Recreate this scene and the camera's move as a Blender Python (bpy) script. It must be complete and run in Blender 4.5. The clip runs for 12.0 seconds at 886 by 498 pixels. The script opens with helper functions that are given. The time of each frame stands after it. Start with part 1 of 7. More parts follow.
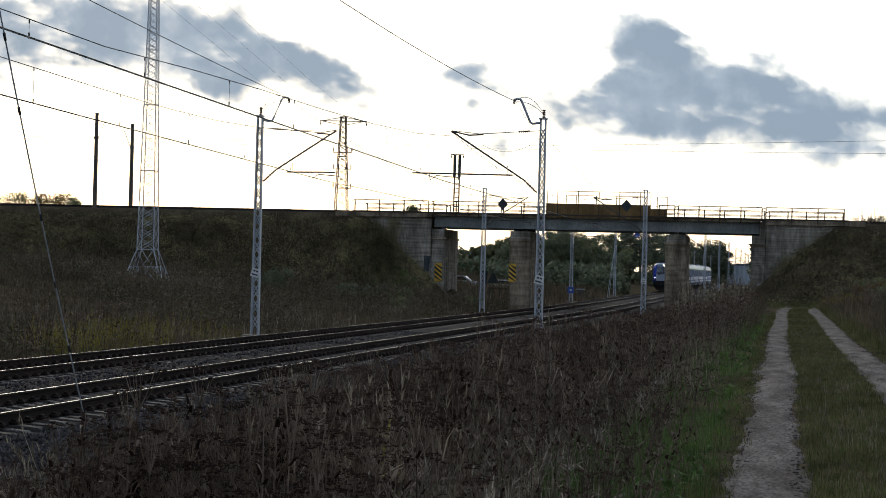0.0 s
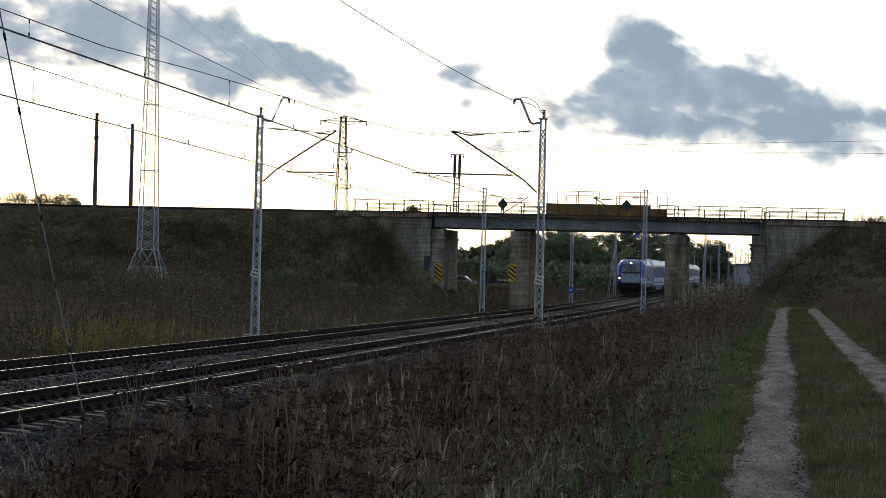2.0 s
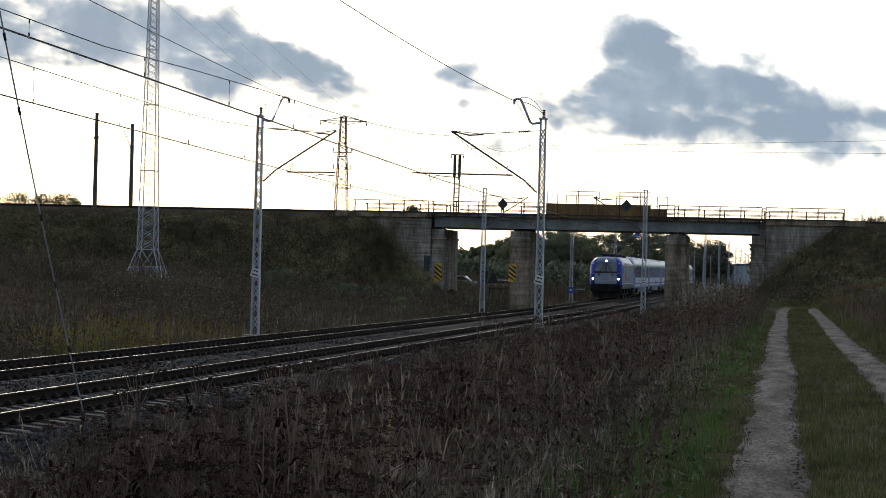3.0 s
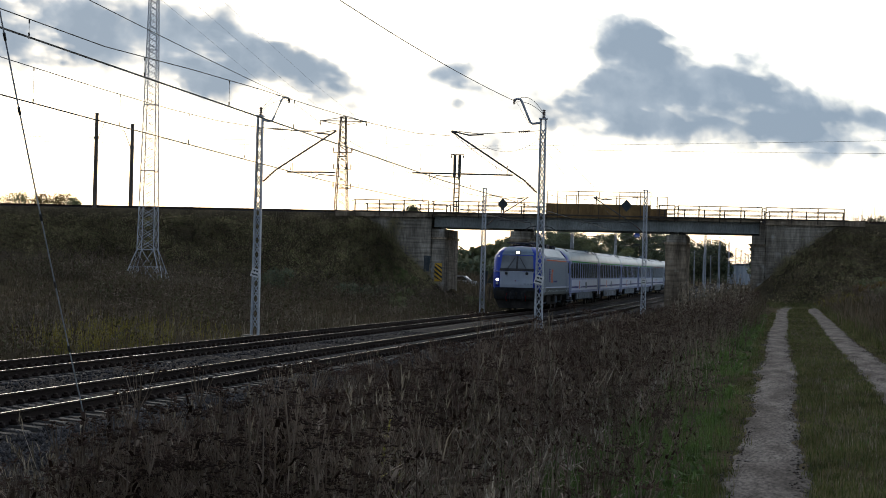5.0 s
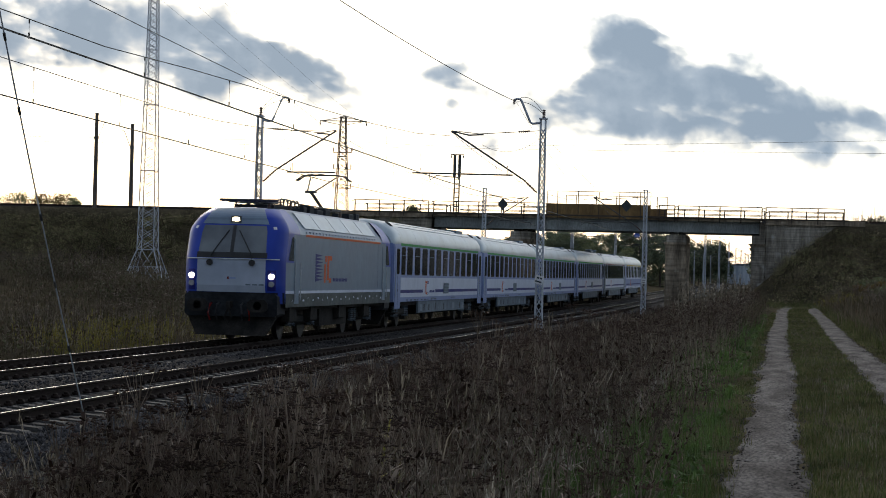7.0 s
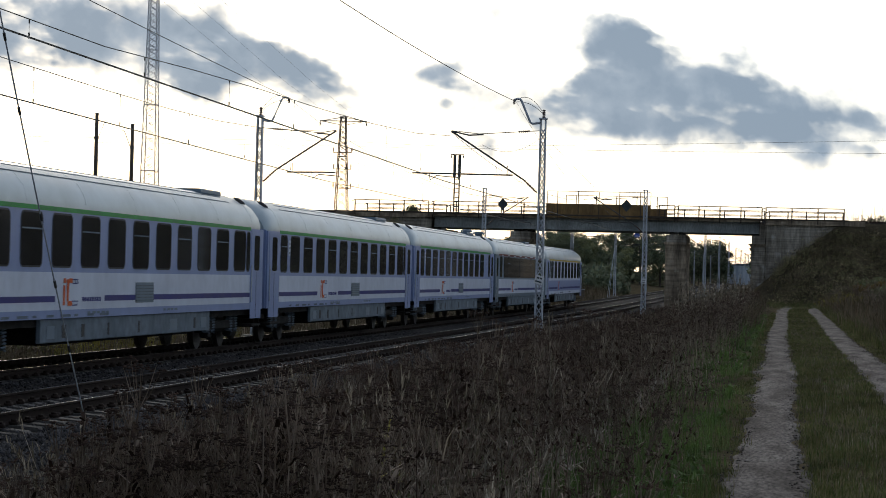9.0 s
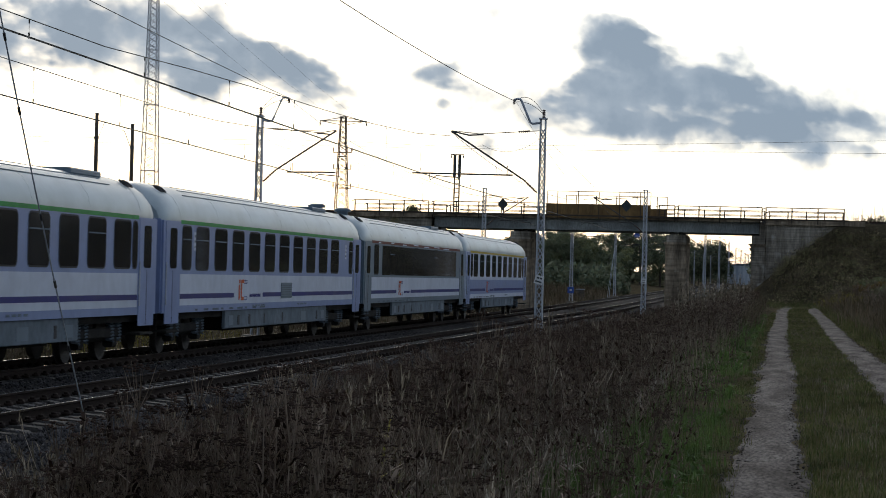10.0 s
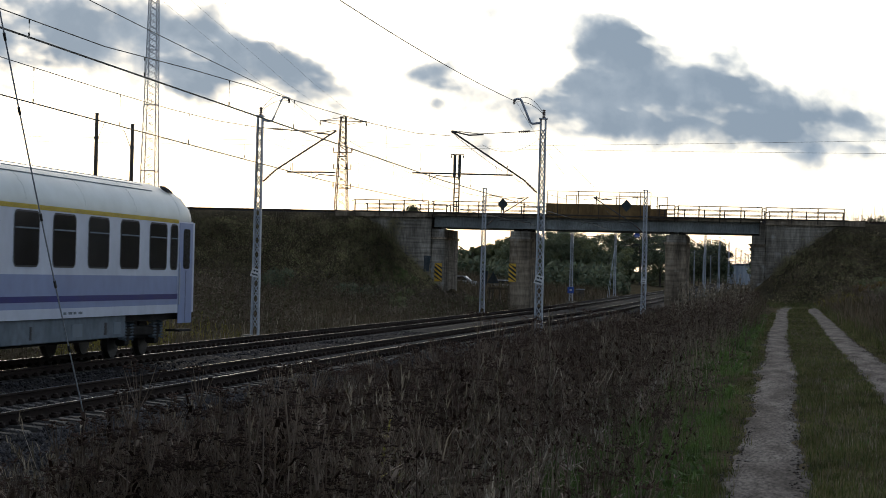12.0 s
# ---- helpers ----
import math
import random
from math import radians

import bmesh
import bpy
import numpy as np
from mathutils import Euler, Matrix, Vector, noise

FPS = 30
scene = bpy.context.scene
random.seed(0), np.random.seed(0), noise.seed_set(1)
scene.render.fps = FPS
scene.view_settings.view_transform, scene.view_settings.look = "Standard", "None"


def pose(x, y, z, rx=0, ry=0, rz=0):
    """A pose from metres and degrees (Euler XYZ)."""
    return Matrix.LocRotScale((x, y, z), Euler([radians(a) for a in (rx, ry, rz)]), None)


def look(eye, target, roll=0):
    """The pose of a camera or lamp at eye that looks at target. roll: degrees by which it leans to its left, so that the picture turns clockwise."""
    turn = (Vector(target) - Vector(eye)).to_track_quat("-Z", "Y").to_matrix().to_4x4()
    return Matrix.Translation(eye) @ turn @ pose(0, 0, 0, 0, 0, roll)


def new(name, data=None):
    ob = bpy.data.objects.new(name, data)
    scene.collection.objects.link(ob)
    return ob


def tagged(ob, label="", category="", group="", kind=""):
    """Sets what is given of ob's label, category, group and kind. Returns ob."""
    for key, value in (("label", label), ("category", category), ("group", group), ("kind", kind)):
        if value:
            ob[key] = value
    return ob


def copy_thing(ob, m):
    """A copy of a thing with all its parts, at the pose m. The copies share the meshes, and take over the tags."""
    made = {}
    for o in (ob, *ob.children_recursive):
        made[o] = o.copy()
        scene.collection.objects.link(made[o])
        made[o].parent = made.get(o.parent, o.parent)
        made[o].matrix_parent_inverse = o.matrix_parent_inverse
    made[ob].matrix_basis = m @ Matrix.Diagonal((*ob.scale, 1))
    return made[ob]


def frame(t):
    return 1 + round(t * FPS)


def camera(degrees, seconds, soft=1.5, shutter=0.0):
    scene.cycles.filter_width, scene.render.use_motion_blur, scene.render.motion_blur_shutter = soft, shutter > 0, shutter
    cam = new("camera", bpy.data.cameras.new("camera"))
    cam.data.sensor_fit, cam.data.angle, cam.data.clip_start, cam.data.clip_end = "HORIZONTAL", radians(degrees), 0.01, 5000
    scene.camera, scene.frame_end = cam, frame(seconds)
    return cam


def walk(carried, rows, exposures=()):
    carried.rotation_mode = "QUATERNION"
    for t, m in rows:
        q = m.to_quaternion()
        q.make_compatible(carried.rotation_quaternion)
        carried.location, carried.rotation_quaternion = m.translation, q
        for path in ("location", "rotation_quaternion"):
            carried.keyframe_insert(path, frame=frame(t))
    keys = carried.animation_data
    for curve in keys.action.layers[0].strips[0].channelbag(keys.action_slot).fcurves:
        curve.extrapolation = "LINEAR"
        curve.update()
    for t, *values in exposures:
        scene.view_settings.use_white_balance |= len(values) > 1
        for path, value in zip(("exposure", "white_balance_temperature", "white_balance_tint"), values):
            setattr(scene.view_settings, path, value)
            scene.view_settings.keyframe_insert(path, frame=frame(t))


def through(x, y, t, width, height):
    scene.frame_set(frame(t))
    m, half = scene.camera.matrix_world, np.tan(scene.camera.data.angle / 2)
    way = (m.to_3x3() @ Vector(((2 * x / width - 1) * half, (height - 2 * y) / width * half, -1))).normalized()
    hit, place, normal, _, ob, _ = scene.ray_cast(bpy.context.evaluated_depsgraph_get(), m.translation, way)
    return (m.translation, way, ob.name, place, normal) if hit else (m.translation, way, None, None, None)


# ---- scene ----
# camera: on a tripod beside the track, on the farm lane, looking along the line
cam = camera(21.53, 12.0, soft=0.85, shutter=0.08)
EYE = pose(0, 0, 2.054, 90, 0, 8.205) @ pose(0, 0, 0, 0.639, 0, 0) @ pose(0, 0, 0, 0, 0, 1.425)
walk(cam, [(0.0, EYE), (12.0, EYE)], exposures=[(0.0, 0.0), (7.0, 0.0), (9.2, -0.12), (12.0, -0.15)])

# world: late-day sky behind thin bright cloud, brightest towards the low sun
SUN_AZ, SUN_EL = radians(20.0), radians(18.0)   # to the left of +y, above the horizon
SUN_DIR = Vector((-math.sin(SUN_AZ) * math.cos(SUN_EL), math.cos(SUN_AZ) * math.cos(SUN_EL), math.sin(SUN_EL)))
world = bpy.data.worlds.new("world")
scene.world = world
world.use_nodes = True
wn, wl = world.node_tree.nodes, world.node_tree.links
wn.clear()
w_out = wn.new("ShaderNodeOutputWorld")
sky = wn.new("ShaderNodeTexSky")
sky.sky_type = "NISHITA"
sky.sun_disc = False
sky.sun_elevation, sky.sun_rotation = SUN_EL, -SUN_AZ
sky.air_density, sky.dust_density = 1.0, 1.0
bg_sky = wn.new("ShaderNodeBackground")
bg_sky.inputs["Strength"].default_value = 0.05
wl.new(sky.outputs["Color"], bg_sky.inputs["Color"])
# the veil of thin high cloud: smooth, whiter and brighter round the sun
tc = wn.new("ShaderNodeTexCoord")
dot = wn.new("ShaderNodeVectorMath")
dot.operation = "DOT_PRODUCT"
dot.inputs[1].default_value = SUN_DIR
wl.new(tc.outputs["Generated"], dot.inputs[0])
veil = wn.new("ShaderNodeValToRGB")
veil.color_ramp.interpolation = "EASE"
VEIL = ((0.0, (0.16, 0.185, 0.24)), (0.5, (0.25, 0.28, 0.34)), (0.86, (0.55, 0.60, 0.68)), (0.95, (0.70, 0.75, 0.80)), (1.0, (0.80, 0.82, 0.83)))
half = wn.new("ShaderNodeMath")
half.operation = "MULTIPLY_ADD"
half.inputs[1].default_value = half.inputs[2].default_value = 0.5
wl.new(dot.outputs["Value"], half.inputs[0])
# faint streaks in the veil
mp = wn.new("ShaderNodeMapping")
mp.inputs["Scale"].default_value = (5.0, 5.0, 34.0)
wl.new(tc.outputs["Generated"], mp.inputs["Vector"])
streak = wn.new("ShaderNodeTexNoise")
streak.inputs["Scale"].default_value = 1.0
streak.inputs["Detail"].default_value = 5.0
wl.new(mp.outputs["Vector"], streak.inputs["Vector"])
s_ramp = wn.new("ShaderNodeValToRGB")
s_ramp.color_ramp.elements[0].position, s_ramp.color_ramp.elements[0].color = 0.36, (0.85, 0.88, 0.92, 1)
s_ramp.color_ramp.elements[1].position, s_ramp.color_ramp.elements[1].color = 0.58, (1, 1, 1, 1)
wl.new(streak.outputs["Fac"], s_ramp.inputs["Fac"])
wl.new(half.outputs["Value"], veil.inputs["Fac"])
while len(veil.color_ramp.elements) < len(VEIL):
    veil.color_ramp.elements.new(0.5)
for el, (at, col) in zip(veil.color_ramp.elements, VEIL):
    el.position = at
for el, (at, col) in zip(veil.color_ramp.elements, VEIL):
    el.color = (*col, 1)
mul = wn.new("ShaderNodeMix")
mul.data_type, mul.blend_type = "RGBA", "MULTIPLY"
mul.inputs["Factor"].default_value = 1.0
wl.new(veil.outputs["Color"], mul.inputs["A"])
wl.new(s_ramp.outputs["Color"], mul.inputs["B"])
bg_veil = wn.new("ShaderNodeBackground")
bg_veil.inputs["Strength"].default_value = 1.0
wl.new(mul.outputs["Result"], bg_veil.inputs["Color"])
w_add = wn.new("ShaderNodeAddShader")
wl.new(bg_sky.outputs["Background"], w_add.inputs[0])
wl.new(bg_veil.outputs["Background"], w_add.inputs[1])
wl.new(w_add.outputs["Shader"], w_out.inputs["Surface"])

sun = new("sun", bpy.data.lights.new("sun", "SUN"))
sun.data.energy, sun.data.angle, sun.data.color = 0.6, radians(12), (1.0, 0.9, 0.76)
sun.matrix_world = look(SUN_DIR * 100, (0, 0, 0))

# ---- materials ----
def mat(name, c1, c2, scale=3.0, rough=0.8, metal=0.0, bump=0.3, bscale=40.0, spread=(0.35, 0.65), fine=0.25, spec=0.5, stretch=(1, 1, 1), island=0.0, dist=0.02, rvar=0.12):
    """Two tones blended by a broad noise, a finer noise over it, and a fine relief."""
    m = bpy.data.materials.new(name)
    m.use_nodes = True
    n, k = m.node_tree.nodes, m.node_tree.links
    p = n["Principled BSDF"]
    p.inputs["Metallic"].default_value = metal
    p.inputs["Specular IOR Level"].default_value = spec
    co = n.new("ShaderNodeTexCoord")
    mpn = n.new("ShaderNodeMapping")
    mpn.inputs["Scale"].default_value = stretch
    k.new(co.outputs["Object"], mpn.inputs["Vector"])
    a = n.new("ShaderNodeTexNoise")
    a.inputs["Scale"].default_value, a.inputs["Detail"].default_value = scale, 6.0
    k.new(mpn.outputs["Vector"], a.inputs["Vector"])
    r = n.new("ShaderNodeValToRGB")
    r.color_ramp.elements[0].position, r.color_ramp.elements[0].color = spread[0], (*c1, 1)
    r.color_ramp.elements[1].position, r.color_ramp.elements[1].color = spread[1], (*c2, 1)
    k.new(a.outputs["Fac"], r.inputs["Fac"])
    b = n.new("ShaderNodeTexNoise")
    b.inputs["Scale"].default_value, b.inputs["Detail"].default_value = bscale, 4.0
    k.new(mpn.outputs["Vector"], b.inputs["Vector"])
    v = n.new("ShaderNodeMapRange")
    v.inputs["From Min"].default_value, v.inputs["From Max"].default_value = 0.3, 0.7
    v.inputs["To Min"].default_value, v.inputs["To Max"].default_value = 1 - fine, 1 + fine
    k.new(b.outputs["Fac"], v.inputs["Value"])
    last = v.outputs["Result"]
    if island:
        g = n.new("ShaderNodeNewGeometry")
        oi = n.new("ShaderNodeObjectInfo")
        s = n.new("ShaderNodeMath")
        s.operation = "ADD"
        k.new(g.outputs["Random Per Island"], s.inputs[0])
        k.new(oi.outputs["Random"], s.inputs[1])
        fr = n.new("ShaderNodeMath")
        fr.operation = "FRACT"
        k.new(s.outputs["Value"], fr.inputs[0])
        iv = n.new("ShaderNodeMapRange")
        iv.inputs["To Min"].default_value, iv.inputs["To Max"].default_value = 1 - island, 1 + island
        k.new(fr.outputs["Value"], iv.inputs["Value"])
        t = n.new("ShaderNodeMath")
        t.operation = "MULTIPLY"
        k.new(last, t.inputs[0])
        k.new(iv.outputs["Result"], t.inputs[1])
        last = t.outputs["Value"]
    mx = n.new("ShaderNodeVectorMath")
    mx.operation = "SCALE"
    k.new(r.outputs["Color"], mx.inputs[0])
    k.new(last, mx.inputs["Scale"])
    k.new(mx.outputs["Vector"], p.inputs["Base Color"])
    rv = n.new("ShaderNodeMapRange")
    rv.inputs["To Min"].default_value, rv.inputs["To Max"].default_value = max(0.02, rough - rvar), min(1.0, rough + rvar)
    k.new(a.outputs["Fac"], rv.inputs["Value"])
    k.new(rv.outputs["Result"], p.inputs["Roughness"])
    if bump:
        bp = n.new("ShaderNodeBump")
        bp.inputs["Strength"].default_value, bp.inputs["Distance"].default_value = bump, dist
        k.new(b.outputs["Fac"], bp.inputs["Height"])
        k.new(bp.outputs["Normal"], p.inputs["Normal"])
    return m


def leafy(name, cols, rough=0.7, through=0.25, spec=0.3, patch=0.45):
    """Leaves and stalks: one tone a piece, a little light let through."""
    m = bpy.data.materials.new(name)
    m.use_nodes = True
    n, k = m.node_tree.nodes, m.node_tree.links
    p = n["Principled BSDF"]
    g = n.new("ShaderNodeNewGeometry")
    r = n.new("ShaderNodeValToRGB")
    while len(r.color_ramp.elements) < len(cols):
        r.color_ramp.elements.new(0.5)
    for i, el in enumerate(r.color_ramp.elements):
        el.position = i / max(1, len(cols) - 1)
    for el, c in zip(r.color_ramp.elements, cols):
        el.color = (*c, 1)
    co = n.new("ShaderNodeTexCoord")
    a = n.new("ShaderNodeTexNoise")
    a.inputs["Scale"].default_value, a.inputs["Detail"].default_value = patch, 5.0
    k.new(co.outputs["Object"], a.inputs["Vector"])
    v = n.new("ShaderNodeMapRange")
    v.inputs["From Min"].default_value, v.inputs["From Max"].default_value = 0.3, 0.7
    v.inputs["To Min"].default_value, v.inputs["To Max"].default_value = 0.45, 1.6
    k.new(a.outputs["Fac"], v.inputs["Value"])
    # tone: half by the piece, half by the spot it grows on
    b = n.new("ShaderNodeTexNoise")
    b.inputs["Scale"].default_value, b.inputs["Detail"].default_value = patch * 5, 3.0
    k.new(co.outputs["Object"], b.inputs["Vector"])
    bs = n.new("ShaderNodeMapRange")
    bs.inputs["From Min"].default_value, bs.inputs["From Max"].default_value = 0.32, 0.68
    k.new(b.outputs["Fac"], bs.inputs["Value"])
    mi = n.new("ShaderNodeMix")
    mi.inputs["Factor"].default_value = 0.55
    k.new(bs.outputs["Result"], mi.inputs["A"])
    k.new(g.outputs["Random Per Island"], mi.inputs["B"])
    k.new(mi.outputs["Result"], r.inputs["Fac"])
    mx = n.new("ShaderNodeVectorMath")
    mx.operation = "SCALE"
    k.new(r.outputs["Color"], mx.inputs[0])
    k.new(v.outputs["Result"], mx.inputs["Scale"])
    k.new(mx.outputs["Vector"], p.inputs["Base Color"])
    p.inputs["Roughness"].default_value = rough
    p.inputs["Specular IOR Level"].default_value = spec
    if through:
        tr = n.new("ShaderNodeBsdfTranslucent")
        k.new(mx.outputs["Vector"], tr.inputs["Color"])
        ms = n.new("ShaderNodeMixShader")
        ms.inputs["Fac"].default_value = through
        k.new(p.outputs["BSDF"], ms.inputs[1])
        k.new(tr.outputs["BSDF"], ms.inputs[2])
        k.new(ms.outputs["Shader"], n["Material Output"].inputs["Surface"])
    return m


def glow(name, color, strength):
    m = bpy.data.materials.new(name)
    m.use_nodes = True
    p = m.node_tree.nodes["Principled BSDF"]
    p.inputs["Base Color"].default_value = (*color, 1)
    p.inputs["Emission Color"].default_value = (*color, 1)
    p.inputs["Emission Strength"].default_value = strength
    return m


def shuttered(name, c1, c2, light, board=0.14):
    """Old concrete poured against boards: fine level ridges, streaks that run down, pale crusts."""
    m = mat(name, c1, c2, 0.8, 0.92, bump=0.5, bscale=5, fine=0.3, stretch=(1.4, 1.4, 0.3), spec=0.2)
    n, k = m.node_tree.nodes, m.node_tree.links
    p = n["Principled BSDF"]
    base = p.inputs["Base Color"].links[0].from_socket
    co = n.new("ShaderNodeTexCoord")
    mp_ = n.new("ShaderNodeMapping")
    mp_.inputs["Scale"].default_value = (0.35, 0.35, 1 / board)
    k.new(co.outputs["Object"], mp_.inputs["Vector"])
    bd = n.new("ShaderNodeTexNoise")
    bd.inputs["Scale"].default_value, bd.inputs["Detail"].default_value = 1.0, 3.0
    k.new(mp_.outputs["Vector"], bd.inputs["Vector"])
    br = n.new("ShaderNodeMapRange")
    br.inputs["From Min"].default_value, br.inputs["From Max"].default_value = 0.3, 0.7
    br.inputs["To Min"].default_value, br.inputs["To Max"].default_value = 0.62, 1.38
    k.new(bd.outputs["Fac"], br.inputs["Value"])
    sc = n.new("ShaderNodeVectorMath")
    sc.operation = "SCALE"
    k.new(base, sc.inputs[0])
    k.new(br.outputs["Result"], sc.inputs["Scale"])
    cr = n.new("ShaderNodeTexNoise")
    cr.inputs["Scale"].default_value, cr.inputs["Detail"].default_value = 1.3, 7.0
    k.new(co.outputs["Object"], cr.inputs["Vector"])
    cm = n.new("ShaderNodeMapRange")
    cm.inputs["From Min"].default_value, cm.inputs["From Max"].default_value = 0.60, 0.72
    cm.inputs["To Max"].default_value = 0.8
    k.new(cr.outputs["Fac"], cm.inputs["Value"])
    mx = n.new("ShaderNodeMix")
    mx.data_type = "RGBA"
    k.new(cm.outputs["Result"], mx.inputs["Factor"])
    k.new(sc.outputs["Vector"], mx.inputs["A"])
    mx.inputs["B"].default_value = (*light, 1)
    k.new(mx.outputs["Result"], p.inputs["Base Color"])
    return m


M_WALL = shuttered("shuttered_concrete", (0.12, 0.104, 0.083), (0.36, 0.32, 0.265), (0.42, 0.40, 0.36))
M_PIER = shuttered("pier_concrete", (0.125, 0.098, 0.070), (0.34, 0.27, 0.195), (0.40, 0.345, 0.27), 0.3)
M_CONCRETE = mat("weathered_concrete", (0.08, 0.069, 0.054), (0.24, 0.21, 0.168), 0.55, 0.9, bump=0.5, bscale=6, fine=0.3, stretch=(1, 1, 0.5))
M_CONCRETE_OLD = mat("stained_concrete", (0.105, 0.086, 0.066), (0.31, 0.26, 0.2), 0.8, 0.92, bump=0.6, bscale=5, fine=0.35, stretch=(1.3, 1.3, 0.25))
M_WHITEWASH = mat("whitewashed_patch", (0.5, 0.49, 0.46), (0.2, 0.19, 0.17), 2.2, 0.9, bscale=9, fine=0.3)
M_GIRDER = mat("grey_girder_paint", (0.15, 0.165, 0.165), (0.28, 0.295, 0.285), 0.7, 0.6, bump=0.15, bscale=14, stretch=(1, 1, 0.3))
M_RUST = mat("rusty_sheet", (0.10, 0.055, 0.018), (0.27, 0.165, 0.06), 0.9, 0.85, bump=0.3, bscale=12, stretch=(1.2, 1, 0.3))
M_RAILING = mat("rusted_railing", (0.0330, 0.0240, 0.0168), (0.0720, 0.0510, 0.0360), 2.0, 0.75, bscale=20)
M_GALV = mat("galvanised_steel", (0.34, 0.37, 0.42), (0.54, 0.57, 0.62), 1.6, 0.5, metal=0.25, bump=0.1, bscale=30)
M_DARKSTEEL = mat("dark_steel", (0.05, 0.05, 0.052), (0.11, 0.105, 0.1), 3.0, 0.6, metal=0.5, bscale=30)
M_WIRE = mat("oxidised_copper_wire", (0.05, 0.048, 0.04), (0.09, 0.085, 0.07), 0.5, 0.55, metal=0.6, bump=0)
M_BALLAST = mat("crushed_stone", (0.0135, 0.0128, 0.0135), (0.0390, 0.0360, 0.0353), 9.0, 0.95, bump=1.0, bscale=26, fine=0.5, dist=0.05, spec=0.05)
M_STONE = mat("ballast_stone", (0.030, 0.029, 0.031), (0.078, 0.074, 0.074), 4.0, 0.97, spec=0.06, bump=0.4, bscale=60, island=0.6)
M_SLEEPER = mat("concrete_sleeper", (0.0680, 0.0624, 0.0560), (0.1520, 0.1400, 0.1280), 2.0, 0.95, spec=0.08, bump=0.3, bscale=30, island=0.25)
M_RAIL = mat("rusty_rail_side", (0.018, 0.012, 0.01), (0.04, 0.028, 0.022), 2.0, 0.9, spec=0.1, bump=0.2, bscale=30, stretch=(1, 0.2, 1))
M_RAILTOP = mat("polished_rail_head", (0.1360, 0.1292, 0.1258), (0.2176, 0.2074, 0.2040), 0.6800, 0.1768, metal=0.6800, bump=0.0340, bscale=20, stretch=(6, 0.1360, 6))
M_GROUND = mat("dry_grass_soil", (0.045, 0.038, 0.025), (0.105, 0.085, 0.052), 0.5, 1.0, spec=0.0, bump=0.8, bscale=7, fine=0.4, dist=0.08)
M_LANE = mat("sandy_gravel_lane", (0.055, 0.047, 0.042), (0.155, 0.138, 0.124), 2.6, 0.98, spec=0.05, bump=0.7, bscale=34, fine=0.6, stretch=(1, 0.2, 1), dist=0.02)
M_POLE = mat("weathered_pole", (0.08, 0.06, 0.05), (0.15, 0.12, 0.1), 2.0, 0.85, bscale=30, stretch=(1, 1, 0.2))
M_PORCELAIN = mat("brown_porcelain", (0.06, 0.03, 0.022), (0.09, 0.045, 0.03), 3, 0.25, bump=0)
M_YELLOW = mat("sign_yellow", (0.62, 0.36, 0.02), (0.72, 0.45, 0.04), 3, 0.5, bump=0.05)
M_BLACK = mat("black_paint", (0.012, 0.012, 0.013), (0.03, 0.03, 0.03), 4, 0.5, bump=0.05)
M_WHITE = mat("white_sign_paint", (0.62, 0.63, 0.64), (0.75, 0.75, 0.75), 3, 0.5, bump=0.05)
M_BLUE = mat("blue_sign_paint", (0.03, 0.09, 0.4), (0.05, 0.13, 0.5), 3, 0.45, bump=0.05)
M_SIGNBACK = mat("grey_sign_back", (0.045, 0.055, 0.06), (0.08, 0.09, 0.095), 3, 0.6, metal=0.0, bump=0.05, spec=0.1)


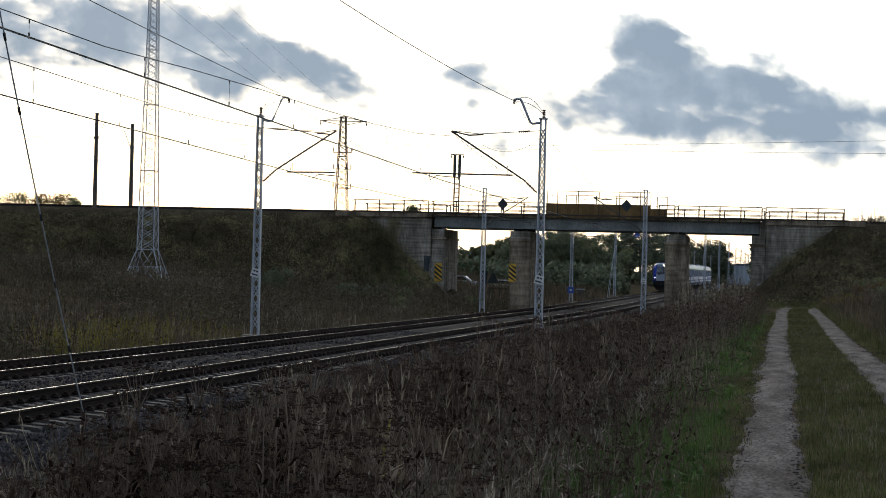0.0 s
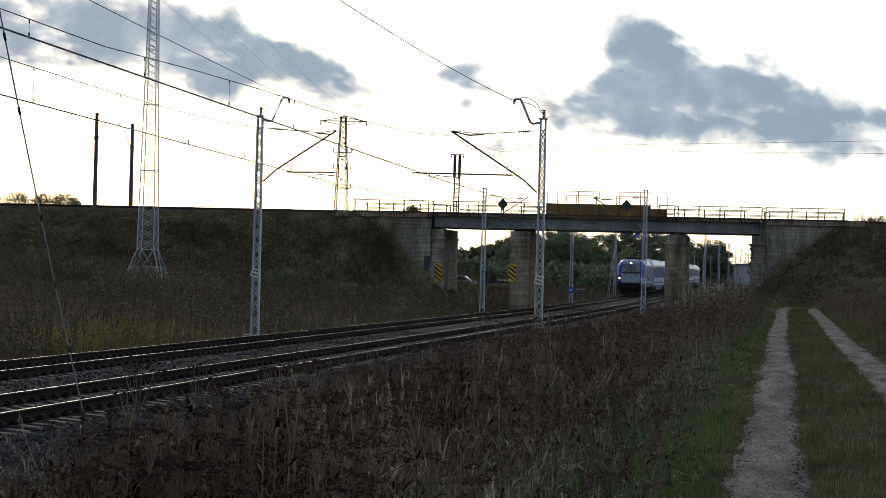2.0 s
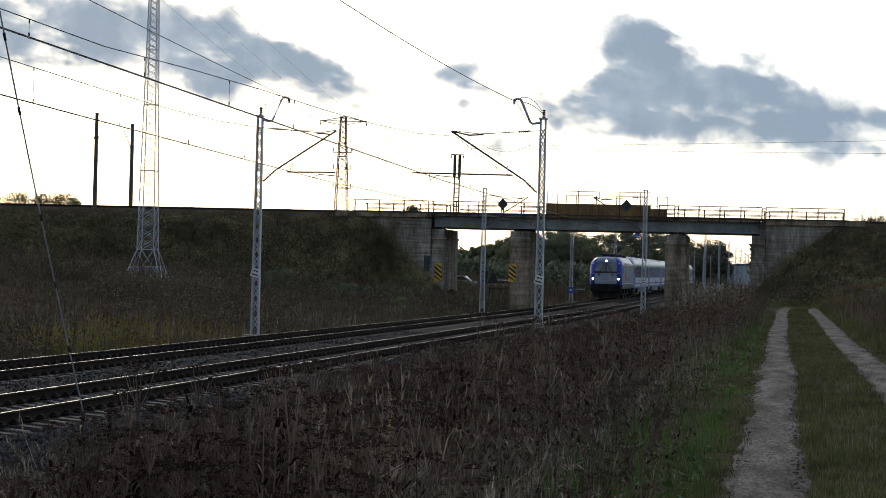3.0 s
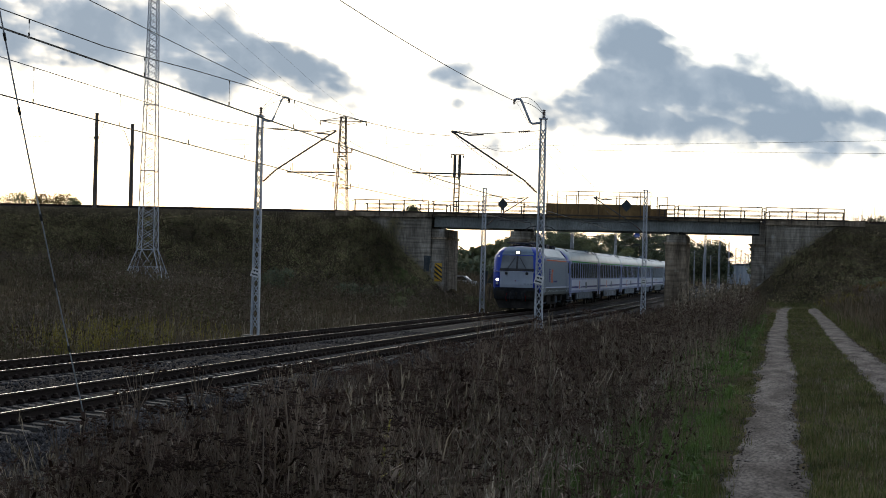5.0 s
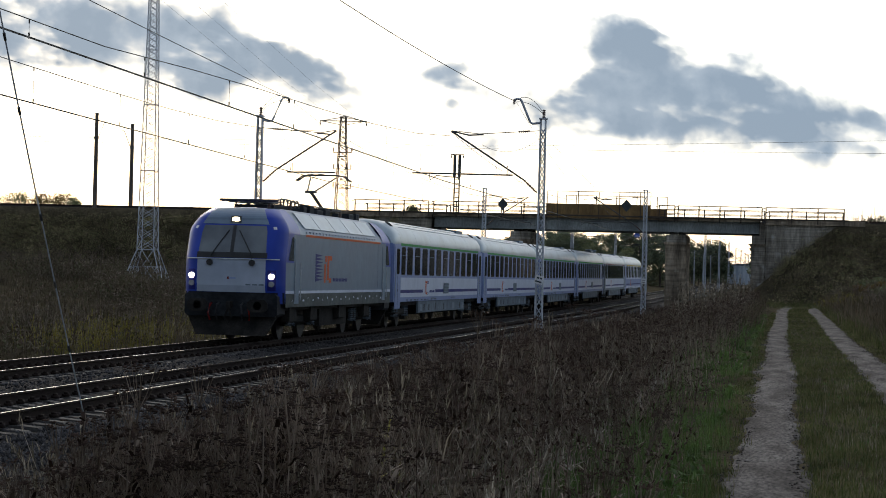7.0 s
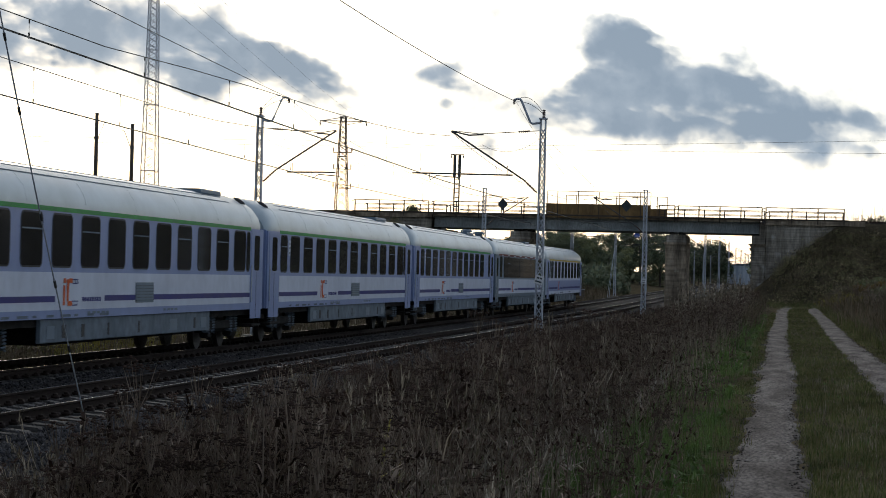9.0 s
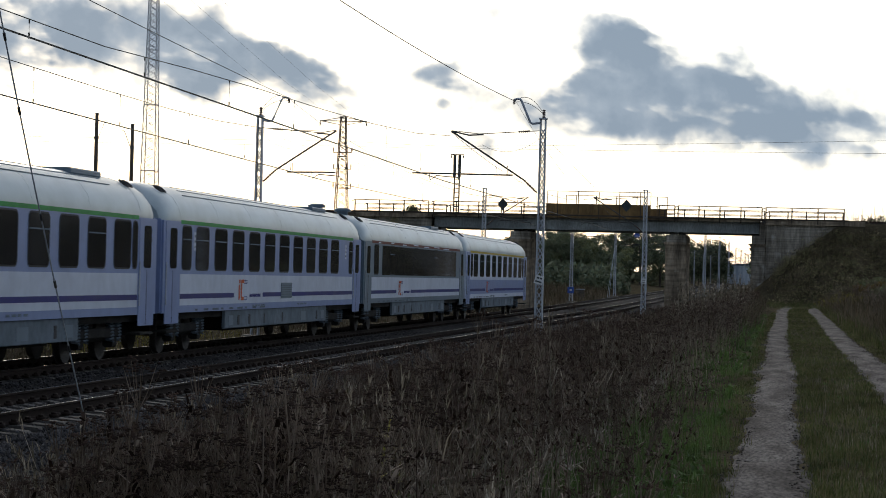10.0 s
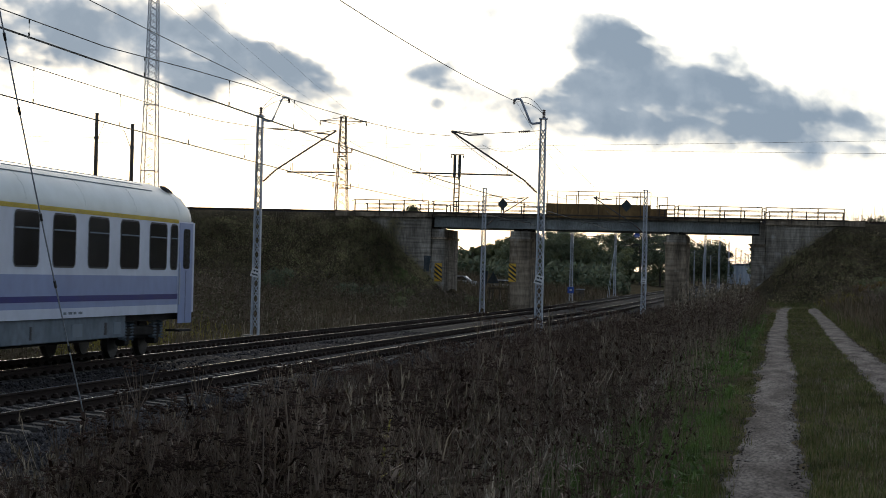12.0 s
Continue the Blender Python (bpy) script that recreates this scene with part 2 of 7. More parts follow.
# ---- mesh helpers ----
class Geo:
    """Gathers corners and faces of one mesh."""

    def __init__(self):
        self.v, self.f, self.m = [], [], []

    def add(self, vs, fs, mi=0):
        o = len(self.v)
        self.v.extend(tuple(p) for p in vs)
        self.f.extend(tuple(i + o for i in q) for q in fs)
        self.m.extend([mi] * len(fs))
        return self

    def box(self, x0, x1, y0, y1, z0, z1, mi=0, bev=0.0):
        if bev:
            b = bev
            pro = [(x0 + b, z0), (x1 - b, z0), (x1, z0 + b), (x1, z1 - b), (x1 - b, z1), (x0 + b, z1), (x0, z1 - b), (x0, z0 + b)]
            n = len(pro)
            vs = [(x, y0, z) for x, z in pro] + [(x, y1, z) for x, z in pro]
            fs = [tuple(range(n)), tuple(range(2 * n - 1, n - 1, -1))] + [(i, i + n, (i + 1) % n + n, (i + 1) % n) for i in range(n)]
            return self.add(vs, fs, mi)
        vs = [(x0, y0, z0), (x1, y0, z0), (x1, y1, z0), (x0, y1, z0), (x0, y0, z1), (x1, y0, z1), (x1, y1, z1), (x0, y1, z1)]
        return self.add(vs, [(3, 2, 1, 0), (4, 5, 6, 7), (0, 1, 5, 4), (1, 2, 6, 5), (2, 3, 7, 6), (3, 0, 4, 7)], mi)

    def tube(self, pts, r, n=6, r2=None, mi=0):
        """A round bar along a line of points, from radius r to r2."""
        pts = [Vector(p) for p in pts]
        r2 = r if r2 is None else r2
        vs, fs = [], []
        for i, p in enumerate(pts):
            d = (pts[min(i + 1, len(pts) - 1)] - pts[max(i - 1, 0)]).normalized()
            a = d.cross(Vector((0, 0, 1)) if abs(d.z) < 0.9 else Vector((1, 0, 0))).normalized()
            b = d.cross(a)
            rr = r + (r2 - r) * i / max(1, len(pts) - 1)
            vs += [p + (a * math.cos(t) + b * math.sin(t)) * rr for t in (2 * math.pi * j / n for j in range(n))]
        for i in range(len(pts) - 1):
            for j in range(n):
                k = (j + 1) % n
                fs.append((i * n + j, i * n + k, (i + 1) * n + k, (i + 1) * n + j))
        e = (len(pts) - 1) * n
        fs += [tuple(range(n - 1, -1, -1)), tuple(range(e, e + n))]
        return self.add(vs, fs, mi)

    def bar(self, p, q, w, mi=0):
        return self.tube([p, q], w * 0.707, 4, mi=mi)

    def loft(self, rings, mi=0, caps=True, closed=True):
        n = len(rings[0])
        vs = [p for r in rings for p in r]
        fs = []
        for i in range(len(rings) - 1):
            for j in range(n if closed else n - 1):
                k = (j + 1) % n
                fs.append((i * n + j, i * n + k, (i + 1) * n + k, (i + 1) * n + j))
        if caps:
            e = (len(rings) - 1) * n
            fs += [tuple(range(n - 1, -1, -1)), tuple(range(e, e + n))]
        return self.add(vs, fs, mi)

    def disc(self, c, axis, r, h, n=16, mi=0, r2=None):
        c, a = Vector(c), Vector(axis).normalized()
        return self.tube([c - a * h / 2, c + a * h / 2], r, n, r2, mi)

    def mesh(self, name, mats, smooth=False):
        me = bpy.data.meshes.new(name)
        me.from_pydata(self.v, [], self.f)
        for m in mats if isinstance(mats, (list, tuple)) else [mats]:
            me.materials.append(m)
        if any(self.m):
            me.polygons.foreach_set("material_index", self.m)
        bm = bmesh.new()
        bm.from_mesh(me)
        bmesh.ops.recalc_face_normals(bm, faces=bm.faces)
        bm.to_mesh(me)
        bm.free()
        if smooth:
            me.shade_smooth()
            me.set_sharp_from_angle(angle=radians(38))
        return me


def part(name, geo, material, parent=None, label="", smooth=False, at=None):
    """One mesh object under a thing or under a part."""
    ob = new(name, geo if isinstance(geo, bpy.types.Mesh) else geo.mesh(name, material, smooth))
    if parent is not None:
        ob.parent = parent
    if at is not None:
        ob.matrix_basis = at
    return tagged(ob, label)


def thing(name, label, category, group="", kind="", at=None):
    """An Empty at a thing's base, which carries its parts."""
    ob = new(name)
    ob.empty_display_size = 0.2
    if at is not None:
        ob.matrix_basis = at
    return tagged(ob, label, category, group, kind)


def fast_mesh(name, verts, faces, materials, smooth=False, mats=None):
    """A large mesh straight from arrays; faces all of one size."""
    me = bpy.data.meshes.new(name)
    verts, faces = np.asarray(verts, np.float32), np.asarray(faces, np.int32)
    n, k = faces.shape
    me.vertices.add(len(verts))
    me.vertices.foreach_set("co", verts.ravel())
    me.loops.add(n * k)
    me.loops.foreach_set("vertex_index", faces.ravel())
    me.polygons.add(n)
    me.polygons.foreach_set("loop_start", np.arange(0, n * k, k, dtype=np.int32))
    for m in materials:
        me.materials.append(m)
    if mats is not None:
        me.polygons.foreach_set("material_index", np.asarray(mats, np.int32))
    me.update(calc_edges=True)
    if smooth:
        me.shade_smooth()
    return me


def smooth01(a, b, x):
    t = np.clip((x - a) / (b - a), 0, 1)
    return t * t * (3 - 2 * t)


def value_noise(x, y, seed=0):
    """Smooth noise on a plane, -1 to 1, for arrays."""
    xi, yi = np.floor(x).astype(np.int64), np.floor(y).astype(np.int64)
    fx, fy = x - xi, y - yi
    fx, fy = fx * fx * (3 - 2 * fx), fy * fy * (3 - 2 * fy)

    def h(a, b):
        k = (a * 374761393 + b * 668265263 + seed * 974634777) & 0xFFFFFFFF
        k = ((k ^ (k >> 13)) * 1274126177) & 0xFFFFFFFF
        return ((k ^ (k >> 16)) & 0xFFFF) / 32767.5 - 1
    return (h(xi, yi) * (1 - fx) + h(xi + 1, yi) * fx) * (1 - fy) + (h(xi, yi + 1) * (1 - fx) + h(xi + 1, yi + 1) * fx) * fy


def fractal(x, y, octaves=4, seed=0):
    t, a = 0, 1.0
    for i in range(octaves):
        t = t + a * value_noise(x * 2 ** i, y * 2 ** i, seed + i)
        a *= 0.5
    return t


# ---- ground ----
FAR_X, NEAR_X = -15.52, -11.32       # centres of the two tracks; rail heads at z = 0
LANE_Z = 0.4


def rise(y):
    """The line climbs gently beyond the second pair of masts."""
    return 0.0036 * np.maximum(0.0, np.asarray(y, float) - 140) ** 2 / (np.maximum(0.0, np.asarray(y, float) - 140) + 25)


def ground_z(x, y, rough=True):
    """Height of the ground: lane, verge, track bed, field, the railway bank across."""
    x, y = np.asarray(x, float), np.asarray(y, float)
    z = np.full(np.broadcast(x, y).shape, LANE_Z)
    z = z - 1.15 * smooth01(-2.0, -7.3, x)                      # verge falls to the ballast's foot
    left = -0.75 + 0.25 * smooth01(-18.5, -22, x) + 1.9 * smooth01(-21, -46, x) * smooth01(30, 140, y)
    z = np.where(x < -13, left, z)
    z = z + 0.9 * smooth01(3.2, 9, x) * smooth01(20, 90, y)     # bank beside the lane
    if rough:
        n = fractal(x * 0.5, y * 0.5, 4, 3)
        z = z + n * 0.07 * np.where((x > -2.0) & (x < 3.0), 0.1, 1.0)
    z = z + rise(y)
    # the bank of the crossing line, open where the bridge stands
    dl = np.hypot(1.17 * np.maximum(x + 32.2, 0), np.maximum(np.maximum(180.3 - y, y - 189.5), 0))
    dr = np.hypot(np.maximum(4.6 - x, 0), np.maximum(np.maximum(180.3 - y, y - 189.5), 0))
    d = np.minimum(dl, dr)
    bank = 6.75 - d * 0.80
    if rough:
        bank = bank + np.minimum(d, 2) * 0.09 * fractal(x * 0.33, y * 0.33, 4, 9)
    return np.maximum(z, bank)


def axis(*spans):
    out = []
    for a, b, s in spans:
        out += list(np.arange(a, b, s))
    return np.array(out + [spans[-1][1]])


def build_ground():
    xs = axis((-2500, -400, 150), (-400, -110, 15), (-110, -60, 2.0), (-60, -24, 0.8), (-24, -9, 0.5), (-9, 3.4, 0.31), (3.4, 30, 0.8), (30, 120, 4), (120, 400, 20), (400, 2500, 150))
    ys = axis((-400, -20, 20), (-20, 8, 1.4), (8, 60, 0.4), (60, 150, 0.8), (150, 200, 0.5), (200, 320, 3), (320, 600, 20), (600, 4500, 150))
    X, Y = np.meshgrid(xs, ys)
    Z = ground_z(X, Y)
    nx, ny = len(xs), len(ys)
    i = np.arange(nx * ny).reshape(ny, nx)
    f = np.stack([i[:-1, :-1], i[:-1, 1:], i[1:, 1:], i[1:, :-1]], -1).reshape(-1, 4)
    me = fast_mesh("ground", np.stack([X, Y, Z], -1).reshape(-1, 3), f, [M_GROUND], True)
    tagged(new("ground", me), "dark dry autumn grassland with a railway bank", "ground", kind="structure")


def lane_x(y, side):
    """Centre of a wheel rut along the lane."""
    c = -0.05 + 0.12 * np.sin(y / 23.0) * smooth01(20, 60, y) + 0.35 * smooth01(60, 110, y) + 0.0 * y
    c = np.where(y > 130, c + 0.0003 * (y - 130) ** 2, c)
    return c + (1.86 if side else 0.0)


def build_lane():
    lane = thing("lane", "two pale gravel wheel ruts of a farm lane through grass", "lane", kind="structure")
    for side in (0, 1):
        ys = np.concatenate([np.arange(-12, 60, 0.35), np.arange(60, 172, 0.8)])
        us = np.linspace(-1, 1, 13)
        w = (0.44 if side else 0.38) + 0.09 * fractal(ys * 0.35, ys * 0 + side * 7.7, 4, 21)
        w = w * (1 - 0.9 * smooth01(150, 172, ys)) if side else w * (1 - 0.9 * smooth01(158, 172, ys))
        X = lane_x(ys, side)[:, None] + us[None, :] * w[:, None]
        X = X + 0.07 * fractal(X * 3, np.repeat(ys[:, None], 13, 1) * 3, 2, 31) * (np.abs(us) > 0.8)[None, :]
        Y = np.repeat(ys[:, None], 13, 1)
        Z = ground_z(X, Y) + 0.028 - 0.022 * (us[None, :] ** 2) + 0.004 * fractal(X * 9, Y * 3, 2, 5) - 0.05 * (np.abs(us) > 0.99)[None, :]
        i = np.arange(len(ys) * 13).reshape(-1, 13)
        f = np.stack([i[:-1, :-1], i[:-1, 1:], i[1:, 1:], i[1:, :-1]], -1).reshape(-1, 4)
        part("wheel_rut", fast_mesh("wheel_rut", np.stack([X, Y, Z], -1).reshape(-1, 3), f, [M_LANE], True), None, lane)


# ---- tracks ----
RAIL_PROFILE = [(-0.075, -0.172), (0.075, -0.172), (0.075, -0.160), (0.02, -0.145), (0.009, -0.13), (0.009, -0.045), (0.036, -0.032), (0.036, -0.004), (0.03, 0.0), (-0.03, 0.0), (-0.036, -0.004), (-0.036, -0.032), (-0.009, -0.045), (-0.009, -0.13), (-0.02, -0.145), (-0.075, -0.160)]


RAIL_YS = (-170, 0, 140, 150, 160, 172, 186, 205, 230, 270, 330, 420, 600, 900, 1200)


def build_track(x, label):
    tr = thing("railway_track", label, "railway track", "tracks of the line", kind="structure")
    for s in (-1, 1):
        g = Geo()
        g.loft([[(x + s * 0.7535 + u, y, z + float(rise(y))) for u, z in RAIL_PROFILE] for y in RAIL_YS])
        rail = part("rail", g, M_RAIL, tr)
        h = Geo().loft([[(x + s * 0.7535 + u, y, z + float(rise(y))) for u, z in ((-0.014, -0.002), (0.014, -0.002), (0.014, 0.0015), (-0.014, 0.0015))] for y in RAIL_YS])
        part("rail_head", h, M_RAILTOP, rail, "shiny worn running surface")
    pro = [(-1.3, -0.36), (1.3, -0.36), (1.3, -0.24), (1.24, -0.2), (0.95, -0.178), (0.55, -0.178), (0.35, -0.21), (-0.35, -0.21), (-0.55, -0.178), (-0.95, -0.178), (-1.24, -0.2), (-1.3, -0.24)]
    g = Geo().loft([[(u, -0.125, z) for u, z in pro], [(u, 0.125, z) for u, z in pro]])
    me = g.mesh("sleeper", M_SLEEPER)
    base = np.array(g.v)
    fs = np.array([f for f in g.f if len(f) == 4])
    n0, step = 15.0, 0.6
    for i in range(300):
        part("sleeper", me, None, tr, at=Matrix.Translation((x + random.uniform(-0.02, 0.02), n0 + i * step, float(rise(n0 + i * step)) + random.uniform(-0.008, 0.008))))
    ys = np.concatenate([np.arange(-170, n0 - 0.3, step), np.arange(n0 + 300 * step, 900, step)])
    V = (base[None] + np.stack([np.full(len(ys), x), ys, rise(ys)], -1)[:, None]).reshape(-1, 3)
    F = (fs[None] + (np.arange(len(ys)) * len(base))[:, None, None]).reshape(-1, 4)
    tagged(part("sleepers_far", fast_mesh("sleepers_far", V, F, [M_SLEEPER]), None, tr), kind="stuff")
    # clips beside each rail foot
    c = Geo().box(-0.055, 0.055, -0.075, 0.075, -0.175, -0.125).box(-0.03, 0.03, -0.045, 0.045, -0.125, -0.095)
    cv, cf = np.array(c.v), np.array(c.f)
    ys = np.arange(n0, n0 + 260 * step, step)
    off = [(x + s * 0.7535 + e * 0.115, y, float(rise(y))) for y in ys for s in (-1, 1) for e in (-1, 1)]
    V = (cv[None] + np.array(off)[:, None]).reshape(-1, 3)
    F = (cf[None] + (np.arange(len(off)) * len(cv))[:, None, None]).reshape(-1, 4)
    tagged(part("rail_clips", fast_mesh("rail_clips", V, F, [M_RAIL]), None, tr), kind="stuff")


def build_ballast():
    """Stone bed under both tracks, and loose stones where it lies near."""
    prof = [(-19.2, -0.95), (-17.75, -0.3), (-17.3, -0.22), (-16.3, -0.205), (-14.7, -0.205), (-14.0, -0.2), (-13.42, -0.24), (-12.8, -0.2), (-12.2, -0.215), (-10.4, -0.215), (-9.9, -0.24), (-9.6, -0.25), (-9.05, -0.30), (-6.9, -1.0)]
    us = np.concatenate([np.arange(-19.2, -6.9, 0.14), [-6.9]])
    zs = np.interp(us, [p[0] for p in prof], [p[1] for p in prof])
    ys = axis((-170, 12, 6), (12, 70, 0.16), (70, 200, 0.6), (200, 1200, 10))
    X, Y = np.meshgrid(us, ys)
    Z = np.repeat(zs[None], len(ys), 0) + 0.02 * fractal(X * 7, Y * 7, 2, 41) + 0.03 * fractal(X * 0.8, Y * 0.8, 2, 43) + rise(Y)
    i = np.arange(X.size).reshape(X.shape)
    f = np.stack([i[:-1, :-1], i[:-1, 1:], i[1:, 1:], i[1:, :-1]], -1).reshape(-1, 4)
    bed = thing("ballast_bed", "dark grey crushed stone ballast bed under two tracks", "ballast", kind="structure")
    part("bed", fast_mesh("bed", np.stack([X, Y, Z], -1).reshape(-1, 3), f, [M_BALLAST], True), None, bed)
    rng = np.random.default_rng(5)
    n = 58000
    x = np.where(rng.random(n) < 0.62, rng.uniform(-9.9, -7.2, n), rng.uniform(-18.0, -9.9, n))
    y = 18 + 72 * rng.random(n) ** 1.7
    z = np.interp(x, us, zs) + 0.01
    keep = np.abs(np.abs(np.abs(x + 13.42) - 2.1) - 0.7535) > 0.16
    x, y, z = x[keep], y[keep], z[keep]
    cube = np.array([(0, 0, 1), (1, 0, 0.1), (0.2, 1, 0), (-1, 0.2, -0.1), (-0.1, -1, 0), (0, 0, -1)], float)
    tri = np.array([(0, 1, 2), (0, 2, 3), (0, 3, 4), (0, 4, 1), (5, 2, 1), (5, 3, 2), (5, 4, 3), (5, 1, 4)])
    s = rng.uniform(0.018, 0.042, (len(x), 1, 1)) * rng.uniform(0.7, 1.3, (len(x), 6, 3))
    a = rng.uniform(0, 6.28, len(x))
    ca, sa = np.cos(a)[:, None], np.sin(a)[:, None]
    P = cube[None] * s
    P = np.stack([P[..., 0] * ca - P[..., 1] * sa, P[..., 0] * sa + P[..., 1] * ca, P[..., 2]], -1) + np.stack([x, y, z], -1)[:, None]
    F = (tri[None] + (np.arange(len(x)) * 6)[:, None, None]).reshape(-1, 3)
    tagged(part("loose_stones", fast_mesh("loose_stones", P.reshape(-1, 3), F, [M_STONE]), None, bed), kind="stuff")


build_ground()
build_lane()
build_track(FAR_X, "far railway track with dark rails on concrete sleepers")
build_track(NEAR_X, "near railway track with bright worn rails on concrete sleepers")
build_ballast()


# ---- bridge of the crossing line ----
BY0, BY1 = 180.0, 188.5          # its two faces


def block(x0, x1, y0, y1, z0, z1, bev=0.04):
    """A slab with bevelled upright edges."""
    b = bev
    ring = [(x0 + b, y0), (x1 - b, y0), (x1, y0 + b), (x1, y1 - b), (x1 - b, y1), (x0 + b, y1), (x0, y1 - b), (x0, y0 + b)]
    return Geo().loft([[(x, y, z) for x, y in ring] for z in (z0, z1)])


def hazard_board(name_at, w=0.58, h=1.42):
    """Yellow and black slanted warning board on the concrete."""
    x, y, z = name_at
    sg = thing("hazard_board", "yellow and black diagonally striped warning board on concrete", "warning sign", "hazard boards")
    part("board", Geo().box(x, x + w, y - 0.03, y, z, z + h), M_YELLOW, sg)
    n = 4
    for i in range(n):
        g = Geo()
        z0 = z + h * (i - 0.35) / n
        lo, hi = z0 + 0.0, z0 + h / n * 0.5
        pts = [(x, lo + 0.45), (x + w, lo), (x + w, hi), (x, hi + 0.45)]
        pts = [(a, min(max(b, z), z + h)) for a, b in pts]
        g.loft([[(a, yy, b) for a, b in pts] for yy in (y - 0.036, y - 0.031)])
        part("stripe", g, M_BLACK, sg)
    return sg


def build_bridge():
    br = thing("railway_bridge", "old steel girder railway bridge on stained concrete piers", "bridge")
    # piers
    for x0, x1 in ((-20.8, -19.2), (-8.7, -7.08)):
        z = 5.75
        pier = part("pier", block(x0, x1, BY0 + 0.6, BY1 - 0.6, -0.9, 4.85, 0.12), M_PIER, br)
        part("string_course", block(x0 - 0.1, x1 + 0.1, BY0 + 0.5, BY1 - 0.5, 4.85, 5.02, 0.12), M_PIER, pier)
        part("pier_cap", block(x0 + 0.02, x1 - 0.02, BY0 + 0.6, BY1 - 0.6, 5.02, 5.62, 0.1), M_WALL, pier)
        for yy in (BY0 + 1.1, (BY0 + BY1) / 2, BY1 - 1.1):
            for xx in (x0 + 0.45, x1 - 0.45):
                part("bearing", Geo().box(xx - 0.16, xx + 0.16, yy - 0.2, yy + 0.2, 5.62, 5.8), M_DARKSTEEL, pier)
    # abutments: a pilaster at the opening, a wing wall into the bank
    for sx, x_in, x_p, x_out, name in ((-1, -25.9, -26.95, -34.5, "west"), (1, -2.12, -1.0, 6.4, "east")):
        ab = part("abutment", block(min(x_in, x_p), max(x_in, x_p), BY0 + 0.3, BY1 - 0.3, -0.9, 4.85, 0.08), M_WALL, br)
        part("string_course", block(min(x_in, x_p) - 0.1, max(x_in, x_p) + 0.1, BY0 + 0.18, BY1 - 0.2, 4.85, 5.02, 0.08), M_PIER, ab)
        part("pilaster_cap", block(min(x_in, x_p) + 0.03, max(x_in, x_p) - 0.03, BY0 + 0.32, BY1 - 0.3, 5.02, 5.66, 0.06), M_WALL, ab)
        a, b = sorted((x_p, x_out))
        if sx < 0:
            b -= 0.001
        else:
            a += 0.001
        part("wing_wall", block(a, b, BY0 + 0.12, BY1 - 0.1, -0.6, 6.52, 0.05), M_WALL, ab)
        part("wall_coping", block(a - 0.05, b + 0.05, BY0 - 0.12, BY1 + 0.1, 6.522, 6.9, 0.05), M_PIER, ab)
        # formwork lifts: slightly proud courses of poured concrete
        for i in range(7):
            z0 = 0.6 + i * 0.82
            part("concrete_lift", block(a + 0.03, b - 0.03, BY0 + 0.085 + 0.012 * (i % 2), BY0 + 0.125, z0, z0 + 0.78, 0.01), M_WALL, ab)
    part("bearing_wall", block(-1.52, -0.99, BY0 + 0.34, BY1 - 0.3, 5.662, 6.6, 0.03), M_WALL, br)
    # whitewash on the road side pilaster
    part("whitewash", Geo().box(-26.93, -26.62, BY0 + 0.285, BY0 + 0.297, 1.7, 3.0), M_WHITEWASH, br, "flaking whitewash")
    # girders: web, flanges and stiffeners
    for yy in (BY0 + 0.55, BY0 + 3.0, BY1 - 3.0, BY1 - 0.55):
        gd = part("girder", Geo().box(-26.75, -1.55, yy - 0.02, yy + 0.02, 5.86, 6.62), M_GIRDER, br, "grey painted plate girder")
        part("bottom_flange", Geo().box(-26.75, -1.55, yy - 0.19, yy + 0.19, 5.8, 5.856), M_GIRDER, gd)
        part("top_flange", Geo().box(-26.75, -1.55, yy - 0.19, yy + 0.19, 6.622, 6.68), M_GIRDER, gd)
        if yy == BY0 + 0.55:
            for i in range(14):
                x = -26.4 + i * 1.895
                part("stiffener", Geo().box(x - 0.03, x + 0.03, yy - 0.17, yy - 0.022, 5.858, 6.62), M_GIRDER, gd)
    part("deck", Geo().box(-26.85, -1.45, BY0, BY1, 6.682, 6.86, bev=0.02), M_PIER, br)
    part("edge_beam", Geo().box(-33.2, 5.2, BY0 - 0.16, BY0 - 0.002, 6.86, 6.98), M_RAILING, br)
    # the running rails of the crossing line, in their stone bed
    part("crossing_ballast", Geo().loft([[(x, BY0 + 1.2, 6.4), (x, BY0 + 2.0, 6.865), (x, BY0 + 5.9, 6.865), (x, BY0 + 6.7, 6.4)] for x in (-130, -26.9)]), M_BALLAST, br)
    part("crossing_ballast", Geo().loft([[(x, BY0 + 1.2, 6.4), (x, BY0 + 2.0, 6.865), (x, BY0 + 5.9, 6.865), (x, BY0 + 6.7, 6.4)] for x in (-1.4, 90)]), M_BALLAST, br)
    for yy in (BY0 + 3.2, BY0 + 4.7):
        part("crossing_rail", Geo().box(-130, 90, yy - 0.035, yy + 0.035, 6.87, 7.03), M_RAIL, br)
    # handrails
    def rail_run(x0, x1, y, n, drop=True):
        run = part("handrail", Geo().tube([(x0 - 0.25, y, 7.82 - 0.12), (x0, y, 7.82), (x1, y, 7.82)], 0.034, 6), M_RAILING, br, "rusty steel handrail")
        for z in (7.14, 7.47):
            part("rail_bar", Geo().tube([(x0, y, z), (x1, y, z)], 0.024, 5), M_RAILING, run)
        for i in range(n + 1):
            x = x0 + (x1 - x0) * i / n
            part("post", Geo().box(x - 0.042, x + 0.042, y - 0.042, y + 0.042, 6.6, 7.82), M_RAILING, run)
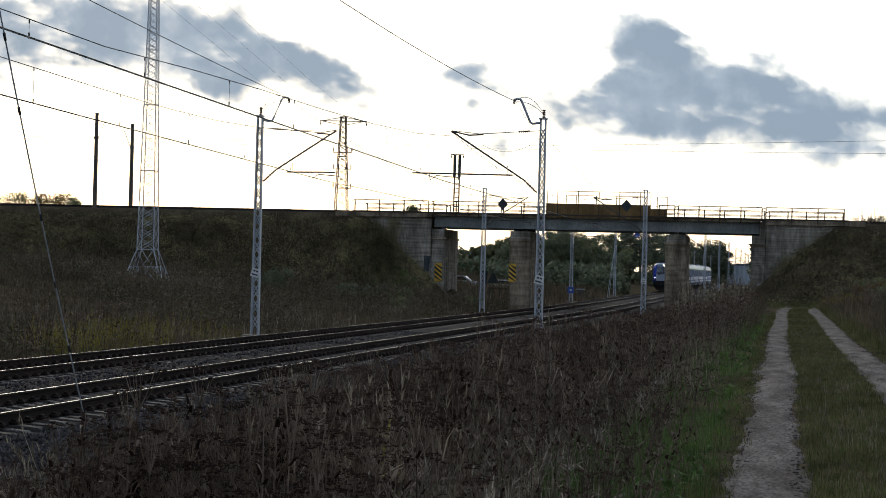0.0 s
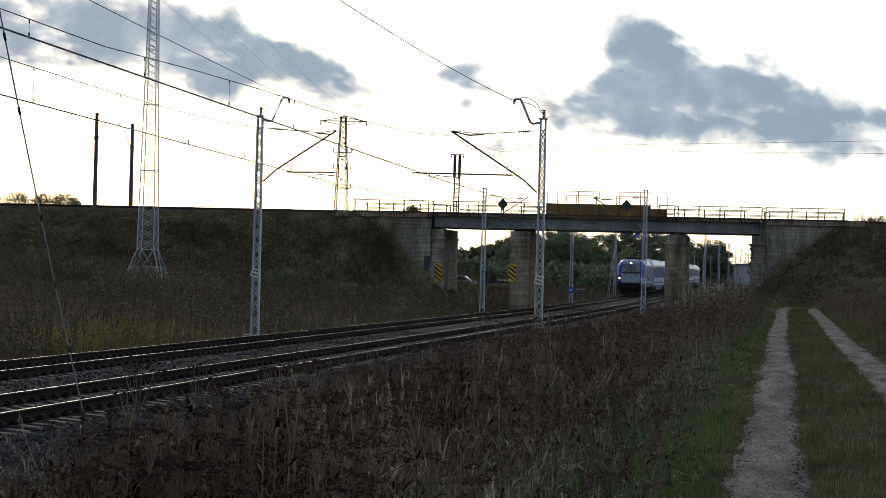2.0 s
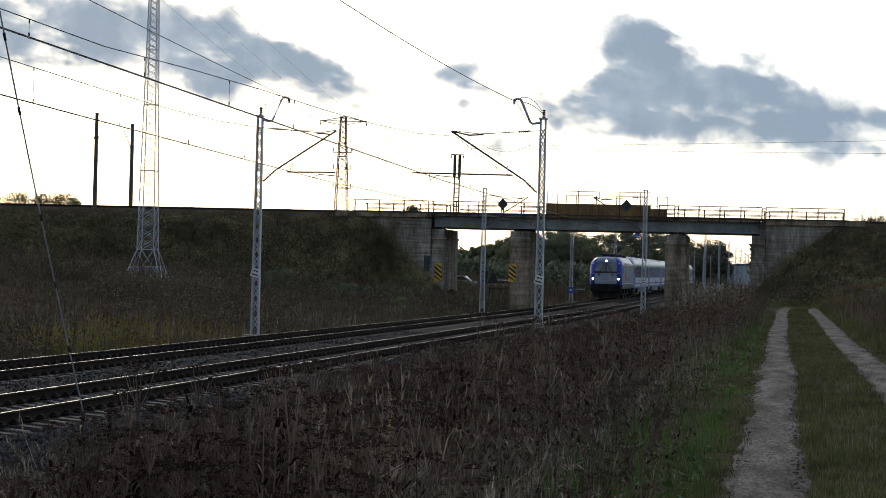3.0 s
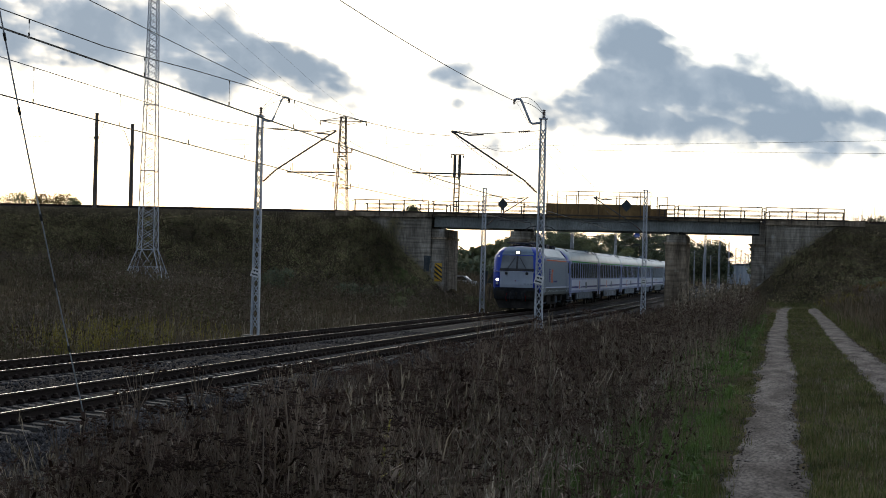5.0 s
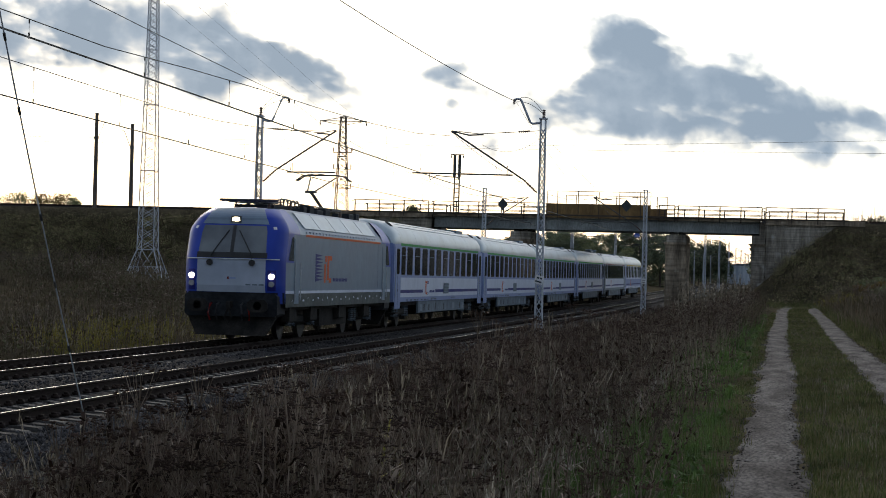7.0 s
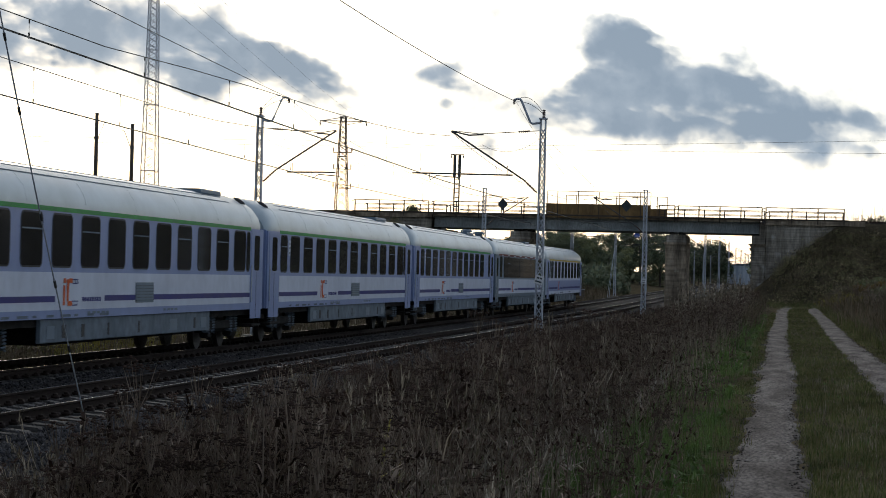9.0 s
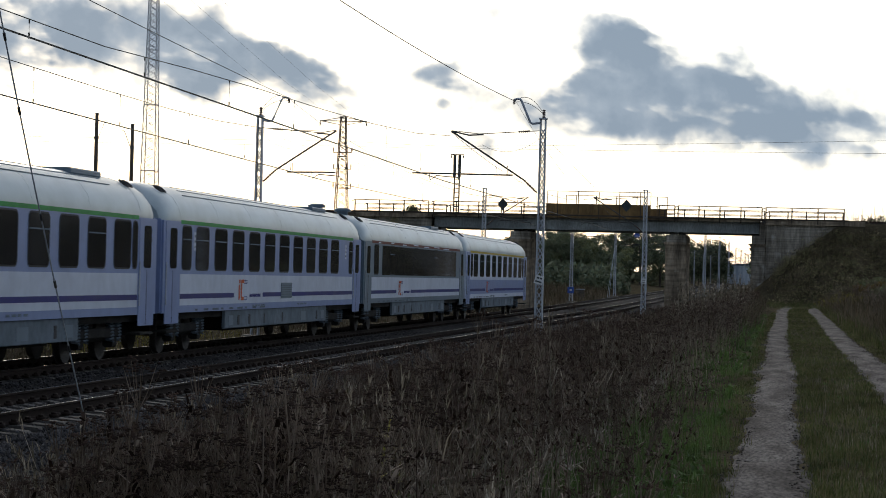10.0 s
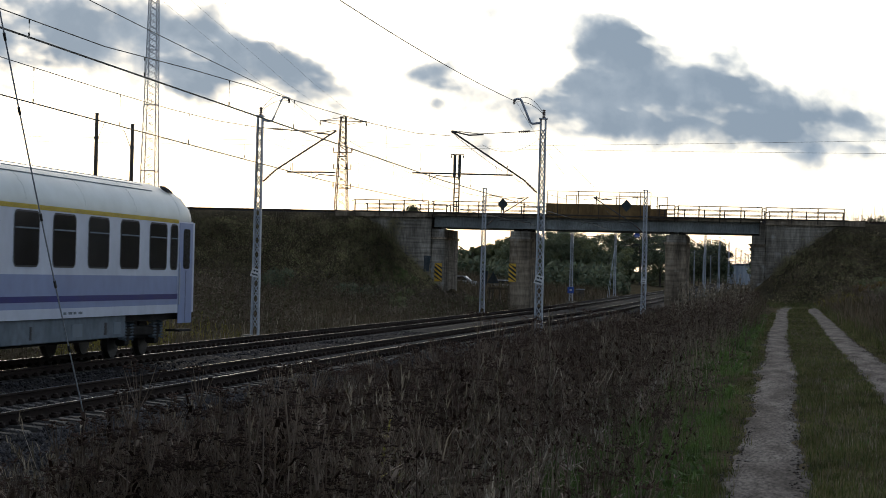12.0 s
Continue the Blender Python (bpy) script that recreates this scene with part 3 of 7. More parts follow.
    yn, yf = BY0 - 0.08, BY1 + 0.3
    rail_run(-33.0, -27.15, yn, 3)
    rail_run(-26.75, -17.9, yn, 5)
    rail_run(-9.2, -8.0, yn, 1)
    rail_run(-7.75, -1.35, yn, 4)
    rail_run(-1.05, 4.85, yn, 3)
    rail_run(-33.6, -27.0, yf, 3)
    rail_run(-26.7, -17.9, yf, 6)
    rail_run(-9.2, -1.2, yf, 5)
    rail_run(-0.8, 5.0, yf, 4)
    # closed rusty screens over the electrified tracks, with light frames above
    for y, x0, x1 in ((BY0 - 0.1, -17.85, -9.85), (BY1 + 0.3, -17.2, -9.0)):
        sc = part("screen", Geo().box(x0, x1, y - 0.02, y + 0.02, 6.75, 7.82), M_RUST, br, "rust-brown sheet metal safety screen")
        for i in range(5):
            x = x0 + (x1 - x0) * (i + 0.5) / 5
            part("screen_post", Geo().box(x - 0.03, x + 0.03, y - 0.07, y - 0.022, 6.7, 8.78), M_RAILING, sc)
        part("frame_rail", Geo().tube([(x0, y - 0.05, 8.78), (x1, y - 0.05, 8.78)], 0.024, 5), M_RAILING, sc)
        for x in (x0, x1):
            part("frame_post", Geo().tube([(x, y - 0.05, 7.8), (x, y - 0.05, 8.78)], 0.024, 5), M_RAILING, sc)
    hazard_board((-26.62, BY0 + 0.26, 1.55))
    hazard_board((-20.82, BY0 + 0.56, 1.66))


# ---- masts and line equipment ----
def insulator(geo, p, q, r=0.07, n=6, mi=0):
    """A stack of porcelain discs between two points."""
    p, q = Vector(p), Vector(q)
    for i in range(n):
        c = p.lerp(q, (i + 0.5) / n)
        geo.disc(c, q - p, r, (q - p).length / n * 0.5, 10, mi, r * 0.75)
    return geo.tube([p, q], r * 0.4, 6, mi=mi)


def lattice_mast(x, y, z0, h, side, w0=0.19, w1=0.115, arm=True, reach=2.74, foot=5.48, plate=True, goose=True, board=False, blue=False, group="catenary masts", shape_only=False):
    """A galvanised mast of two channels laced together; side is the way to its track, +1 or -1."""
    m = thing("catenary_mast", "galvanised lattice catenary mast beside the track", "catenary mast", group, at=Matrix.Translation((x, y, z0 + float(rise(y)))))
    for s in (-1, 1):
        chan = ((0, -0.09), (0.052, -0.09), (0.052, 0.09), (0, 0.09), (0, 0.078), (0.04, 0.078), (0.04, -0.078), (0, -0.078))
        g = Geo().loft([[(s * (w / 2 + u), v * k, z) for u, v in chan] for w, z, k in ((w0, 0, 1.4), (w1, h, 1))])
        part("leg", g, M_GALV, m)
    g = Geo()
    near = group == "catenary masts"
    zz, sgn = 0.25, 1
    while zz < h - 0.5:
        w = w0 + (w1 - w0) * zz / h
        st = w * 1.05 + 0.08
        k = 1.4 - 0.4 * zz / h
        for yy, f in ((-0.088 * k, 1), (0.088 * k, -1)):
            if near:
                part("lacing_bar", Geo().bar((-f * sgn * w / 2, yy, zz), (f * sgn * w / 2, yy, zz + st), 0.028), M_GALV, m)
            else:
                g.bar((-f * sgn * w / 2, yy, zz), (f * sgn * w / 2, yy, zz + st), 0.028)
        zz += st
        sgn = -sgn
    if not near:
        tagged(part("lacing", g, M_GALV, m), kind="stuff")
    part("footing", block(-0.4, 0.4, -0.4, 0.4, -0.6, 0.06), M_CONCRETE, m)
    part("cap_plate", Geo().box(-w1 / 2 - 0.08, w1 / 2 + 0.08, -0.13, 0.13, h, h + 0.05), M_GALV, m)
    if plate:
        p = part("number_plate", Geo().box(-0.15, 0.15, -0.17, -0.155, -0.15, 0.15), M_WHITE, m, "white plate with dark figures", at=Matrix.Translation((0, 0, 2.25)) @ Matrix.Rotation(radians(15), 4, "Y"))
        for a, b in ((-0.08, -0.01), (0.02, 0.09)):
            part("plate_bar", Geo().box(a, b, -0.175, -0.171, 0.03, 0.09), M_SIGNBACK, p)
        part("plate_bar", Geo().box(-0.11, 0.11, -0.175, -0.171, -0.09, -0.04), M_SIGNBACK, p)
    if blue:
        p = part("marker_plate", Geo().box(-0.28, 0.28, -0.18, -0.16, 0.75, 1.3), M_BLUE, m, "small blue marker plate")
        part("plate_bar", Geo().box(-0.1, 0.1, -0.186, -0.182, 0.95, 1.12), M_WHITE, p)
    if goose:
        t = h
        g = Geo().tube([(side * 0.1, 0, t - 0.12), (side * 0.36, 0, t - 0.15), (side * 0.45, 0, t - 0.1), (side * 0.76, 0, t + 0.62), (side * 0.8, 0, t + 0.68), (side * 0.88, 0, t + 0.7), (side * 1.02, 0, t + 0.66)], 0.04, 8)
        part("gooseneck_arm", g, M_GALV, m)
        g = insulator(Geo(), (side * 1.02, 0, t + 0.68), (side * 1.02, 0, t + 0.5), 0.05, 4)
        part("insulator", g, M_PORCELAIN, m)
        g = insulator(Geo(), (0.02, 0, t + 0.05), (0.02, 0, t + 0.34), 0.07, 4)
        part("insulator", g, M_PORCELAIN, m)
        for b in (0.55, 1.2):
            pts = [(side * (-0.02 + 1.06 * u), 0.05, t + 0.16 + 4 * 0.3 * b * u * (1 - u) + 0.42 * u) for u in (i / 12 for i in range(13))]
            part("jumper_wire", Geo().tube(pts, 0.009, 5), M_WIRE, m)
    if arm:
        top = 7.3
        g = Geo().tube([(side * 0.62, 0, foot + 0.42), (side * reach, 0, top)], 0.031, 8)
        part("cantilever_tube", g, M_DARKSTEEL, m)
        g = Geo().tube([(side * 0.16, 0, foot), (side * 0.3, 0, foot + 0.1)], 0.03, 6)
        insulator(g, (side * 0.25, 0, foot + 0.08), (side * 0.62, 0, foot + 0.42), 0.05, 6)
        part("insulator", g, M_PORCELAIN, m)
        part("top_stay", Geo().tube([(side * 0.12, 0, 7.36), (side * 2.2, 0, 7.22), (side * reach, 0, top + 0.02)], 0.014, 5), M_WIRE, m)
        g = insulator(Geo(), (side * 0.45, 0, 7.34), (side * 0.85, 0, 7.31), 0.05, 6)
        part("insulator", g, M_PORCELAIN, m)
        part("top_tube", Geo().tube([(side * 2.05, 0, 7.2), (side * 2.55, 0, 7.17), (side * reach, 0, top)], 0.028, 6), M_DARKSTEEL, m)
        ra = part("registration_arm", Geo().tube([(side * 1.0, 0, 5.82), (side * 4.5 if side < 0 else side * 2.72, 0, 5.84)], 0.03, 6), M_DARKSTEEL, m)
        part("hanger", Geo().tube([(side * 1.2, 0, 5.84), (side * 1.2, 0, 6.15)], 0.01, 5), M_WIRE, ra)
        e = side * 3.9 if side < 0 else side * 1.9
        part("steady_arm", Geo().tube([(e, 0, 5.82), (e + 0.02, 0, 5.6), (e + 0.25, 0, 5.76), (e + 1.0, 0, 5.7), (e + 1.05, 0, 5.56)], 0.02, 6), M_DARKSTEEL, ra)
    if goose and near:
        pts = [(side * (0.1 + 2.0 * u), 0.03, 7.1 - 4 * 0.34 * u * (1 - u) - 0.25 * u) for u in (i / 12 for i in range(13))]
        part("jumper_wire", Geo().tube(pts, 0.006, 5), M_WIRE, m)
    if board:
        c = side * 1.15
        g = Geo().loft([[(c - 0.34, yy, 6.83), (c, yy, 6.45), (c + 0.34, yy, 6.83), (c, yy, 7.21)] for yy in (-0.06, -0.03)])
        part("diamond_board", g, M_SIGNBACK, m, "dark back of a diamond shaped signal board")
    return m


MAST_H = 7.75


def build_masts():
    lattice_mast(-18.2, 80.3, -0.28, MAST_H, 1)
    lattice_mast(-8.1, 79.5, -0.28, MAST_H, -1, reach=3.17, foot=5.24)
    lattice_mast(-18.2, 143.8, -0.28, MAST_H, 1, plate=False, goose=False, board=True, w0=0.22, w1=0.13)
    lattice_mast(-8.1, 142.0, -0.28, MAST_H, -1, reach=3.17, foot=5.24, goose=False, board=True, w0=0.22, w1=0.13)
    lattice_mast(-18.2, 206.4, -0.2, MAST_H - 0.5, 1, plate=False, goose=False, blue=True, w0=0.22, w1=0.13)
    lattice_mast(-8.1, 206.0, -0.2, MAST_H - 0.5, -1, plate=False, goose=False)
    for i in range(15):
        y = 262 + 62 * i
        lattice_mast(-18.2, y, -0.2, MAST_H, 1, plate=False, goose=False, group="far catenary masts")
        lattice_mast(-8.1, y - 2, -0.2, MAST_H, -1, plate=False, goose=i % 2 == 0, group="far catenary masts")
    for i in range(11):
        lattice_mast(-4.6 - 0.004 * i, 440 + 44 * i, -0.2, MAST_H - 0.6 * (i % 3), -1, plate=False, goose=i % 3 == 0, arm=i % 2 == 0, group="far catenary masts")
    # stays of the anchoring mast beyond the bridge
    st = thing("mast_stay", "pair of steel guy rods beside a mast", "guy wire")
    for d in (0, 0.35):
        part("guy_rod", Geo().tube([(-18.75 - d * 0.6, 261, -0.3), (-18.3, 262, 5.6)], 0.022, 6), M_GALV, st)
    # the near stay: a rod with clamps down to its anchor in the verge
    st = thing("guy_stay", "long weathered steel guy stay with clamps by the track", "guy wire")
    pts = [(-8.4, 27.7 - 3.45 * u - 0.25 * u * (1 - u), 0.25 + 4.5 * u) for u in (i / 14 * 1.2 for i in range(15))]
    part("guy_rod", Geo().tube(pts, 0.0095, 6), M_GALV, st)
    for i in (2, 4, 6, 9, 11):
        a, b = Vector(pts[i]), Vector(pts[i + 1])
        part("clamp", Geo().tube([a, a.lerp(b, 0.2)], 0.017, 6), M_DARKSTEEL, st)
    part("anchor", block(-8.415, -8.385, 27.68, 27.71, -1.0, 0.27, 0.005), M_RAIL, st)


def span(x0, y0, z0, x1, y1, z1, sag, n=24):
    return [(x0 + (x1 - x0) * u, y0 + (y1 - y0) * u, z0 + (z1 - z0) * u - 4 * sag * u * (1 - u)) for u in (i / n for i in range(n + 1))]


def build_wires():
    ends = [-54, 13, 79.9, 143, 206, 262, 324, 386, 448, 510, 572, 634, 696]
    # height of the contact wires at each support, and the sagging messenger of the near spans
    contact = {NEAR_X: (5.5, 5.55, 5.31, 5.32, 5.05), FAR_X: (5.6, 5.64, 5.24, 5.34, 5.05)}
    hung = {NEAR_X: ((-12, 7.0), (2, 6.45), (14, 6.02), (24, 5.86), (32, 5.78), (38, 5.76), (44, 5.91), (50, 6.02), (57, 6.1), (64, 6.23), (72, 6.47), (79.9, 6.88)),
            FAR_X: ((14, 7.0), (26, 6.58), (36, 6.34), (45, 6.2), (52, 6.14), (58, 6.13), (63, 6.18), (68, 6.33), (74, 6.62), (79.9, 6.98))}
    for x in (NEAR_X, FAR_X):
        line = thing("overhead_line", "twin contact wires hung from a messenger wire over a track", "overhead line", "overhead lines")
        zs = [contact[x][min(i, 3)] + float(rise(y)) - (0.25 if y == 206 else 0.0) for i, y in enumerate(ends)]
        for d in (-0.022, 0.022):
            part("contact_wire", Geo().tube([(x + d + (0.2 if i % 2 else -0.2), y, z) for i, (y, z) in enumerate(zip(ends, zs))], 0.0095, 5), M_WIRE, line)
        part("messenger_wire", Geo().tube([(x, y, z) for y, z in hung[x]], 0.0095, 5), M_WIRE, line)
        hy, hz = [p[0] for p in hung[x]], [p[1] for p in hung[x]]
        drops = [(x, y, float(np.interp(y, hy, hz))) for y in (21, 27.5, 34, 40.5, 47, 53.5, 60, 66.5, 73)]
        for a, b in zip(ends[2:], ends[3:]):
            za = 7.0 + float(rise(a)) if a != 206 else 5.85
            zb = 7.0 + float(rise(b)) if b != 206 else 5.85
            p = span(x, a, za, x, b, zb, 0.85 if abs(za - zb) < 0.3 and za > 6.5 else 0.5)
            part("messenger_wire", Geo().tube(p, 0.009, 5), M_WIRE, line)
            if a < 210:
                drops += [p[i] for i in range(2, 24, 3)]
        for p in drops:
            zc = float(np.interp(p[1], ends, zs))
            part("dropper", Geo().tube([p, (p[0], p[1], zc)], 0.0035, 4).disc((p[0], p[1], p[2] - 0.03), (0, 0, 1), 0.012, 0.07, 6).disc((p[0], p[1], zc + 0.05), (0, 0, 1), 0.014, 0.09, 6), M_WIRE, line)
    for x, z, xe, ze, sag, tail in ((-17.16, 8.14, -14.2, 8.6, 0.15, 2.2), (-9.1, 8.1, -9.1, 8.14, 0.44, -2.2)):
        f = thing("feeder_wire", "dark feeder wire strung between mast arms", "wire", "feeder wires")
        g = Geo().tube(span(xe, 15.5, ze, x, 79.9, z, sag), 0.011, 5).tube(span(xe, -48, ze, xe, 15.5, ze, sag), 0.009, 5)
        part("wire", g, M_WIRE, f)
        part("tail_wire", Geo().tube(span(x, 79.9, z, x + tail * 0.1, 102, 6.5, 0.12), 0.006, 5), M_WIRE, f)
        part("tail_wire", Geo().tube(span(x + (1.0 if x > -12 else -1.0), 80.2, 6.95, x + (1.0 if x > -12 else 1.6), 103.3, 6.04, 0.03), 0.005, 5), M_WIRE, f)


def lattice_tower(at, h, w0, w1, kink_z, kink_w, label, name, cat, ratio, bar=0.026, mat_=None, spread=False, belt=8):
    """A square lattice tower of angle bars: spread legs up to a kink, slim above."""
    mt = mat_ or M_GALV
    m = thing(name, label, cat, at=Matrix.Translation(at))

    def width(z):
        return w0 + (kink_w - w0) * z / kink_z if z < kink_z else kink_w + (w1 - kink_w) * (z - kink_z) / (h - kink_z)
    zs = [kink_z if spread else 0.0]
    while zs[-1] < h:
        zs.append(min(h, zs[-1] + max(0.42, width(zs[-1]) * ratio)))
    for sx in (-1, 1):
        for sy in (-1, 1):
            leg = part("leg", Geo().tube([(sx * width(z) / 2, sy * width(z) / 2, z) for z in ([0.0] if spread else []) + zs], bar * 1.25, 4), mt, m)
            part("foot_block", block(sx * w0 / 2 - 0.2, sx * w0 / 2 + 0.2, sy * w0 / 2 - 0.2, sy * w0 / 2 + 0.2, -0.5, 0.08), M_CONCRETE, leg)
    for f in range(4):
        c, s = ((1, 0), (0, 1), (-1, 0), (0, -1))[f]

        def P(u, z):
            w = width(z) / 2
            return (c * u * w - s * w, s * u * w + c * w, z)
        if spread:
            # the splayed foot: belts, a steep inner pair of struts, and ties to the legs
            mid = kink_z * 0.55
            for z in (kink_z, mid):
                part("belt", Geo().bar(P(-1, z), P(1, z), bar * 1.2), mt, m)
            for e in (-1, 1):
                part("strut", Geo().bar(P(e * 0.04, mid), P(e * 0.93, 0), bar * 1.2), mt, m)
                part("strut", Geo().bar(P(e * 0.98, kink_z), P(-e * 0.1, mid), bar), mt, m)
                part("strut", Geo().bar(P(e * 0.45, mid * 0.5), P(e, mid), bar), mt, m)
                part("strut", Geo().bar(P(e * 0.45, mid * 0.5), P(e, mid * 0.42), bar), mt, m)
                part("strut", Geo().bar(P(e * 0.3, mid), P(e * 0.42, 0.02), bar), mt, m)
        for i, (a, b) in enumerate(zip(zs, zs[1:])):
            part("brace", Geo().bar(P(-1, a), P(1, b), bar), mt, m)
            part("brace", Geo().bar(P(1, a), P(-1, b), bar), mt, m)
            if i % belt == belt - 1:
                part("belt", Geo().bar(P(-1, b), P(1, b), bar * 1.3), mt, m)
    return m


def build_poles():
    zt = float(ground_z(-41.3, 150, False))
    lattice_tower((-41.4, 150, 0.74), 24.4, 2.8, 0.36, 2.5, 1.14, "tall slender white steel lattice tower by the bank", "lattice_tower", "lattice tower", 0.62, 0.026, spread=True)
    # transmission pole on the bank
    t = lattice_tower((-35.25, 186, 6.7), 8.0, 1.0, 0.42, 1.0, 0.95, "slim rusty lattice power pole with cross-arms", "power_pole", "power pole", 0.7, 0.028, M_RAILING)
    for z, w in ((7.65, 1.95), (5.1, 0.8), (3.75, 0.75), (2.2, 0.75)):
        part("cross_arm", Geo().box(-w, w, -0.05, 0.05, z - 0.035, z + 0.035), M_RAILING, t)
        if z > 7:
            for s in (-1, 1):
                part("arm_brace", Geo().bar((s * 0.25, 0, z - 0.3), (s * w * 0.95, 0, z), 0.04), M_RAILING, t)
                part("arm_brace", Geo().bar((s * 0.1, 0, z + 0.3), (s * w * 0.95, 0, z), 0.04), M_RAILING, t)
        for s in (-0.95, -0.45, 0.45, 0.95):
            if z < 7 and abs(s) < 2:
                part("insulator", insulator(Geo(), (s * w, 0, z + 0.05), (s * w, 0, z + 0.4), 0.09, 4), M_PORCELAIN, t)
    for s in (-1, 1):
        part("insulator", insulator(Geo(), (s * 1.85, 0, 7.6), (s * 1.95, 0, 7.25), 0.08, 4), M_PORCELAIN, t)
    # twin post with a small head on the bridge's far side
    m = thing("twin_post", "rusty twin laced steel post with insulators on its head", "post", at=Matrix.Translation((-26.0, 187.2, 6.8)))
    for s in (-1, 1):
        part("post_leg", Geo().box(s * 0.2 - 0.05, s * 0.2 + 0.05, -0.05, 0.05, -0.1, 3.2), M_RAILING, m)
        part("tube_head", Geo().tube([(s * 0.2, 0, 3.2), (s * 0.2, 0, 5.0)], 0.12, 8), M_DARKSTEEL, m)
    for i in range(9):
        part("rung", Geo().bar((-0.2, 0, 0.1 + i * 0.37), (0.2, 0, 0.1 + i * 0.37), 0.05), M_RAILING, m)
    part("head_arm", Geo().box(-0.55, 0.55, -0.05, 0.05, 5.0, 5.08), M_RAILING, m)
    for x in (-0.5, -0.2, 0.2, 0.5):
        part("insulator", insulator(Geo(), (x, 0, 4.98), (x, 0, 4.75), 0.07, 3), M_PORCELAIN, m)
    # posts of the crossing line
    for x, y, s in ((-54.6, 181.6, 1), (-53.5, 188.2, -1)):
        h = 7.7 if s > 0 else 7.3
        m = thing("wayside_post", "dark weathered post with a bracket arm on the bank", "post", "posts of the crossing line", at=Matrix.Translation((x, y, 6.6)))
        part("shaft", Geo().tube([(0, 0, -0.3), (0, 0, h)], 0.19, 8, 0.14), M_POLE, m)
        part("cap", Geo().disc((0, 0, h + 0.04), (0, 0, 1), 0.17, 0.1, 8), M_POLE, m)
        part("bracket_arm", Geo().tube([(s * 0.1, 0, h - 2.0), (s * 0.7, 0, h - 0.5), (s * 0.95, 0, h - 0.42)], 0.03, 5), M_DARKSTEEL, m)
        part("collar", Geo().disc((0, 0, h - 1.9), (0, 0, 1), 0.19, 0.25, 8), M_DARKSTEEL, m)
    for z0, z1, z2 in ((12.75, 12.45, 15.6), (12.35, 12.3, 13.3)):
        w = thing("line_wire", "thin dark wire of the crossing line", "wire", "wires of the crossing line")
        part("wire", Geo().tube(span(-130, 186, z0 + 0.6, -35.25, 186, z0, 0.3), 0.011, 4), M_WIRE, w)
        part("wire", Geo().tube(span(-35.25, 186, z0, -26, 186, z1, 0.05, 4), 0.011, 4), M_WIRE, w)
        part("wire", Geo().tube(span(-26, 186, z1, 60, 186, z2, 0.25), 0.011, 4), M_WIRE, w)
    for x0, (x, y, z) in ((-37.2, (-30.01, 110.0, 15.09)), (-35.25, (-28.54, 110.0, 15.1)), (-33.3, (-27.0, 110.0, 15.11))):
        w = thing("power_wire", "thin overhead power wire strung from a pole", "wire", "power wires")
        a, b = Vector((x0, 186, 14.0)), Vector((x, y, z))
        part("wire", Geo().tube([a, a.lerp(b, 0.5) - Vector((0, 0, 0.25)), b, a.lerp(b, 1.9) + Vector((0, 0, 0.9))], 0.006, 4), M_WIRE, w)


build_bridge()
build_masts()
build_wires()
build_poles()


# ---- train ----
M_LAVENDER = mat("lavender_coach_paint", (0.2257, 0.2867, 0.4880), (0.2623, 0.3294, 0.5429), 0.6, 0.4, bump=0.04, bscale=3, fine=0.06, spec=0.16)
M_COACHWHITE = mat("white_coach_paint", (0.5520, 0.6000, 0.7080), (0.6480, 0.6960, 0.8040), 0.6, 0.4, bump=0.04, bscale=3, fine=0.06, spec=0.16)
M_COACHGREY = mat("grey_coach_paint", (0.1313, 0.1787, 0.2250), (0.1625, 0.2150, 0.2650), 0.6, 0.42, bump=0.04, bscale=3, fine=0.06, spec=0.16)
M_SKIRT = mat("dirty_skirt_paint", (0.0975, 0.1300, 0.1625), (0.1755, 0.2145, 0.2535), 0.8, 0.6, bump=0.06, bscale=5, fine=0.18, spec=0.12)
M_ROOF = mat("silver_roof_paint", (0.28, 0.345, 0.38), (0.40, 0.47, 0.505), 0.7, 0.34, metal=0.2, bump=0.16, bscale=1.6, fine=0.10, stretch=(1, 0.6, 1), dist=0.04, spec=0.4)
M_STRIPE_BLUE = mat("navy_stripe", (0.016, 0.02, 0.15), (0.022, 0.028, 0.19), 1, 0.45, bump=0, spec=0.12)
M_GREEN = mat("green_stripe", (0.0405, 0.2700, 0.0607), (0.0607, 0.3645, 0.0878), 1.5, 0.5, bump=0, spec=0.12)
M_YELLOWSTRIPE = mat("yellow_stripe", (0.4830, 0.3450, 0.0287), (0.5980, 0.4370, 0.0460), 1.5, 0.5, bump=0, spec=0.12)
M_REDSTRIPE = mat("dark_red_stripe", (0.13, 0.025, 0.02), (0.18, 0.04, 0.03), 1, 0.5, bump=0, spec=0.12)
M_ORANGE = mat("orange_mark", (0.58, 0.10, 0.025), (0.66, 0.13, 0.03), 1, 0.5, bump=0, spec=0.12)
M_GLASSY = mat("tinted_coach_window", (0.0156, 0.0156, 0.0182), (0.0416, 0.0416, 0.0442), 0.5, 0.06, bump=0, spec=0.28, rvar=0.02)
M_RUBBER = mat("black_rubber", (0.012, 0.012, 0.013), (0.028, 0.028, 0.03), 3, 0.7, bump=0.1)
M_BOGIE = mat("grimy_underframe", (0.0128, 0.0120, 0.0112), (0.0352, 0.0320, 0.0288), 2, 0.9, spec=0.15, bump=0.3, bscale=20)
M_WHEEL = mat("wheel_steel", (0.02, 0.016, 0.014), (0.045, 0.038, 0.033), 2, 0.7, metal=0.3)
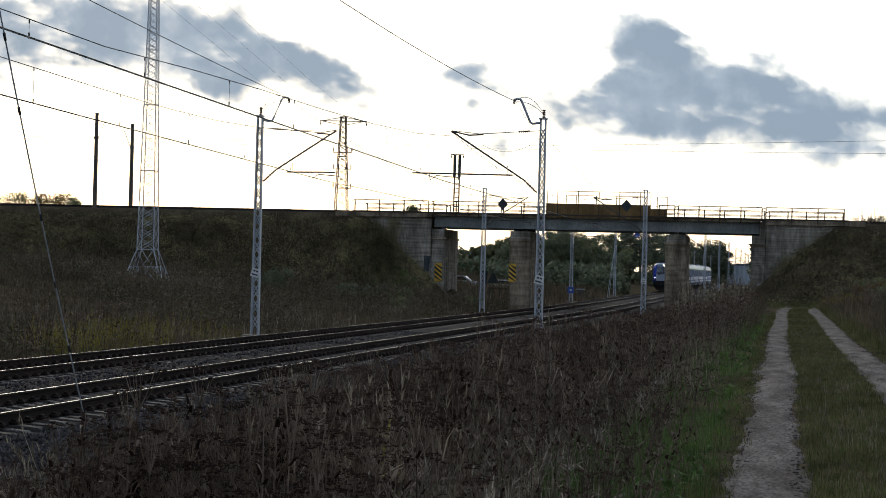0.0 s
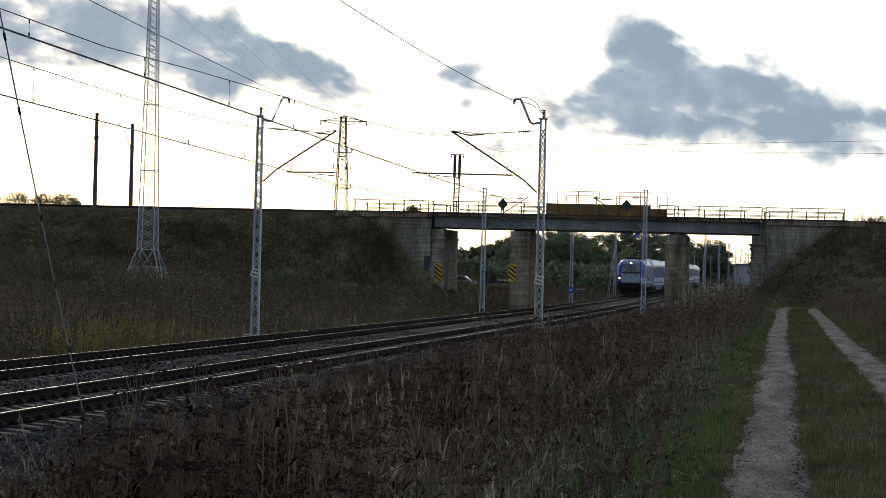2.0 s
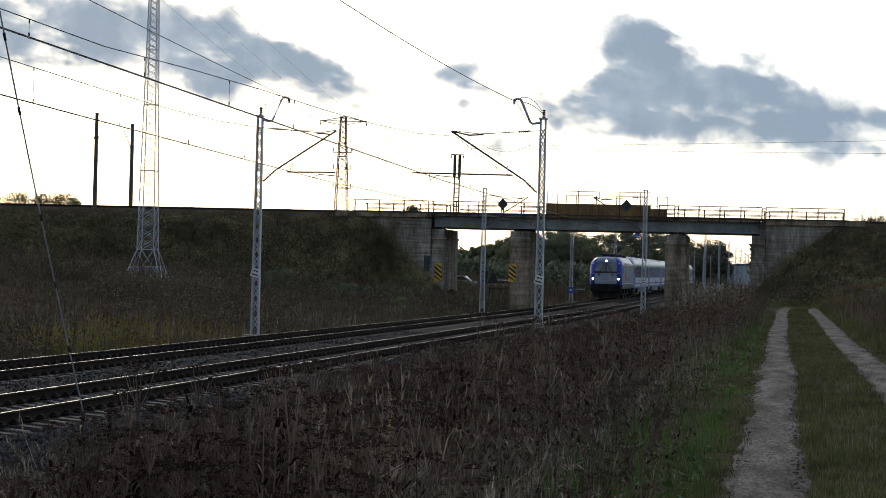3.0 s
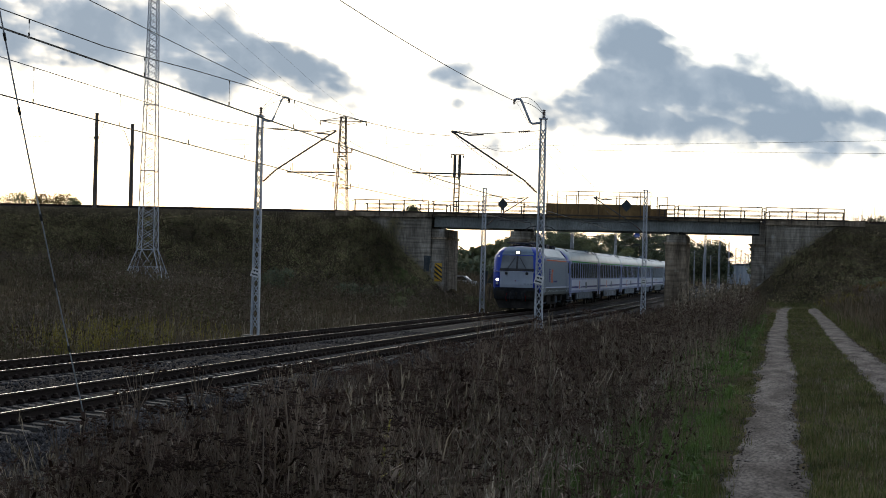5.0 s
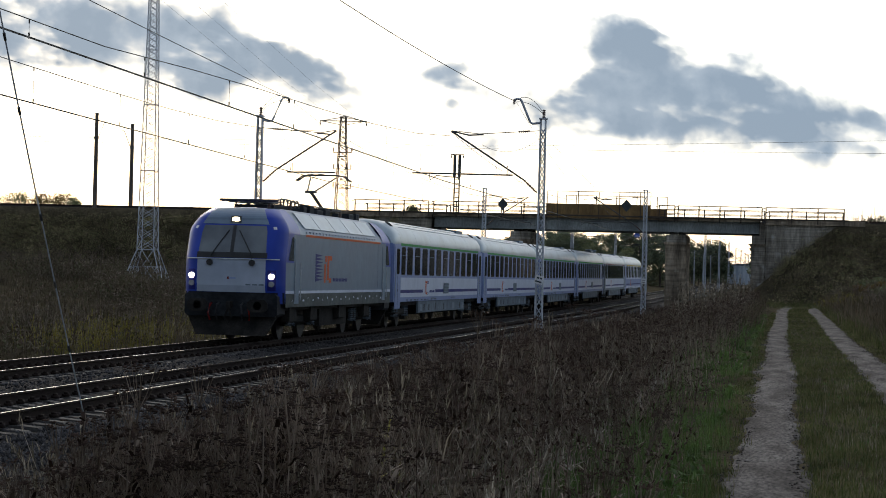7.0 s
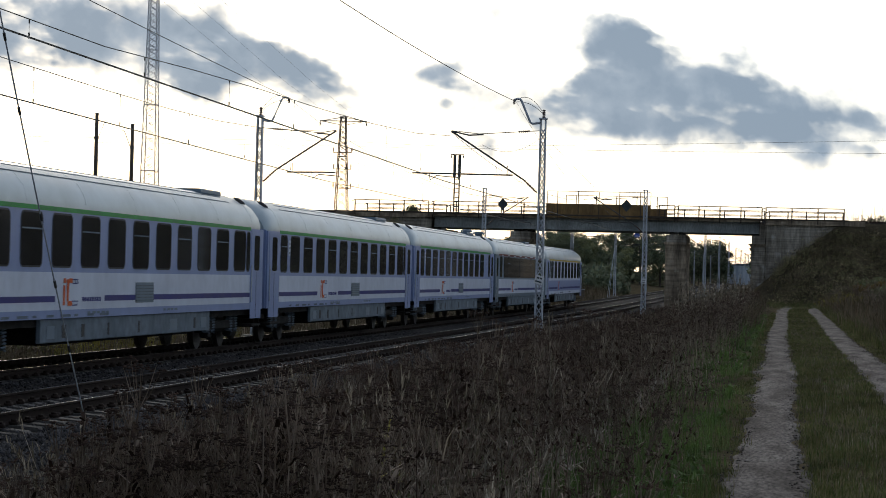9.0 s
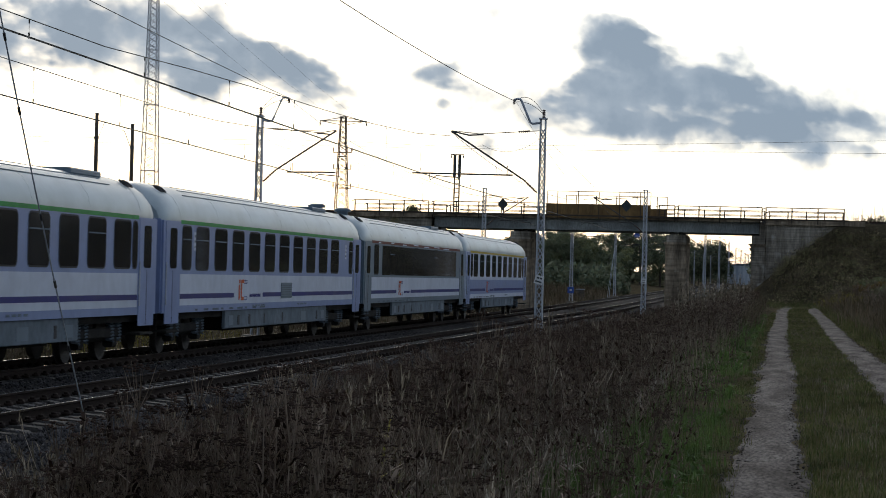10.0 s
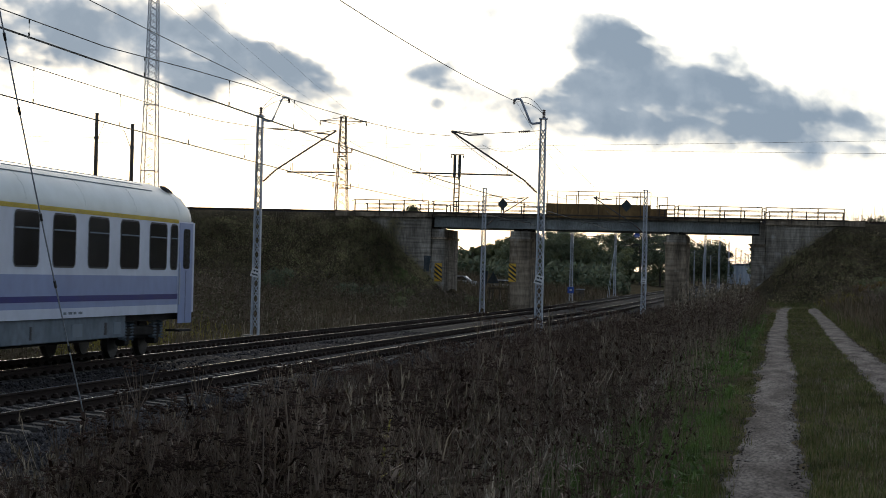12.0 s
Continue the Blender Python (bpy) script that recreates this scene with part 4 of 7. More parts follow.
M_LOCOBLUE = mat("loco_blue_paint", (0.0184, 0.0460, 0.3105), (0.0253, 0.0598, 0.3910), 0.7, 0.35, bump=0.03, bscale=3, fine=0.06, spec=0.2)
M_LOCOSILVER = mat("loco_silver_paint", (0.34, 0.385, 0.47), (0.42, 0.465, 0.555), 0.7, 0.38, bump=0.03, bscale=3, fine=0.07, spec=0.2)
M_LOCOGREY = mat("loco_grey_paint", (0.1610, 0.2128, 0.2800), (0.1960, 0.2590, 0.3290), 0.7, 0.4, bump=0.04, bscale=3, fine=0.08, spec=0.16)
M_LOCODARK = mat("loco_dark_skirt", (0.0160, 0.0176, 0.0208), (0.0384, 0.0416, 0.0464), 1, 0.7, bump=0.1, bscale=8, spec=0.1)
M_LOCOSILL = mat("loco_sill_paint", (0.05, 0.062, 0.06), (0.10, 0.115, 0.11), 1, 0.65, bump=0.1, bscale=8, spec=0.15)
# grey base colour of the glass includes the sky it would mirror
M_WINDSCREEN = mat("sky_toned_windscreen", (0.085, 0.097, 0.11), (0.17, 0.19, 0.205), 0.8, 0.06, bump=0, rvar=0.02, fine=0.02)
M_HEADLAMP = glow("lit_headlamp", (1.0, 0.86, 0.58), 7.0)
M_LAMPGLASS = mat("lamp_lens", (0.2, 0.21, 0.24), (0.28, 0.29, 0.33), 3, 0.12, bump=0)
M_REDLAMP = mat("dark_red_lens", (0.12, 0.01, 0.01), (0.16, 0.015, 0.015), 3, 0.2, bump=0)

HALF = 1.41
ROOF_ARC = [(1.41, 3.17), (1.41, 3.31), (1.35, 3.53), (1.20, 3.745), (0.95, 3.92), (0.61, 4.045), (0.25, 4.10), (0.0, 4.11)]


def roof_ring(y, k=1.0, drop=0.0):
    r = [(x * k, y, z - drop * (z - 3.17) / 0.88) for x, z in ROOF_ARC]
    return r + [(-x, yy, z) for x, yy, z in reversed(r[:-1])]


def rounded_rect(y0, y1, z0, z1, r, n=4):
    pts = []
    for cy, cz, a0 in ((y1 - r, z1 - r, 0), (y0 + r, z1 - r, 90), (y0 + r, z0 + r, 180), (y1 - r, z0 + r, 270)):
        for i in range(n + 1):
            a = radians(a0 + 90 * i / n)
            pts.append((cy + r * math.cos(a), cz + r * math.sin(a)))
    return pts


def pane_geo(s, x, y0, y1, z0, z1, r, t):
    """A thin plate with rounded corners on a side wall."""
    pr = rounded_rect(y0, y1, z0, z1, r)
    return Geo().loft([[(s * x, y, z) for y, z in pr], [(s * (x + t), y, z) for y, z in pr]])


def side_strip(s, y0, y1, z0, z1, x=HALF, t=0.006):
    a, b = sorted((s * x, s * (x + t)))
    return Geo().box(a, b, y0, y1, z0, z1)


def bogie(parent, y, loco=False):
    bg = part("bogie", Geo().box(-1.0, 1.0, y - 1.55, y + 1.55, 0.42, 0.66, bev=0.05).box(-0.9, 0.9, y - 0.3, y + 0.3, 0.66, 0.95), M_BOGIE, parent)
    wb = 1.5 if loco else 1.25
    rw = 0.6 if loco else 0.46
    for e in (-1, 1):
        for s in (-1, 1):
            x = s * 0.72
            g = Geo().disc((x, y + e * wb, rw), (1, 0, 0), rw, 0.13, 24).disc((x - s * 0.07, y + e * wb, rw), (1, 0, 0), rw + 0.03, 0.02, 24)
            part("wheel", g, M_WHEEL, bg, smooth=True)
            part("axle_box", Geo().box(s * 1.0 - 0.11, s * 1.0 + 0.11, y + e * wb - 0.17, y + e * wb + 0.17, rw - 0.17, rw + 0.17, bev=0.04), M_BOGIE, bg)
            for k in (-0.28, 0.28):
                c = Geo()
                pts = [(s * 1.08 + 0.085 * math.cos(t * 1.26), y + e * wb + k + 0.085 * math.sin(t * 1.26), 0.42 + 0.42 * t / 30) for t in range(31)]
                c.tube(pts, 0.022, 5)
                part("coil_spring", c, M_SKIRT, bg)
        part("side_frame", Geo().box(min(e * 0.93, e * 1.13), max(e * 0.93, e * 1.13), y - wb - 0.35, y + wb + 0.35, 0.5, 0.72, bev=0.03), M_BOGIE, bg)
    return bg


def coach(name_label, upper, lower, stripe, diner=False, first=False, vents=(), bays=11):
    """One passenger coach; its front end at y = 0, its length along +y."""
    L = 26.1
    c = thing("passenger_coach", name_label, "train coach", "coaches of the train")
    body = Geo()
    prof = [(HALF, 1.0), (HALF, 3.17), (-HALF, 3.17), (-HALF, 1.0)]
    body.loft([[(x, y, z) for x, z in prof] for y in (0.15, L - 0.15)])
    body = part("body", body, upper, c, smooth=False)
    r = Geo()
    rings = [roof_ring(0.15, 0.9, 0.35), roof_ring(0.32, 0.96, 0.14), roof_ring(0.7, 0.99, 0.03), roof_ring(1.4)]
    rings += [roof_ring(1.4 + (L - 2.8) * i / 12) for i in range(1, 13)]
    rings += [roof_ring(L - 0.7, 0.99, 0.03), roof_ring(L - 0.32, 0.96, 0.14), roof_ring(L - 0.15, 0.9, 0.35)]
    r.loft(rings)
    roof = part("roof", r, M_ROOF, c, "silver-grey painted roof", smooth=True)
    for k in range(3):
        x, z = ((1.08, 3.838), (0.84, 3.966), (0.55, 4.058))[k]
        part("roof_seam", Geo().box(x - 0.012, x + 0.012, 3.0 + k * 0.4, L - 3.0, z - 0.01, z + 0.008), M_COACHGREY, roof)
    n = 7
    rg = Geo()
    for i in range(n):
        y = 1.6 + (L - 3.2) * i / (n - 1)
        pts = [(x * 1.001, y, z + 0.002) for x, z in ROOF_ARC[1:]]
        rg.loft([[(x, y - 0.012, z) for x, y, z in pts] + [(x, y - 0.012, z - 0.03) for x, y, z in reversed(pts)], [(x, y + 0.012, z) for x, y, z in pts] + [(x, y + 0.012, z - 0.03) for x, y, z in reversed(pts)]])
    part("roof_joints", rg, M_ROOF, roof)
    for y in (1.1, L - 1.5):
        for d in (0, 0.22):
            pts = [(0.98 + 0.11 * math.cos(a), y + d * 1.4 + 0.13 * math.sin(a), 3.93 - 0.08 * math.cos(a)) for a in (i * math.pi / 5 for i in range(11))]
            part("roof_handle", Geo().tube(pts, 0.018, 5), M_RUBBER, roof)
    for y, kind in vents:
        g = Geo()
        if kind == 0:
            g.disc((0.3, y, 4.13), (0, 0, 1), 0.2, 0.16, 16)
            g.disc((0.3, y, 4.23), (0, 0, 1), 0.29, 0.08, 18, r2=0.29)
            g.disc((0.3, y, 4.29), (0, 0, 1), 0.29, 0.05, 18, r2=0.2)
        else:
            g.box(-0.1, 0.75, y - 1.1, y + 1.1, 4.0, 4.13, bev=0.03)
        part("roof_vent", g, M_COACHGREY, roof)
    # belts of paint on both sides, a hair proud of the body
    for s in (-1, 1):
        d0, d1 = 1.72, L - 1.72
        part("cornice_stripe", side_strip(s, d0, d1, 3.12, 3.21, HALF, 0.008), stripe, body)
        lo = M_LAVENDER if first else lower
        part("lower_band", side_strip(s, d0, d1, 1.17, 1.87 if first else 1.92), lo, body)
        part("waist_line", side_strip(s, d0, d1, 1.33, 1.45, HALF + 0.007, 0.004), M_STRIPE_BLUE, body)
        if first:
            part("sill_band", side_strip(s, d0, d1, 1.0, 1.2, HALF + 0.007, 0.004), M_COACHWHITE, body)
        if diner:
            part("window_band", side_strip(s, 3.9, 23.2, 2.0, 3.06, HALF, 0.007), M_GLASSY, body, "long dark tinted window band")
        ys = [3.84 + 1.93 * i for i in range(bays)]
        spots = [(y - 0.63, y + 0.63) for y in ys] + [(1.87, 2.72), (23.95 if bays == 11 else 23.72, 24.3)]
        if diner:
            spots = [(2.2, 3.1), (5.6, 6.6), (11.2, 12.2), (16.6, 17.6), (21.6, 22.5)]
        if first:
            # nine wide compartments
            spots = [(21.88 - 2.37 * i, 23.32 - 2.37 * i) for i in range(9)] + [(1.9, 2.5), (23.7, 24.3)]
        for i, (a, b) in enumerate(spots):
            if b > L - 1.75:
                b = L - 1.78
            fr = part("window_frame", pane_geo(s, HALF, a - 0.035, b + 0.035, 2.01, 3.09, 0.16, 0.010), M_RUBBER, body)
            w = part("window_pane", pane_geo(s, HALF + 0.004, a, b, 2.045, 3.055, 0.13, 0.010), M_GLASSY, fr)
            if first or bays == 10 or i % 2:
                part("vent_bar", side_strip(s, a + 0.02, b - 0.02, 2.74, 2.77, HALF + 0.01, 0.012), M_SKIRT, fr)
        # doors at both ends
        for a, b in ((0.35, 1.62), (L - 1.62, L - 0.35)):
            d = part("door", side_strip(s, a, b, 0.75, 3.14, HALF, 0.012), M_LAVENDER if not diner else upper, c, "folding entrance door")
            part("door_window", pane_geo(s, HALF + 0.012, a + 0.36, b - 0.3, 2.05, 3.0, 0.1, 0.008), M_GLASSY, d)
            part("door_seam", side_strip(s, (a + b) / 2 - 0.01, (a + b) / 2 + 0.01, 0.78, 2.0, HALF + 0.012, 0.004), M_RUBBER, d)
            part("handrail", Geo().tube([(s * 1.46, a - 0.08, 1.2), (s * 1.46, a - 0.08, 2.2)], 0.018, 5), M_GALV, d)
            part("door_step", Geo().box(min(s * 1.1, s * 1.45), max(s * 1.1, s * 1.45), a + 0.1, b - 0.1, 0.55, 0.6), M_BOGIE, d)
        # marks: orange letter shape, blurred lettering, number panel
        y0 = 7.8 if not diner else 7.6
        mk = part("mark_panel", side_strip(s, y0 - 0.5, y0 + 2.9, 1.28, 1.5, HALF + 0.0115, 0.003), M_LAVENDER if first else lower, body)
        for a, b, z0, z1 in ((0.0, 0.13, 1.26, 1.66), (0.03, 0.17, 1.71, 1.8), (0.24, 0.38, 1.34, 1.78), (0.38, 0.62, 1.71, 1.8), (0.3, 0.6, 1.25, 1.34)):
            part("orange_mark", side_strip(s, y0 + a, y0 + b, z0, z1, HALF + 0.016, 0.003), M_ORANGE, mk)
        for a, b, z0, z1 in ((0.62, 0.98, 1.77, 1.79), (0.62, 0.98, 1.69, 1.71), (0.62, 0.98, 1.33, 1.35), (0.62, 0.98, 1.25, 1.27), (0.96, 0.98, 1.69, 1.79), (0.96, 0.98, 1.25, 1.35), (0.78, 0.8, 1.69, 1.79)):
            part("box_line", side_strip(s, y0 + a, y0 + b, z0, z1, HALF + 0.016, 0.003), M_STRIPE_BLUE, mk)
        for k in range(8):
            part("lettering_bar", side_strip(s, y0 + 1.3 + k * 0.17, y0 + 1.43 + k * 0.17, 1.33, 1.42, HALF + 0.016, 0.003), M_STRIPE_BLUE, mk)
        if diner:
            for k in range(7):
                part("worn_patch", side_strip(s, 3.0 + k * 2.7, 3.5 + k * 2.9, 3.13 + 0.03 * (k % 2), 3.17 + 0.03 * (k % 2), HALF + 0.0085, 0.002), M_COACHWHITE, body)
        if not first and not diner:
            gr = part("grille", side_strip(s, 13.1, 14.6, 1.27, 1.72, HALF + 0.0115, 0.006), M_COACHGREY, body)
            for k in range(6):
                part("louvre", side_strip(s, 13.15, 14.55, 1.31 + k * 0.065, 1.335 + k * 0.065, HALF + 0.0175, 0.012), M_SKIRT, gr)
        for yy, n_ in ((9.5, 5), (15.5, 4)):
            for k in range(n_):
                part("lettering_bar", side_strip(s, yy + k * 0.34, yy + 0.2 + k * 0.34 + 0.06 * (k % 2), 1.07, 1.12, HALF + 0.0115, 0.002), M_COACHGREY if not first else M_SKIRT, body)
        for yy in (2.98, L - 3.1):
            nt = part("notice_plate", side_strip(s, yy, yy + 0.2, 2.5, 2.95, HALF + 0.001, 0.004), M_COACHWHITE, body, "white pictogram plate")
            for k in range(3):
                part("notice_bar", side_strip(s, yy + 0.04, yy + 0.16, 2.56 + k * 0.13, 2.62 + k * 0.13, HALF + 0.005, 0.003), M_SKIRT, nt)
        for k in range(9):
            part("rating_bar", side_strip(s, 3.2 + k * 0.9, 3.45 + k * 0.9 + 0.2 * (k % 3), 1.03, 1.08, HALF + 0.0115, 0.002), M_SKIRT, body)
        # skirts between the bogies
        a, b = sorted((s * 1.28, s * 1.36))
        sk = part("skirt", Geo().box(a, b, 6.6, 20.2, 0.52, 1.0, bev=0.015), M_SKIRT, c, "grey dusty equipment skirt")
        for yy, w in ((7.0, 0.5), (8.0, 0.25), (9.3, 0.22), (11.2, 0.12), (13.6, 0.12), (16.3, 0.7), (18.6, 0.18), (19.3, 0.55)):
            x0, x1 = sorted((s * 1.36, s * 1.366))
            part("skirt_hatch", Geo().box(x0, x1, yy, yy + w, 0.6, 0.86), M_RUBBER if w < 0.5 else M_COACHGREY, sk)
    # underframe, bogies, gangways, buffers
    part("underframe", Geo().box(-1.25, 1.25, 0.3, L - 0.3, 0.84, 1.0).box(-1.1, 1.1, 7.5, 19.0, 0.45, 0.84), M_BOGIE, c)
    for y in (3.6, L - 3.6):
        bogie(c, y)
    for e, yy in ((-1, 0.0), (1, L)):
        a, b = sorted((yy - e * 0.16, yy + e * 0.15))
        gw = Geo()
        for k in range(4):
            y0 = a + (b - a) * k / 4
            gw.box(-0.85, -0.62, y0, y0 + 0.055, 1.05, 3.45).box(0.62, 0.85, y0, y0 + 0.055, 1.05, 3.45).box(-0.85, 0.85, y0, y0 + 0.055, 3.25, 3.5)
        part("gangway_bellows", gw, M_RUBBER, c)
        part("end_wall", Geo().box(-1.36, 1.36, min(yy - e * 0.16, yy - e * 0.1), max(yy - e * 0.16, yy - e * 0.1), 1.0, 3.2, bev=0.03), upper, c)
        part("end_door", Geo().box(-0.5, 0.5, min(yy - e * 0.1, yy - e * 0.07), max(yy - e * 0.1, yy - e * 0.07), 1.1, 3.1), M_COACHGREY, c)
        for s in (-1, 1):
            part("buffer", Geo().disc((s * 0.875, yy - e * 0.02, 1.06), (0, 1, 0), 0.09, 0.3, 10).disc((s * 0.875, yy + e * 0.13, 1.06), (0, 1, 0), 0.25, 0.04, 14), M_BOGIE, c)
            part("tail_lamp", Geo().disc((s * 1.15, yy - e * 0.09, 1.35), (0, 1, 0), 0.07, 0.05, 10), M_REDLAMP, c)
    return c


# the locomotive; its nose at y = 0, its length along +y
LOCO_L = 19.6


def loco_front(u, z):
    """Depth of the nose behind its tip, for u across (-1 to 1) and height z."""
    rake = 0.0 if z < 2.3 else 0.55 * ((z - 2.3) / 1.2) ** 1.25 if z < 3.5 else 0.55 + 1.5 * ((z - 3.5) / 0.42) ** 2 * 0.5
    low = 0.10 * max(0.0, (1.6 - z) / 0.4) if z < 1.6 else 0.0
    return rake + low + 0.12 * u * u + 0.5 * abs(u) ** 9


def loco_half(z):
    if z < 3.15:
        return 1.47
    return 1.47 - 0.55 * ((z - 3.15) / 0.77) ** 1.6


def nose_patch(u0, u1, z0, z1, lift, nu=10, nz=10, taper=None):
    """A plate that follows the nose's surface, lift metres proud of it."""
    rows = []
    for j in range(nz + 1):
        z = z0 + (z1 - z0) * j / nz
        row = []
        for i in range(nu + 1):
            u = u0 + (u1 - u0) * i / nu
            if taper:
                u *= 1 - taper * (z - z0) / (z1 - z0)
            row.append((u * loco_half(z), loco_front(u, z) - lift, z))
        rows.append(row)
    g = Geo()
    vs = [p for r in rows for p in r]
    back = [(x, y + lift * 0.7, z) for x, y, z in vs]
    n, w = len(vs), nu + 1
    fs = []
    for j in range(nz):
        for i in range(nu):
            a = j * w + i
            fs += [(a, a + 1, a + w + 1, a + w), (n + a + w, n + a + w + 1, n + a + 1, n + a)]
    edge = [i for i in range(w)] + [j * w + nu for j in range(1, nz + 1)] + [nz * w + i for i in range(nu - 1, -1, -1)] + [j * w for j in range(nz - 1, 0, -1)]
    for a, b in zip(edge, edge[1:] + edge[:1]):
        fs.append((a, n + a, n + b, b))
    return g.add(vs + back, fs)


def locomotive():
    lo = thing("electric_locomotive", "blue and silver electric locomotive with lit headlamps", "locomotive")
    L = LOCO_L
    zs = [1.1 + 0.05 * i for i in range(57)]
    zs = [z for z in zs if z <= 3.9]
    # cab shell at both ends: rows across, wrapped back to the sides
    us = [-1 + i / 16 for i in range(33)]
    for end in (0, 1):
        g = Geo()
        grid = []
        for z in zs:
            back = [min(2.55, loco_front(1, z) + d) for d in (0.06, 0.3)] + [2.6]
            row = [(-loco_half(z), y, z) for y in reversed(back)]
            row += [(u * loco_half(z), min(2.5, loco_front(u, z)), z) for u in us]
            row += [(loco_half(z), y, z) for y in back]
            grid.append(row)
        if end:
            grid = [[(-x, L - y, z) for x, y, z in r] for r in grid]
        n = len(grid[0])
        g.loft(grid, caps=False, closed=False)
        top = grid[-1]
        g.add([p for p in top] + [((-1 if not end else 1) * 0, 2.6 if not end else L - 2.6, 3.93)], [(i, i + 1, n) for i in range(n - 1)])
        part("cab_shell", g, M_LOCOBLUE if end == 0 else M_LOCOBLUE, lo, "blue painted cab", smooth=True)
    # body between the cabs
    pr = [(1.47, 1.1), (1.47, 3.15), (1.40, 3.3), (0.98, 3.82), (0.8, 3.9), (-0.8, 3.9), (-0.98, 3.82), (-1.40, 3.3), (-1.47, 3.15), (-1.47, 1.1)]
    g = Geo().loft([[(x, y, z) for x, z in pr] for y in (2.55, L - 2.55)])
    body = part("body", g, M_LOCOGREY, lo, "grey painted machine room body")
    # nose details
    ws = part("windscreen", nose_patch(-0.68, 0.68, 2.45, 3.34, 0.012, taper=0.06), M_WINDSCREEN, lo, "dark wide windscreen")
    part("centre_pillar", nose_patch(-0.035, 0.035, 2.45, 3.34, 0.02, 2, 10), M_RUBBER, ws)
    part("screen_sill", nose_patch(-0.7, 0.7, 2.40, 2.56, 0.018, 10, 3), M_RUBBER, ws)
    for sx in (-1, 1):
        w = Geo()
        p = [(sx * 0.42 * loco_half(z) * k, loco_front(0.4, z) - 0.05, z) for z, k in ((2.3, 1.0), (2.5, 0.95), (3.2, 0.25))]
        w.tube(p, 0.018, 5)
        part("wiper", w, M_RUBBER, ws)
        part("wiper_motor", Geo().disc((sx * 0.62, loco_front(0.4, 2.3) - 0.05, 2.26), (0, 1, 0), 0.09, 0.12, 10), M_RUBBER, ws)
    part("front_panel", nose_patch(-0.68, 0.68, 1.42, 2.36, 0.012, taper=-0.0), M_LOCOSILVER, lo, "silver lower front panel")
    part("front_rail", Geo().tube([(u * 1.42, loco_front(u * 0.97, 2.37) - 0.05, 2.37) for u in (-0.95, -0.8, -0.5, 0, 0.5, 0.8, 0.95)], 0.018, 6), M_GALV, lo)
    part("brow_panel", nose_patch(-0.70, 0.70, 3.38, 3.86, 0.012, 12, 8), M_LOCOGREY, lo, "silver-grey brow over the windscreen")
    hl = part("top_lamp_housing", nose_patch(-0.12, 0.12, 3.42, 3.62, 0.03, 3, 3), M_RUBBER, lo)
    part("top_lamp", nose_patch(-0.075, 0.075, 3.46, 3.58, 0.05, 3, 3), M_HEADLAMP, hl, "lit warm white headlamp")
    for sx in (-1, 1):
        a, b = (0.72, 0.87) if sx > 0 else (-0.87, -0.72)
        h = part("lamp_unit", nose_patch(a, b, 1.47, 2.06, 0.014, 4, 4), M_STRIPE_BLUE, lo, "glazed dark blue headlamp")
        c = (a + b) / 2
        y = loco_front(c, 1.7)
        part("headlamp", Geo().disc((c * 1.47, y - 0.03, 1.88), (0, 1, 0), 0.085, 0.07, 14), M_HEADLAMP, h, "lit warm white headlamp")
        part("upper_lamp", Geo().disc((c * 1.47, y - 0.02, 1.66), (0, 1, 0), 0.085, 0.06, 12), M_LAMPGLASS, h)
        part("marker_arrow", nose_patch(sx * 0.80 - 0.03, sx * 0.80 + 0.03, 3.24, 3.32, 0.012, 2, 2), M_WHITE, lo)
    for k in range(3):
        part("lettering_bar", nose_patch(0.3 + k * 0.13, 0.4 + k * 0.13, 1.62, 1.66, 0.018, 2, 1), M_SKIRT, lo)
    part("front_mark", nose_patch(-0.07, -0.03, 1.78, 1.86, 0.018, 2, 1), M_REDSTRIPE, lo)
    part("front_mark", nose_patch(-0.02, 0.1, 1.80, 1.84, 0.018, 2, 1), M_LAVENDER, lo)
    part("lower_apron", nose_patch(-0.99, 0.99, 1.1, 1.415, 0.02, 16, 4), M_LOCODARK, lo, "dark lower apron")
    # buffer beam, buffers, plough
    for e in (0, 1):
        f = (lambda y: y) if e == 0 else (lambda y: L - y)
        y0, y1 = sorted((f(0.12), f(1.2)))
        bm_ = part("buffer_beam", Geo().box(-1.36, 1.36, y0, y1, 0.72, 1.38, bev=0.08), M_LOCODARK, lo)
        y0, y1 = sorted((f(0.25), f(0.45)))
        part("snow_plough", Geo().loft([[(-1.3, f(0.3), 0.72), (1.3, f(0.3), 0.72), (1.3, f(0.5), 0.72), (-1.3, f(0.5), 0.72)], [(-1.0, f(0.05), 0.18), (1.0, f(0.05), 0.18), (1.0, f(0.4), 0.18), (-1.0, f(0.4), 0.18)]]), M_BOGIE, lo)
        for sx in (-1, 1):
            part("buffer", Geo().box(sx * 0.875 - 0.3, sx * 0.875 + 0.3, min(f(-0.35), f(-0.31)), max(f(-0.35), f(-0.31)), 0.86, 1.22, bev=0.1).disc((sx * 0.875, f(-0.1), 1.04), (0, 1, 0), 0.12, 0.5, 12), M_BOGIE, bm_)
        part("coupling_hook", Geo().box(-0.06, 0.06, min(f(-0.25), f(0.1)), max(f(-0.25), f(0.1)), 0.95, 1.15).tube([(0, f(-0.2), 1.0), (0.1, f(-0.22), 0.7), (0, f(-0.2), 0.5), (-0.1, f(-0.22), 0.7), (0, f(-0.2), 1.0)], 0.03, 5), M_BOGIE, bm_)
